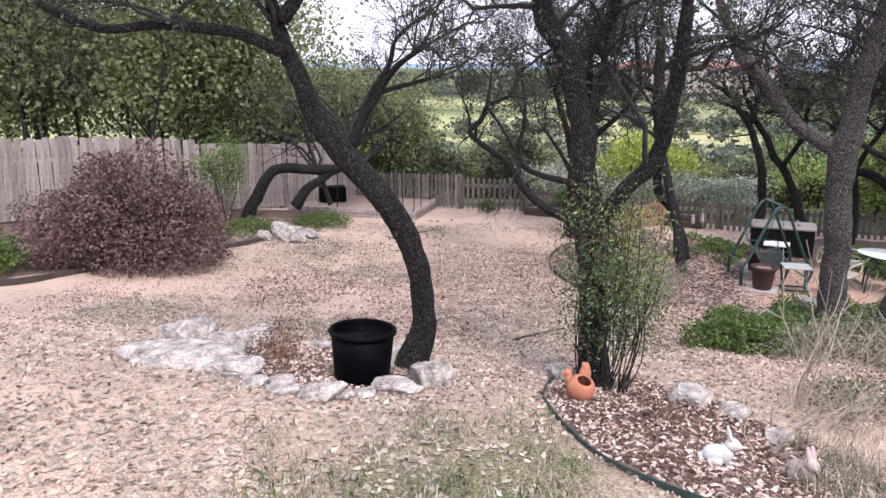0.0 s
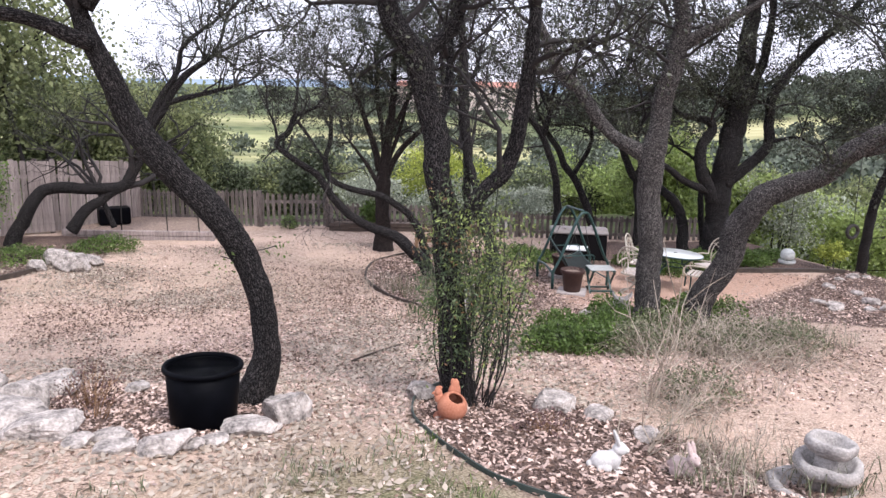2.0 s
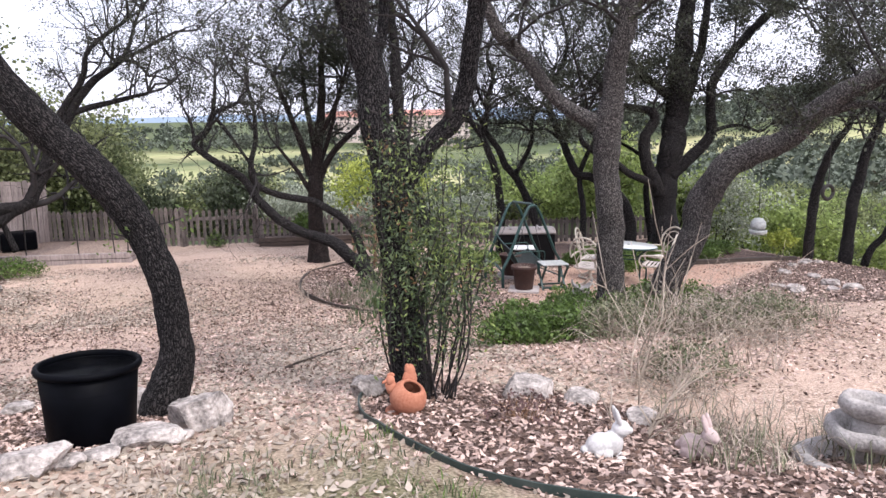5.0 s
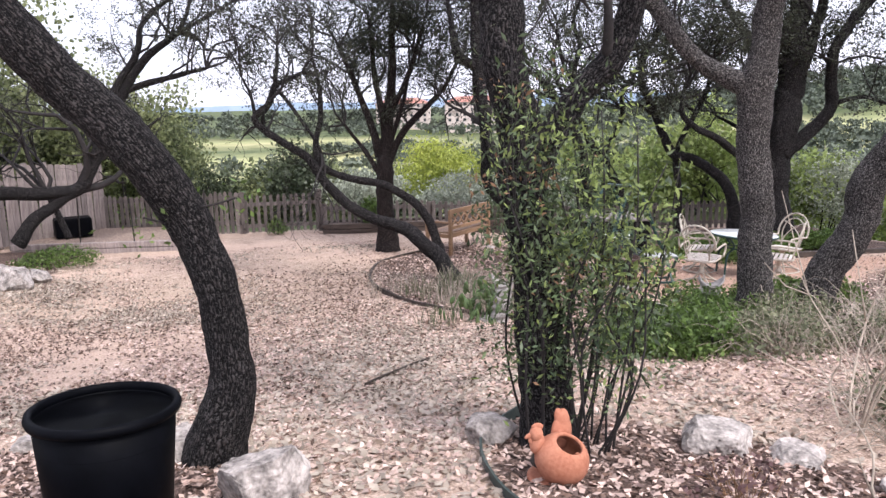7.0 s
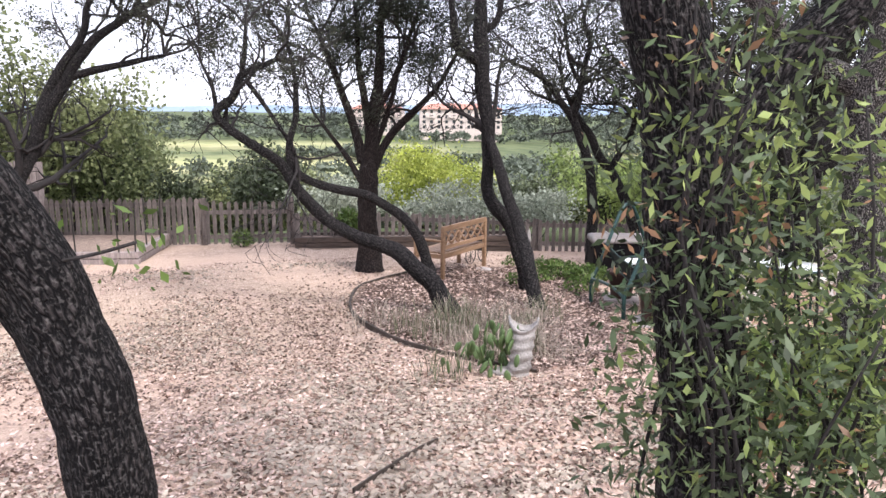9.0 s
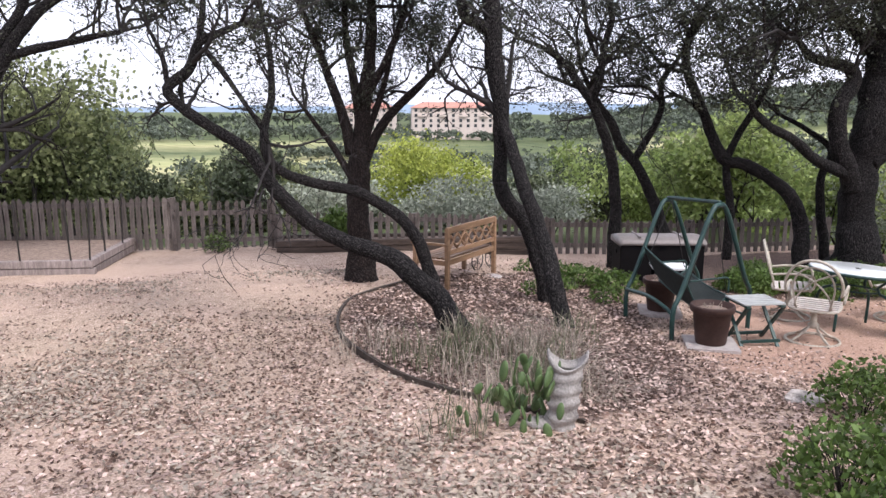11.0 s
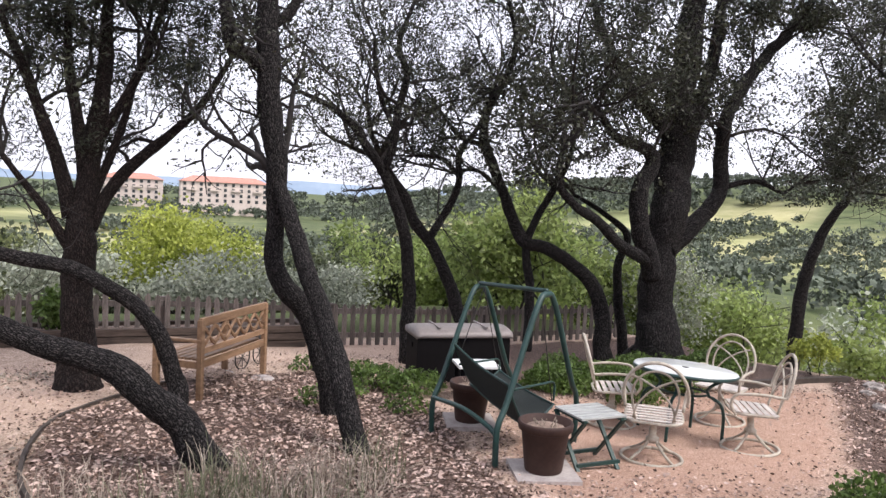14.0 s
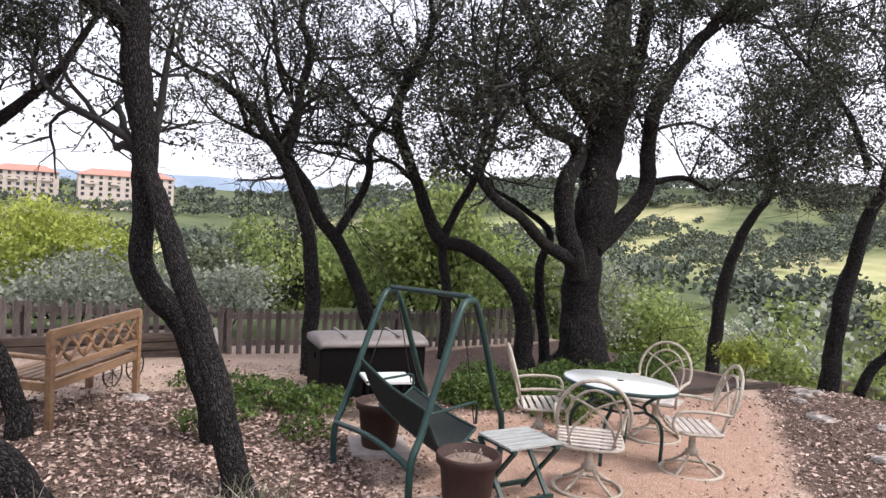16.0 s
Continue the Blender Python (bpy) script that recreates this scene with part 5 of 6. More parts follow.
fount = thing("stone_fountain", "tiered fountain of three grey cast-stone basins", "fountain", pose(3.3, 4.4, base_z(3.3, 4.4) - 0.1))
for k, (r, z, dx, dy) in enumerate(((0.29, 0.0, -0.05, 0.0), (0.22, 0.175, 0.03, 0.02), (0.165, 0.33, -0.03, -0.01))):
    turned("basin", [(r * 0.6, z), (r * 0.85, z + 0.02), (r * 1.02, z + 0.06), (r * 1.0, z + 0.105), (r * 0.9, z + 0.125), (r * 0.76, z + 0.105), (r * 0.62, z + 0.045), (r * 0.1, z + 0.035)], CONCRETE, fount, n=40, wobble=0.22, m=pose(dx, dy, 0, 4 * (k - 1), -3 * k, 70 * k))
turned("stem", [(0.09, 0.05), (0.08, 0.2), (0.07, 0.34)], CONCRETE, fount, n=20)


# ---- boot-shaped planters and cactus ----
def boot(x, y, turn, label, h=0.5):
    ob = thing("boot_planter", label, "planter", pose(x, y, base_z(x, y) - 0.01, 0, 0, turn))
    v, f, n, rows = [], [], 40, 34
    for inner in (0, 1):
        for i in range(rows + 1):
            t = i / rows
            if inner:
                t = 1 - 0.35 * t
            for k in range(n):
                a = 2 * math.pi * k / n
                fold = 0.011 * math.sin(2 * math.pi * (5.5 * t + 0.12 * math.sin(2 * a) + 0.25 * noise.noise(Vector((math.cos(a), math.sin(a), t * 3))))) * (1 - t * 0.5)
                r = 0.092 + 0.018 * t + 0.022 * max(0, t - 0.85) / 0.15 + fold - 0.014 * inner
                z = h * t + (0.045 * math.cos(2 * a) - 0.01) * clamp((t - 0.8) / 0.2)
                v.append((r * 1.08 * math.cos(a) - 0.035 * t, r * 0.9 * math.sin(a) + 0.02 * math.sin(4 * t), z))
    for i in range(2 * rows + 1):
        for k in range(n):
            f.append((i * n + k, i * n + (k + 1) % n, (i + 1) * n + (k + 1) % n, (i + 1) * n + k))
    f.append(tuple(range((2 * rows + 1) * n, (2 * rows + 2) * n)))
    add_mesh("shaft", v, f, CONCRETE, ob)
    bm = bmesh.new()
    blob(bm, (0.15, 0.085, 0.055), pose(0.11, 0, 0.045))
    blob(bm, (0.09, 0.08, 0.08), pose(0.04, 0, 0.075))
    part("foot", bm, CONCRETE, ob, smooth=True)
    part("heel", boxed((0.08, 0.15, 0.035), pose(-0.045, 0, 0.016)), CONCRETE, ob, bevel=0.008)
    for k in (-1, 1):
        bm = bmesh.new()
        blob(bm, (0.014, 0.03, 0.05), pose(-0.035 + 0.13 * k, 0.0, h + 0.02, 0, 8 * k, 0))
        part("pull_strap", bm, CONCRETE, ob, smooth=True)
    return ob


boot(2.80, 11.2, 150, "grey cast-stone cowboy boot planter in the bed corner", 0.54)
boot(4.9, 10.15, 160, "grey cast-stone cowboy boot planter among green shrubs", 0.46)

cac = thing("prickly_pear", "clump of upright green cactus pads beside the boot", "cactus", pose(2.58, 11.32, base_z(2.58, 11.32)))
cr = np.random.default_rng(8)
for i in range(70):
    bm = bmesh.new()
    x, y, z = cr.normal() * 0.17, cr.normal() * 0.13, 0.05 + cr.random() * 0.42
    blob(bm, (0.032 * cr.uniform(0.8, 1.3), 0.012, 0.065 * cr.uniform(0.8, 1.3)), pose(x, y, z, cr.normal() * 14, cr.normal() * 16 + x * 70, cr.uniform(0, 180)), 2)
    part("pad", bm, CACTUS, cac, smooth=True)


# ---- bench ----
bench = thing("garden_bench", "honey-brown wooden garden bench with a lattice back", "bench", pose(3.74, 16.28, base_z(3.74, 16.28) + 0.01, 0, 0, 40))
BL = 1.4
for u in (0, BL):
    part("back_leg", boxed((0.06, 0.06, 0.86), pose(u, 0, 0.43)), TEAK, bench, bevel=0.006)
    part("front_leg", boxed((0.06, 0.06, 0.62), pose(u, 0.52, 0.31)), TEAK, bench, bevel=0.006)
    part("armrest", boxed((0.075, 0.6, 0.035), pose(u, 0.28, 0.635)), TEAK, bench, bevel=0.01)
    part("side_rail", boxed((0.035, 0.46, 0.07), pose(u, 0.26, 0.38)), TEAK, bench)
for i in range(6):
    part("seat_slat", boxed((BL - 0.07, 0.07, 0.025), pose(BL / 2, 0.085 + 0.088 * i, 0.43)), TEAK, bench, bevel=0.004)
part("front_rail", boxed((BL - 0.06, 0.03, 0.08), pose(BL / 2, 0.52, 0.375)), TEAK, bench)
part("back_rail", boxed((BL - 0.06, 0.03, 0.08), pose(BL / 2, 0.0, 0.39)), TEAK, bench)
part("lower_back_rail", boxed((BL - 0.06, 0.035, 0.06), pose(BL / 2, 0, 0.53)), TEAK, bench)
part("crest_rail", boxed((BL + 0.04, 0.045, 0.09), pose(BL / 2, 0, 0.835)), TEAK, bench, bevel=0.008)
for i in range(3):
    u0 = 0.05 + i * (BL - 0.1) / 3
    w = (BL - 0.1) / 3
    for k in (-1, 1):
        for s in (0, 1):
            pts = [(u0 + w * t, 0, 0.675 + k * 0.105 * math.cos(math.pi * 2 * (t - 0.5 + 0.5 * s)) * (1 if s else 0.75)) for t in np.linspace(0, 1, 9)]
            rod("lattice_bar", pts, 0.014, TEAK, bench, sides=6)
for x, y, r in ((4.8, 17.17, 0.16), (4.46, 17.58, 0.15), (3.74, 16.28, 0.13)):
    st = add_mesh("stepping_stone", *lathe([(r * 0.9, -0.02), (r, 0.0), (r, 0.025), (r * 0.9, 0.035), (0.01, 0.035)], 22, 0.15), PAVER)
    st.matrix_basis = pose(x, y, base_z(x, y) - 0.025)
    tagged(st, "round concrete paver under the bench leg", "paver", "pavers under the bench")

# small iron ornaments beyond the bench
cart = thing("iron_cart", "small rusty iron cart ornament with spoked wheels", "ornament", pose(4.95, 17.9, base_z(4.95, 17.9), 0, 0, 35))
for u in (-0.2, 0.2):
    w = rod("wheel", [(x, 0, z + 0.17) for x, z, _ in ring_points(0.16, 0, 24)], 0.009, IRON, cart, sides=6)
    w.matrix_basis = pose(u, 0.0, 0)
    for k in range(4):
        a = math.pi * k / 4
        rod("spoke", [(0.16 * math.cos(a), 0, 0.17 + 0.16 * math.sin(a)), (-0.16 * math.cos(a), 0, 0.17 - 0.16 * math.sin(a))], 0.005, IRON, w, sides=5)
part("deck", boxed((0.6, 0.22, 0.03), pose(0, 0.1, 0.3)), IRON, cart)
rod("handle", [(0.3, 0.1, 0.3), (0.45, 0.1, 0.45)], 0.01, IRON, cart)
hook = thing("shepherd_hook", "thin dark metal stake with hanging wind ornaments", "garden stake", pose(5.75, 17.6, base_z(5.75, 17.6)))
rod("stake", [(0, 0, -0.1), (0, 0, 0.55), (0, 0, 0.78), (0.06, 0, 0.84), (0.12, 0, 0.78)], 0.012, IRON, hook)
for k, (u, z) in enumerate(((0.12, 0.5), (-0.1, 0.47))):
    turned("bell", [(0.012, z + 0.16), (0.03, z + 0.13), (0.045, z), (0.05, z - 0.07), (0.02, z - 0.08)], CONCRETE, hook, n=16, m=pose(u, 0, 0))


# ---- storage box ----
sb = thing("deck_box", "dark brown resin storage box with a taupe lid", "storage box", pose(6.62, 16.5, base_z(7.2, 16.6) - 0.06, 0, 0, -20) @ Matrix.Diagonal((1, 1, 1.14, 1)))
part("body", boxed((1.28, 0.62, 0.58), pose(0.64, 0.31, 0.29)), DARK_RESIN, sb, bevel=0.015)
v, f = [], []
for i, (yy, zz) in enumerate(((-0.03, 0.575), (-0.035, 0.61), (0.0, 0.645), (0.15, 0.675), (0.31, 0.685), (0.47, 0.675), (0.62, 0.645), (0.655, 0.61), (0.65, 0.575))):
    v += [(-0.02, yy, zz), (0.03, yy, zz + 0.012), (1.25, yy, zz + 0.012), (1.30, yy, zz)]
for i in range(8):
    for k in range(3):
        f.append((i * 4 + k, i * 4 + k + 1, i * 4 + 5 + k, i * 4 + 4 + k))
f += [tuple(i * 4 for i in range(9)), tuple(i * 4 + 3 for i in reversed(range(9))), (0, 32, 33, 34, 35, 3, 2, 1)]
add_mesh("lid", v, f, TAUPE_RESIN, sb, "taupe domed lid")
for u in (0.3, 0.95):
    part("lid_rib", boxed((0.03, 0.56, 0.02), pose(u, 0.31, 0.692)), TAUPE_RESIN, sb)
part("handle_recess", boxed((0.02, 0.14, 0.05), pose(-0.004, 0.31, 0.47)), BLACK_PLASTIC, sb)
part("latch", boxed((0.09, 0.02, 0.05), pose(0.64, -0.012, 0.56)), BLACK_PLASTIC, sb)

wt = thing("white_side_table", "small white plastic side table behind the pots", "side table", pose(6.75, 15.45, base_z(6.75, 15.45), 0, 0, -25))
part("top", boxed((0.5, 0.42, 0.035), pose(0, 0, 0.44)), WHITE_PLASTIC, wt, bevel=0.01)
for sx in (-1, 1):
    for sy in (-1, 1):
        part("leg", boxed((0.04, 0.04, 0.43), pose(0.2 * sx, 0.16 * sy, 0.21)), BLACK_PLASTIC, wt)


# ---- clay pots on pavers ----
def clay_pot(x, y, label):
    z = base_z(x, y)
    pv = add_mesh("paver", [(a * 0.26, b * 0.26, c) for c in (-0.03, 0.035) for a, b in ((-1, -1), (1, -1), (1, 1), (-1, 1))], [(0, 3, 2, 1), (4, 5, 6, 7), (0, 1, 5, 4), (1, 2, 6, 5), (2, 3, 7, 6), (3, 0, 4, 7)], PAVER, smooth=False)
    pv.matrix_basis = pose(x, y, z, 0, 0, -30)
    tagged(pv, "pinkish square concrete paver under a pot", "paver", "pavers under the pots")
    ob = thing("clay_pot", label, "plant pot", pose(x, y, z + 0.035, 0, 0, x * 40), "clay pots by the swing")
    turned("shell", [(0.15, 0), (0.155, 0.01), (0.195, 0.33), (0.205, 0.335), (0.222, 0.345), (0.228, 0.395), (0.222, 0.41), (0.205, 0.41), (0.195, 0.34), (0.02, 0.32)], POT_CLAY, ob, n=44)
    turned("soil", [(0.19, 0.34), (0.15, 0.365), (0.01, 0.37)], SOIL, ob, wobble=0.1)
    rngp = np.random.default_rng(int(x * 100))
    for i in range(16):
        a, r = rngp.uniform(0, 6.28), rngp.uniform(0.02, 0.15)
        p = (r * math.cos(a), r * math.sin(a), 0.36)
        rod("dry_twig", [p, (p[0] + rngp.normal() * 0.05, p[1] + rngp.normal() * 0.05, p[2] + rngp.uniform(0.02, 0.09))], 0.003, STRAW, ob, sides=4)
    return ob


clay_pot(5.48, 12.95, "dark brown clay pot with dry soil and dead twigs")
clay_pot(6.05, 14.65, "dark brown clay pot standing behind the swing")

# ---- folding side table ----
stool = thing("folding_table", "small folding slatted side table with crossed dark legs", "side table", pose(6.08, 13.02, base_z(6.08, 13.02), 0, 0, -12))
for i in range(6):
    part("slat", boxed((0.46, 0.062, 0.018), pose(0, -0.18 + 0.072 * i, 0.46)), SLAT_WOOD, stool, bevel=0.003)
for u in (-0.19, 0.19):
    part("batten", boxed((0.03, 0.42, 0.03), pose(u, 0, 0.438)), GREEN_STEEL, stool)
for u in (-0.2, 0.2):
    for k in (-1, 1):
        part("leg", boxed((0.035, 0.022, 0.60), pose(u + 0.02 * k, 0, 0.215, 42 * k, 0, 0)), GREEN_STEEL, stool)
for k in (-1, 1):
    part("stretcher", boxed((0.44, 0.03, 0.03), pose(0, 0.16 * k, 0.05)), GREEN_STEEL, stool)

# ---- swing ----
SX, SY = Vector((1.35, 0.4, 0)), Vector((0.2, 1.2, 0))
S0 = Vector((5.22, 13.25, 0))
swing = thing("garden_swing", "green steel A-frame garden swing with a sagging mesh seat", "swing", pose(S0.x, S0.y, 0))
sz = [base_z(5.22, 13.25), base_z(5.42, 14.45)]
apexes = []
for k in (0, 1):
    o, z = SY * k, sz[k]
    a = o + SX * 0.5 + Vector((0, 0, z + 1.41))
    apexes.append(a)
    pts = [o + Vector((0, 0, z - 0.05)), o + Vector((0, 0, z + 0.32)), o + SX * 0.1 + Vector((0, 0, z + 0.55)), o + SX * 0.38 + Vector((0, 0, z + 1.29)), a, o + SX * 0.62 + Vector((0, 0, z + 1.29)), o + SX * 0.9 + Vector((0, 0, z + 0.55)), o + SX + Vector((0, 0, z + 0.32)), o + SX + Vector((0, 0, z - 0.12))]
    rod("a_frame", pts, 0.027, GREEN_STEEL, swing, sides=12)
rod("top_bar", [apexes[0] + Vector((0, 0, 0.03)), apexes[1] + Vector((0, 0, 0.03))], 0.022, GREEN_STEEL, swing)
rod("low_rail", [Vector((0, 0, sz[0] + 0.02)), Vector((0.01, 0.02, sz[0] + 0.22)), SY * 0.08 + Vector((0, 0, sz[0] + 0.3)), SY * 0.5 + Vector((0, 0, sz[0] + 0.34)), SY + Vector((0, 0, sz[1] + 0.36))], 0.022, GREEN_STEEL, swing)
rod("low_rail", [SX + Vector((0, 0, sz[0] + 0.05)), SX + SY + Vector((0, 0, sz[1] + 0.05))], 0.014, GREEN_STEEL, swing)
sx, sy = SX.normalized(), SY.normalized()
sc = SX * 0.52 + SY * 0.5
seat_z = sz[0] + 0.30


def sling(name, u0, z0, u1, z1, sag, droop):
    v, f, nu, nv = [], [], 14, 18
    for i in range(nu + 1):
        for j in range(nv + 1):
            t, w = i / nu, j / nv - 0.5
            p = sc + sx * (u0 + (u1 - u0) * t) + sy * (w * 1.02)
            v.append((p.x, p.y, seat_z + z0 + (z1 - z0) * t - sag * math.sin(math.pi * t) + droop * w - 0.03 * math.cos(math.pi * w)))
    for i in range(nu):
        for j in range(nv):
            a = i * (nv + 1) + j
            f.append((a, a + 1, a + nv + 2, a + nv + 1))
    n = len(v)
    v += [(x, y, z - 0.006) for x, y, z in v]
    f += [tuple(n + k for k in reversed(q)) for q in f]
    ob = add_mesh(name, v, f, MESH_FABRIC, swing)
    for edge in (0, nu):
        rod("seat_bar", [Vector(v[edge * (nv + 1)]), Vector(v[edge * (nv + 1) + nv // 2]), Vector(v[edge * (nv + 1) + nv])], 0.011, GREEN_STEEL, swing, sides=8)
    for edge in (0, nv):
        rod("side_bar", [Vector(v[i * (nv + 1) + edge]) for i in range(0, nu + 1, 2)], 0.011, GREEN_STEEL, swing, sides=8)


sling("seat", -0.2, 0.0, 0.34, 0.06, 0.05, 0.1)
sling("backrest", -0.2, 0.0, -0.5, 0.42, 0.02, 0.16)
for k in (0, 1):
    e = SY * (0.08 + 0.84 * k)
    t = apexes[0] + (apexes[1] - apexes[0]) * (0.08 + 0.84 * k)
    for u in (-0.42, 0.3):
        p = SX * 0.52 + e + sx * u
        rod("chain", [t, (p.x, p.y, seat_z + (0.3 if u < 0 else 0.1) + 0.1 * (k - 0.5))], 0.005, IRON, swing, sides=5, step=0.2)
    a = SX * 0.52 + e
    rod("swing_arm", [a + sx * -0.4 + Vector((0, 0, seat_z + 0.28)), a + sx * 0.1 + Vector((0, 0, seat_z + 0.25)), a + sx * 0.32 + Vector((0, 0, seat_z + 0.22)), a + sx * 0.33 + Vector((0, 0, seat_z + 0.05))], 0.011, GREEN_STEEL, swing, sides=8)

# ---- patio table and chairs ----
TX, TY = 7.86, 13.38
tz = base_z(TX, TY)
table = thing("patio_table", "round patio table with a frosted glass top", "table", pose(TX, TY, tz, 0, 3.5, 0))
turned("tabletop", [(0.515, 0.695), (0.53, 0.70), (0.53, 0.71), (0.52, 0.716), (0.01, 0.717)], TABLE_GLASS, table, "pale frosted glass top", n=64)
turned("table_rim", [(0.515, 0.672), (0.534, 0.672), (0.538, 0.69), (0.534, 0.708), (0.53, 0.699), (0.515, 0.694)], GREEN_STEEL, table, n=64)
turned("hub_ring", [(0.03, 0.717), (0.034, 0.722), (0.02, 0.724), (0.012, 0.722)], IRON, table, n=20)
for k in range(4):
    a = radians(20 + 90 * k)
    c, s = math.cos(a), math.sin(a)
    rod("leg", [(c * r, s * r, z) for r, z in ((0.44, 0.0), (0.43, 0.3), (0.37, 0.42), (0.27, 0.46), (0.24, 0.52), (0.32, 0.6), (0.44, 0.675))], 0.017, GREEN_STEEL, table)
rod("brace_ring", ring_points(0.25, 0.47, 24), 0.012, GREEN_STEEL, table)


def build_chair():
    ch = thing("patio_chair", "cream metal swivel patio chair with a hooped back and strap seat", "chair", Matrix(), "chairs round the patio table")
    rod("base_ring", ring_points(0.27, 0.02, 32), 0.016, CREAM_METAL, ch)
    for k in range(4):
        a = radians(45 + 90 * k)
        c, s = math.cos(a), math.sin(a)
        rod("base_spoke", [(c * 0.26, s * 0.26, 0.03), (c * 0.18, s * 0.18, 0.07), (c * 0.07, s * 0.07, 0.15), (c * 0.03, s * 0.03, 0.2)], 0.013, CREAM_METAL, ch)
    turned("swivel_post", [(0.055, 0.16), (0.06, 0.2), (0.035, 0.22), (0.03, 0.33), (0.06, 0.36), (0.08, 0.385), (0.02, 0.39)], CREAM_METAL, ch, n=20)
    frame_pts = [(0.22 * (abs(math.cos(a)) ** 0.5) * (1 if math.cos(a) > 0 else -1) + 0.0, 0.25 * (abs(math.sin(a)) ** 0.5) * (1 if math.sin(a) > 0 else -1), 0.405 + 0.02 * math.cos(a)) for a in np.linspace(0, 2 * math.pi, 33)]
    rod("seat_frame", frame_pts, 0.014, CREAM_METAL, ch)
    for i in range(6):
        u = -0.17 + 0.068 * i
        part("seat_strap", boxed((0.045, 0.49, 0.008), pose(u, 0, 0.418 + 0.02 * u / 0.22)), CREAM_STRAP, ch)
    hoop = []
    for i in range(25):
        t = i / 24
        a = math.pi * (t * 1.16 - 0.08)
        y, z = 0.275 * math.cos(a), 0.66 + 0.30 * math.sin(a)
        hoop.append((-0.2 - 0.16 * (z - 0.42) / 0.5, y, z))
    arm_l = [(0.2, 0.26, 0.41), (0.25, 0.275, 0.5), (0.22, 0.285, 0.6), (0.1, 0.29, 0.62), (-0.1, 0.285, 0.61)]
    arm_r = [(x, -y, z) for x, y, z in reversed(arm_l)]
    rod("arm_and_back_hoop", arm_l + hoop + arm_r, 0.015, CREAM_METAL, ch)
    inner = [(-0.205 - 0.15 * (z - 0.42) / 0.5, y, z) for y, z in [(0.2 * math.cos(a), 0.64 + 0.24 * math.sin(a)) for a in np.linspace(-0.25, math.pi + 0.25, 19)]]
    rod("back_hoop", [(-0.2, 0.16, 0.41)] + inner + [(-0.2, -0.16, 0.41)], 0.010, CREAM_METAL, ch)
    for s in (-1, 1):
        arc = [(-0.205 - 0.15 * (z - 0.42) / 0.5, s * y, z) for y, z in ((-0.18, 0.42), (-0.15, 0.55), (-0.05, 0.68), (0.08, 0.77), (0.2, 0.82))]
        rod("back_arc", arc, 0.009, CREAM_METAL, ch)
    return ch


spots = ((6.75, 12.86, 38), (8.02, 12.66, 135), (7.55, 14.05, -42), (8.85, 13.55, 195))
first = build_chair()
first.matrix_basis = pose(spots[0][0], spots[0][1], base_z(*spots[0][:2]), 0, 0, spots[0][2])
for x, y, a in spots[1:]:
    copy_thing(first, pose(x, y, base_z(x, y), 0, 2, a))


# ---- shrubs, hedge and dry plants ----
def shrub(name, label, x, y, rx, ry, h, stems, leaves, material, leaf, seed, stem_mat=None, stem_r=0.006, up=0.0, category="shrub", shell=0.75, kind="", low=0.05, lift=0.0):
    """Stems fanning from the foot, with leaves thickest near the outside."""
    rng = np.random.default_rng(seed)
    ob = thing(name, label, category, pose(x, y, base_z(x, y) + lift), kind=kind)
    tv, tf = [], []
    for _ in range(stems):
        a, e = rng.uniform(0, 2 * math.pi), rng.uniform(0.15, 1.0)
        tip = np.array((math.cos(a) * rx * e, math.sin(a) * ry * e, h * rng.uniform(0.6, 1.0) * math.sqrt(max(0.05, 1 - 0.6 * e * e))))
        foot = np.array((tip[0] * 0.15, tip[1] * 0.15, -0.05))
        mid = (foot + tip) / 2 + np.array((-tip[0] * 0.15, -tip[1] * 0.15, up * h)) + rng.normal(size=3) * 0.03
        a1, b1, _ = tube_data([(*foot, stem_r), (*mid, stem_r * 0.7), (*(0.4 * mid + 0.6 * tip + rng.normal(size=3) * 0.03), stem_r * 0.5), (*tip, stem_r * 0.3)], 4, base=len(tv), cap=False)
        tv.extend(a1), tf.extend(b1)
    add_mesh("stem_mass", tv, tf, stem_mat or TWIG, ob)
    if leaves:
        k = rng.normal(size=(leaves, 3))
        k /= np.linalg.norm(k, axis=1)[:, None]
        k[:, 2] = np.abs(k[:, 2])
        rad = rng.uniform(0.25, 1, leaves) ** (1 - shell * 0.7)
        bump = np.array([1 + 0.35 * noise.noise(Vector(q * 2.3) + Vector((seed, 0, 0))) for q in k])
        p = k * (rad * bump)[:, None] * np.array((rx, ry, h - low)) + np.array((0, 0, low))
        quad_mesh("foliage", leaves_data(p, leaf, rng, narrow=0.55), material, ob)
    return ob


shrub("round_shrub", "large round purple-brown twiggy shrub in the raised bed", -6.05, 13.5, 1.85, 1.5, 2.0, 300, 36000, SHRUB_LEAF, 0.065, 71, stem_r=0.008)
shrub("leafy_shrub", "bright green leafy shrub beside the round shrub", -8.0, 12.0, 0.8, 0.7, 0.9, 40, 3500, GREEN_LEAF, 0.07, 72)
shrub("low_ivy", "low green plants at the foot of the board fence", -4.9, 17.0, 0.9, 0.8, 0.3, 40, 2200, GREEN_LEAF, 0.05, 73)
shrub("low_ivy", "low green plants beside the white rocks", -3.3, 18.3, 0.8, 0.6, 0.35, 40, 2200, GREEN_LEAF, 0.05, 74)
shrub("gate_plant", "small green plant at the foot of the gate", 0.9, 21.0, 0.25, 0.2, 0.4, 14, 500, GREEN_LEAF, 0.05, 75)

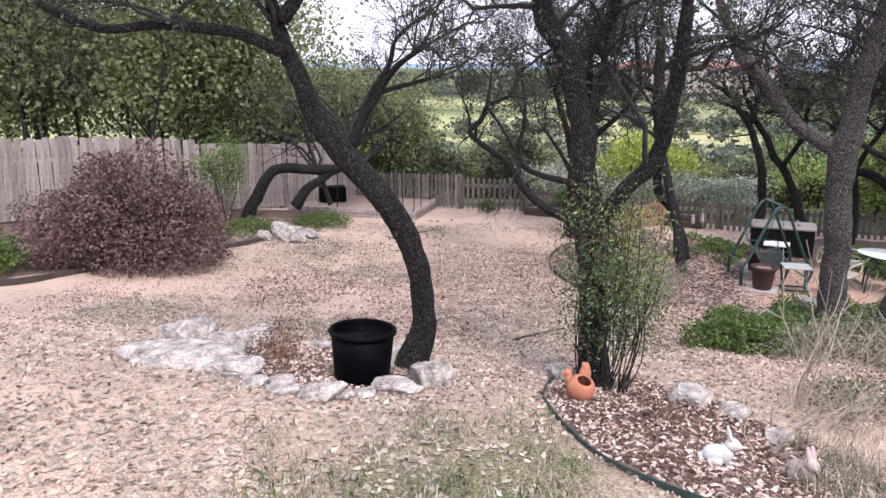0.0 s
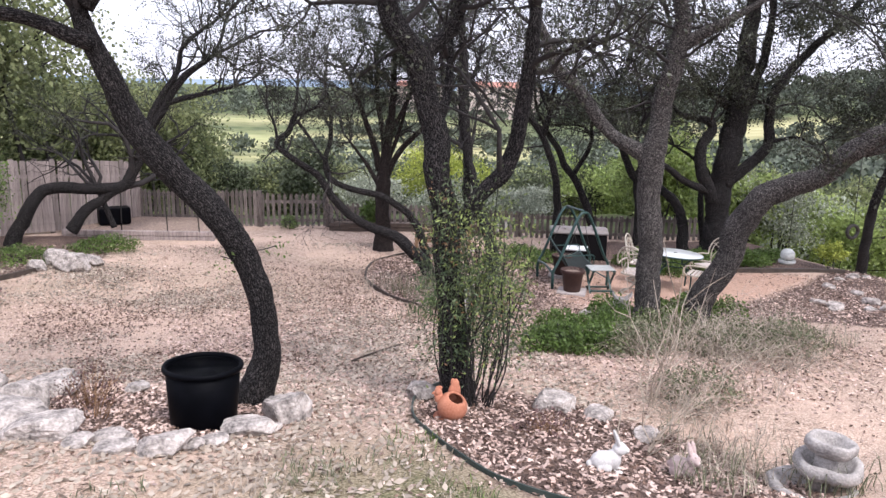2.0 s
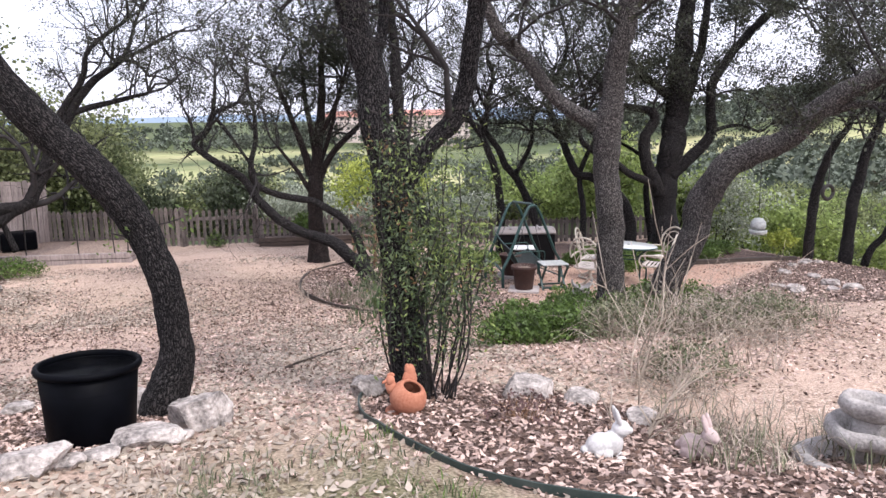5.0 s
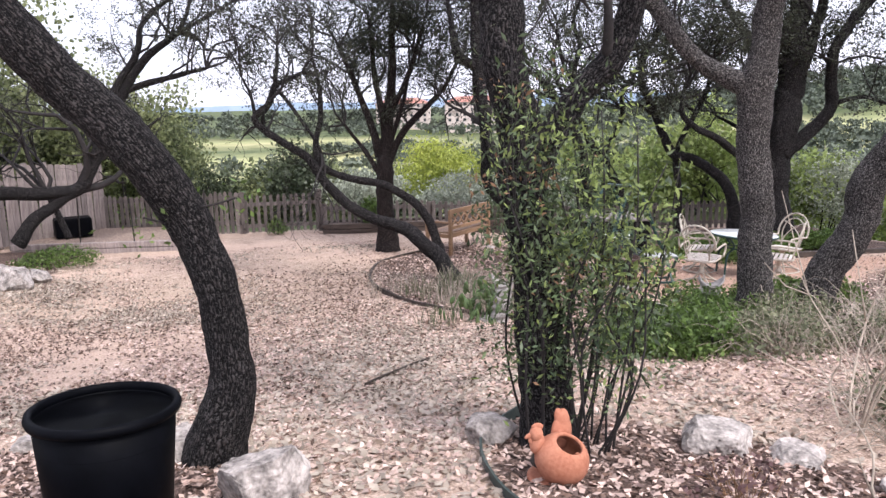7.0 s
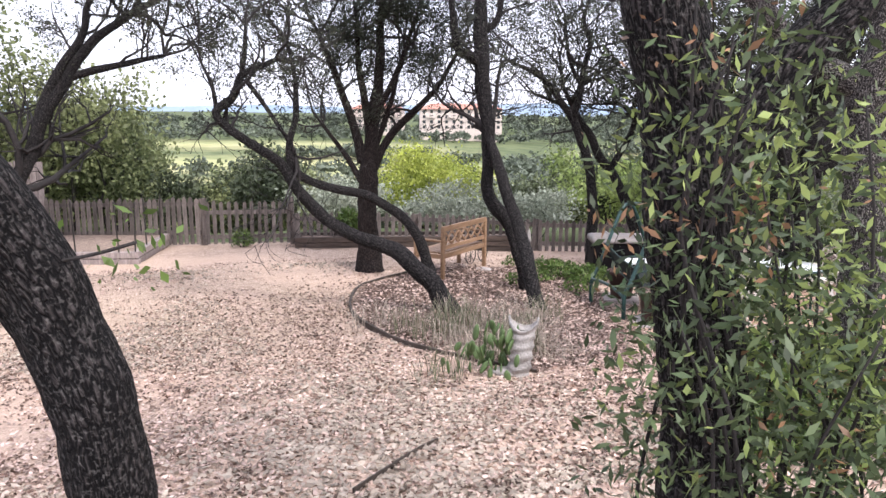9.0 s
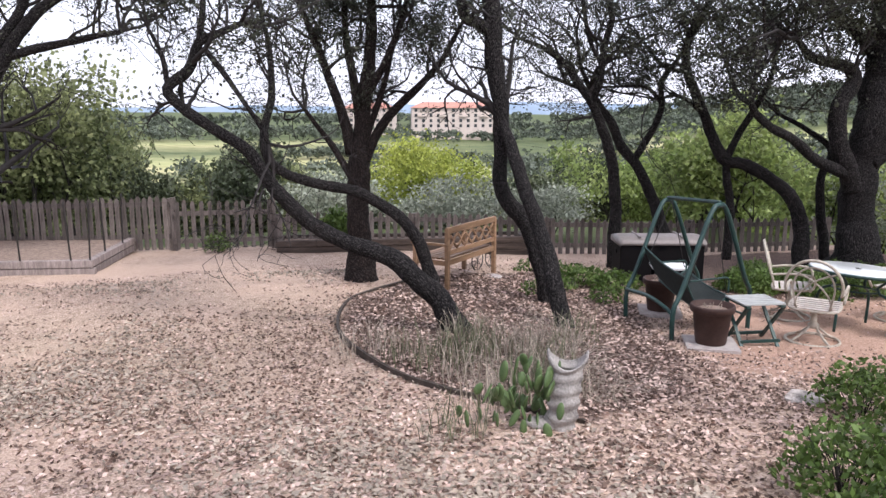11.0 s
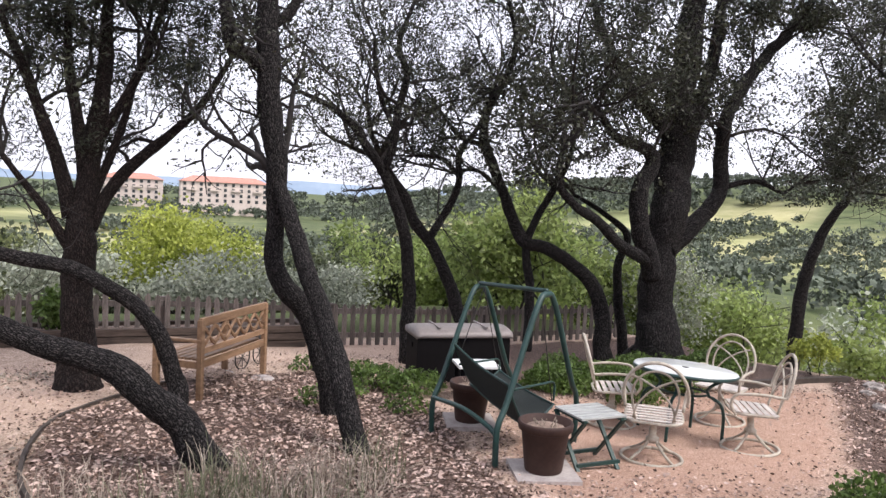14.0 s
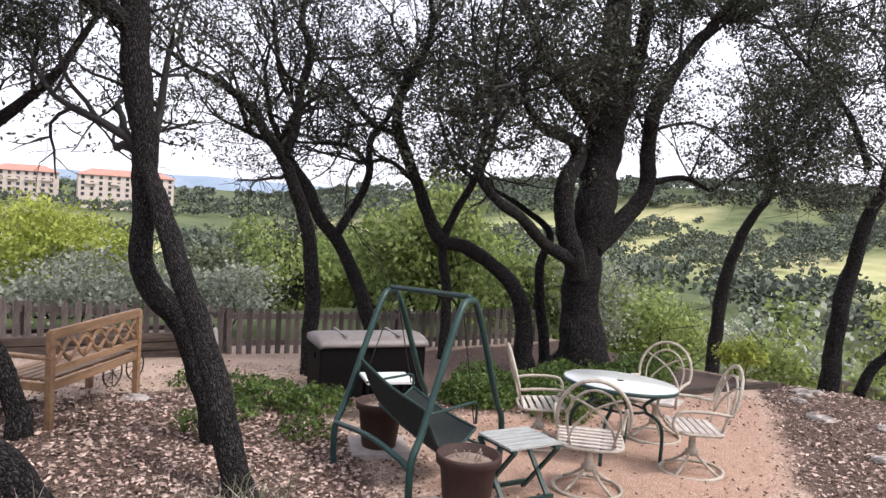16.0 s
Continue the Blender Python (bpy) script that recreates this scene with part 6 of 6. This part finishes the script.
def tuft(name, label, x, y, r, h, blades, material, seed, lean=0.5, group="dry grass tufts"):
    """Thin arching blades as one clump."""
    rng = np.random.default_rng(seed)
    ob = thing(name, label, "grass", pose(x, y, base_z(x, y)), group, "stuff")
    v = []
    for _ in range(blades):
        a, b = rng.uniform(0, 6.28), rng.uniform(0, 6.28)
        p = np.array((math.cos(b), math.sin(b), 0)) * r * 0.5 * math.sqrt(rng.random())
        d = np.array((math.cos(a), math.sin(a), 0))
        s = np.array((-d[1], d[0], 0)) * 0.004
        L = h * rng.uniform(0.5, 1.0)
        q1 = p + d * lean * L * 0.3 + np.array((0, 0, L * 0.6))
        q2 = p + d * lean * L * rng.uniform(0.6, 1.1) + np.array((0, 0, L * rng.uniform(0.75, 1.0)))
        v += [p - s, p + s, q1 + s * 0.8, q1 - s * 0.8, q1 - s * 0.8, q1 + s * 0.8, q2 + s * 0.3, q2 - s * 0.3]
    quad_mesh("blades", np.array(v), material, ob)
    return ob


DRY_LABEL = "pale dry grass and dead stems in a loose tuft"

# tall nandina round the oak's foot
nr = np.random.default_rng(77)
nandina = thing("nandina", "tall nandina clump with green and reddish leaves and bare canes", "shrub", pose(1.36, 6.5, base_z(1.36, 6.5)))
cv, red, pale = [], [], []
for i in range(34):
    a, e = nr.uniform(0, 6.28), nr.uniform(0.05, 1.0)
    foot = np.array((math.cos(a) * 0.27 * e, math.sin(a) * 0.27 * e, -0.05))
    hgt = nr.uniform(1.0, 2.05)
    tip = np.array((math.cos(a) * 0.56 * e + 0.04, math.sin(a) * 0.5 * e, hgt))
    pts = spline([(*foot, 0.007), (*(foot * 0.6 + tip * 0.4 + nr.normal(size=3) * 0.06), 0.006), (*(foot * 0.25 + tip * 0.75 + nr.normal(size=3) * 0.07), 0.005), (*tip, 0.003)], 0.12)
    v, f, uv = tube_data(pts, 6)
    add_mesh("cane", v, f, TWIG, nandina, uv=uv)
    for q in pts:
        if q[2] > 0.34:
            k = nr.poisson(40 * min(1.0, (q[2] - 0.2) / 0.7))
            spots = np.array(q[:3]) + nr.normal(size=(k, 3)) * np.array((0.15, 0.15, 0.07))
            spots = spots[(np.hypot(spots[:, 0] - 0.06, spots[:, 1]) < 0.56) & (spots[:, 0] > -0.46)]
            (red if nr.random() < 0.05 else pale if nr.random() < 0.12 + 0.45 * (tip[0] > 0.15) * (q[2] > 0.9) else cv).append(spots)
quad_mesh("foliage", leaves_data(np.concatenate(cv), 0.042, nr, narrow=0.32), NANDINA_LEAF, nandina)
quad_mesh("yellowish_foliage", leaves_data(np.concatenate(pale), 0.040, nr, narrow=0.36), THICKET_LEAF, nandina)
quad_mesh("reddish_foliage", leaves_data(np.concatenate(red), 0.036, nr, narrow=0.35), RED_LEAF, nandina)

for i in range(15):
    t = i / 14
    x, y = 3.55 + 3.1 * t + nr.normal() * 0.12, 9.0 + 1.7 * t + nr.normal() * 0.22 + (0.35 if i % 2 else -0.2)
    if i < 9:
        tuft("dry_grass", DRY_LABEL, 4.0 + 0.24 * i, 7.2 + 0.15 * i + nr.normal() * 0.3, 0.6, 0.4, 40, STRAW, 780 + i, 0.9)
        shrub("weed_clump", "straggling grey-green weeds among dead stems", 3.8 + 0.24 * i, 7.9 + 0.17 * i + nr.normal() * 0.3, 0.42, 0.36, 0.42, 40, 420, GRASS, 0.045, 760 + i, STRAW, 0.004)
    s = shrub("low_hedge", "low glossy green hedge plant at the end of the lawn", x, y, 0.4, 0.36, 0.38, 26, 1100, GREEN_LEAF, 0.05, 80 + i)
    tagged(s, group="low hedge plants")
for i in range(12):
    t = i / 11
    x, y = 5.9 + 3.6 * t + nr.normal() * 0.1, 16.1 - 0.9 * t + nr.normal() * 0.25 + 0.1
    if 6.35 < x < 8.0:
        continue
    s = shrub("ground_cover", "bright green leafy ground cover round the storage box", x, y, 0.42, 0.36, 0.3, 20, 1100, GREEN_LEAF, 0.055, 100 + i)
    tagged(s, group="ground cover plants")
for i in range(18):
    s = shrub("ground_cover", "bright green leafy ground cover under the oaks", 8.2 + 0.2 * i + nr.normal() * 0.15, 15.5 - 0.02 * i + nr.normal() * 0.4, 0.42, 0.36, 0.34, 20, 1100, GREEN_LEAF, 0.055, 120 + i)
    tagged(s, group="ground cover plants")
for i, (x, y) in enumerate(((5.6, 17.5), (5.95, 17.2), (5.3, 16.0), (4.9, 15.8), (5.6, 15.2))):
    shrub("weed_clump", "sparse green weeds in the mulch", x, y, 0.3, 0.25, 0.22, 14, 260, GREEN_LEAF, 0.05, 130 + i)


tr = np.random.default_rng(21)
for i in range(20):
    x, y = 3.0 + tr.normal() * 0.55, 12.6 + tr.normal() * 0.75
    tuft("dry_grass", DRY_LABEL, x, y, 0.6, 0.4, 60, STRAW if i % 2 else GRASS, 200 + i)
for i in range(14):
    x, y = 2.5 + tr.random() * 1.2, 4.3 + tr.random() * 1.3
    tuft("dry_grass", DRY_LABEL, x, y, 0.5, 0.2, 40, STRAW if i % 2 else GRASS, 240 + i, 0.8)
for i in range(8):
    x, y = 4.6 + tr.random() * 2.0, 7.4 + tr.random() * 1.5
    tuft("dry_grass", DRY_LABEL, x, y, 0.7, 0.34, 50, STRAW if i % 2 else GRASS, 290 + i, 0.7)
for i in range(42):
    x, y = 0.0 + tr.normal() * 0.75, 3.9 + tr.normal() * 0.75
    if x > 0.75:
        x = 0.6 - tr.random()
    tuft("lawn_tuft", "short dull green tuft of lawn grass", x, y, 0.45, 0.08, 60, GREEN_LEAF if i % 6 == 0 else GRASS if i % 2 else STRAW, 330 + i, 0.8, "lawn tufts")


def bare_twigs(name, label, x, y, h, n, material, seed, spread_r=0.5, r=0.006):
    rng = np.random.default_rng(seed)
    ob = thing(name, label, "shrub", pose(x, y, base_z(x, y)))
    for _ in range(n):
        a = rng.uniform(0, 6.28)
        d = np.array((math.cos(a) * spread_r, math.sin(a) * spread_r, 1.0)) * h * rng.uniform(0.6, 1.0)
        p = [np.array((0.03 * math.cos(a), 0.03 * math.sin(a), -0.05))]
        for i in range(4):
            p.append(p[0] + d * (i + 1) / 4 + rng.normal(size=3) * 0.035 * h)
        v, f, uv = tube_data(spline([(*q, r * (1 - 0.2 * i)) for i, q in enumerate(p)], 0.06), 5)
        br = add_mesh("branch", v, f, material, ob, uv=uv)
        for _ in range(3):
            s = p[rng.integers(1, 4)]
            e = s + (d / np.linalg.norm(d) + rng.normal(size=3) * 0.6) * h * 0.28
            v, f, uv = tube_data([(*s, r * 0.6), (*((s + e) / 2 + rng.normal(size=3) * 0.02), r * 0.45), (*e, r * 0.25)], 4)
            add_mesh("twig", v, f, material, br, uv=uv)
    return ob


bare_twigs("bare_bush", "bare brown-stemmed bush beside the white rabbit", 2.35, 5.2, 0.62, 7, STRAW, 501, 0.75, 0.008)
bare_twigs("bare_bush", "tall arching bare pale stems of a leafless bush", 3.05, 6.25, 1.5, 7, STRAW, 507, 0.4, 0.008)


def tangle(label, x, y, r, h, n, material, seed, thick=0.0028):
    """Arching, crossing dead stems as one loose heap."""
    rng = np.random.default_rng(seed)
    ob = thing("dead_bush", label, "dead bush", pose(x, y, base_z(x, y)), "heaps of dead stems", "stuff")
    tv, tf = [], []
    for _ in range(n):
        b, a = rng.uniform(0, 6.28), rng.uniform(0, 6.28)
        q = np.array((math.cos(b), math.sin(b), 0)) * r * 0.7 * math.sqrt(rng.random())
        d = np.array((math.cos(a) * 0.8, math.sin(a) * 0.8, rng.uniform(0.6, 1.4)))
        L, pts = h * rng.uniform(0.8, 1.9), []
        for i in range(8):
            pts.append((*q, thick * (1.25 - 0.1 * i)))
            d = d + rng.normal(size=3) * 0.22 + np.array((0, 0, -0.24))
            q = q + d / np.linalg.norm(d) * L / 7
            q[2] = max(q[2], 0.01)
        a1, b1, _ = tube_data(pts, 4, base=len(tv), cap=False)
        tv.extend(a1), tf.extend(b1)
    add_mesh("stem_mass", tv, tf, material, ob)
    return ob


for i, (x, y, r, h) in enumerate(((3.9, 7.9, 0.5, 0.4), (4.4, 7.4, 0.6, 0.5), (4.9, 7.0, 0.6, 0.5), (5.4, 7.2, 0.6, 0.55), (5.0, 7.9, 0.6, 0.6), (5.7, 7.8, 0.6, 0.6), (4.5, 8.5, 0.5, 0.5), (6.1, 8.4, 0.5, 0.5), (3.3, 6.0, 0.5, 0.45), (3.6, 6.5, 0.5, 0.45))):
    tangle("tangle of pale dead stems among the weeds", x, y, r, h, 90, STRAW, 520 + i)
for i, (x, y) in enumerate(((2.62, 4.95), (2.85, 4.6), (3.0, 5.2))):
    tangle("low heap of pale dead stems beside the stone rabbit", x, y, 0.32, 0.26, 60, STRAW, 540 + i, 0.002)
for i, (x, y) in enumerate(((4.2, 7.9), (4.7, 7.5), (5.2, 7.5), (5.6, 7.4), (5.3, 8.2), (6.0, 8.0), (4.1, 8.4), (3.6, 6.3))):
    shrub("weed_clump", "straggling grey-green weeds among dead stems", x, y, 0.45, 0.4, 0.36, 30, 900, GRASS, 0.035, 550 + i, STRAW, 0.003)
for i, (x, y) in enumerate(((3.1, 8.75), (3.45, 8.4), (3.8, 8.7), (4.2, 8.95), (3.4, 8.95), (4.65, 8.9))):
    tagged(shrub("low_hedge", "low glossy green hedge plant at the end of the lawn", x, y, 0.36, 0.32, 0.34, 26, 1000, GREEN_LEAF, 0.048, 570 + i), group="low hedge plants")
for i, (x, y) in enumerate(((3.0, 13.3), (3.5, 12.6), (2.9, 12.2), (3.9, 13.3), (3.5, 11.8))):
    tangle("low heap of dry grey stems in the shady bed", x, y, 0.5, 0.35, 80, STRAW, 580 + i, 0.0022)
bare_twigs("red_twig_bush", "small leafless bush with dark red stems in the tub bed", -1.62, 6.45, 0.45, 9, RED_LEAF, 504, 0.55, 0.005)
bare_twigs("dead_bush", "dry grey stems at the foot of the leaning oak", 3.3, 13.4, 0.55, 14, STRAW, 505, 0.6, 0.004)
shrub("reddish_plant", "low reddish twiggy plant in the mulch", 1.7, 5.5, 0.3, 0.25, 0.2, 40, 260, SHRUB_LEAF, 0.03, 510, RED_LEAF, 0.003)
shrub("reddish_plant", "low reddish twiggy plant behind the tub", -1.75, 7.0, 0.3, 0.3, 0.38, 50, 500, SHRUB_LEAF, 0.03, 511, RED_LEAF, 0.003)

# leafy shoots on the curved oak
for i, (x, y, z) in enumerate(((-0.66, 7.08, -0.1), (-0.2, 7.05, -0.02))):
    rs = np.random.default_rng(600 + i)
    sh = thing("oak_sprout", "leafy green sprout growing from the oak trunk", "sprout", pose(x, y, z))
    rod("stem", [(0.26 if i == 0 else -0.3, 0.04, -0.03), (0.1 if i == 0 else -0.12, 0, 0.0), (0, 0, 0.03)], 0.005, TWIG, sh, sides=5)
    quad_mesh("foliage", leaves_data(rs.normal(size=(34, 3)) * np.array((0.08, 0.06, 0.06)), 0.038, rs, narrow=0.5), GREEN_LEAF, sh)

# hanging feeder and ring ornament under the low limb
fd = thing("bird_feeder", "small grey glass bird feeder hanging on a thin line", "bird feeder", pose(6.22, 8.36, -0.72))
turned("dish", [(0.07, 0), (0.10, 0.015), (0.105, 0.05), (0.098, 0.055), (0.09, 0.03), (0.02, 0.02)], SLAT_WOOD, fd, n=24)
turned("globe", [(0.07, 0.055), (0.088, 0.10), (0.085, 0.15), (0.05, 0.19), (0.01, 0.2)], SLAT_WOOD, fd, n=24)
rod("line", [(0, 0, 0.03), (0, 0, 0.95)], 0.004, IRON, fd)
rg = thing("ring_ornament", "dark ring ornament hanging on a thin line", "ornament", pose(6.44, 7.61, -0.17))
rod("ring", [(x, 0, z) for x, z, _ in ring_points(0.075, 0, 24)], 0.02, IRON, rg)
rod("line", [(0, 0, 0.07), (0, 0, 0.95)], 0.004, IRON, rg)


# ---- leaf litter ----
def patio_edge(x, y, rng):
    return rng.random() < 0.5 * clamp(math.hypot((x - 8) / 3.0, (y - 13.2) / 1.5) - 0.45) + 0.03


def litter(name, label, n, x0, x1, y0, y1, size, material, seed, test, lift=0.006):
    rng = np.random.default_rng(seed)
    pts = []
    while len(pts) < n:
        x, y = rng.uniform(x0, x1), rng.uniform(y0, y1)
        if test(x, y, rng):
            pts.append((x, y, ground_z(x, y) + lift + 0.012 * rng.random()))
    ob = quad_mesh(name, leaves_data(pts, size, rng, flat=0.72, narrow=0.5), material)
    return tagged(ob, label, "leaf litter", kind="stuff")


def on_lawn(x, y, rng):
    d = 0.5 + 0.9 * noise.noise(Vector((x * 0.5, y * 0.5, 2))) + 0.5 * noise.noise(Vector((x * 2, y * 2, 5)))
    far = clamp(1.3 - (y - 4) / 24) * clamp((y - 3.4) / 2.6, 0.22, 1)
    return rng.random() < clamp(d, 0.12, 1) * far and not inside(x, y, BED_RIGHT) and not inside(x, y, PATIO)


def in_beds(x, y, rng):
    return any(inside(x, y, b) for b in (BED_HEN, BED_TUB, BED_RIGHT)) or (rng.random() < 0.4 and inside(x, y, SLOPE_RIGHT))


litter("leaf_litter", "pale fallen oak leaves over the dry lawn", 29000, -6, 8, 2.2, 19, 0.040, DEAD_LEAF, 701, on_lawn)
litter("leaf_litter", "brown fallen oak leaves over the dry lawn", 22000, -6, 8, 2.2, 19, 0.038, BROWN_LEAF, 702, on_lawn)
litter("leaf_litter", "pale fallen leaves on the mulch beds", 19000, -3, 13, 3.4, 17.4, 0.05, DEAD_LEAF, 703, in_beds)
litter("mulch_chips", "dark bark chips on the mulch beds", 17000, -3, 13, 3.4, 17.4, 0.045, BROWN_LEAF, 704, in_beds)


litter("leaf_litter", "brown oak leaves thick on the lawn beside the shady bed", 15000, -3.5, 5, 8.5, 16.5, 0.042, BROWN_LEAF, 707, on_lawn)
litter("leaf_litter", "scattered fallen leaves and grit over the patio", 5000, 4.6, 11.6, 10.9, 15.2, 0.035, BROWN_LEAF, 706, patio_edge)
litter("grass_thatch", "straw-brown patches of dead turf across the lawn", 20000, -5, 3, 8.5, 18.5, 0.055, STRAW, 708, lambda x, y, rng: on_lawn(x, y, rng) and rng.random() < 0.3 + 1.1 * noise.noise(Vector((x * 0.45, y * 0.45, 4))))
litter("grass_thatch", "short straw-coloured thatch of the dry lawn", 16000, -5, 3, 2.2, 10, 0.06, STRAW, 705, lambda x, y, rng: rng.random() < 0.35 + 0.6 * noise.noise(Vector((x * 0.8, y * 0.8, 11))) and not inside(x, y, BED_HEN) and not inside(x, y, BED_TUB))
litter("leaf_litter", "pale pinkish oak leaves thick between the beds", 13000, -1.5, 6.5, 6.0, 12.5, 0.046, DEAD_LEAF, 709, lambda x, y, rng: not inside(x, y, BED_HEN) and not inside(x, y, BED_TUB) and rng.random() < 0.45 + 0.8 * noise.noise(Vector((x * 0.6, y * 0.6, 21))))
litter("leaf_litter", "pale fallen leaves blown over the patio grit", 3500, 4.6, 11.6, 10.9, 15.2, 0.04, DEAD_LEAF, 710, patio_edge)
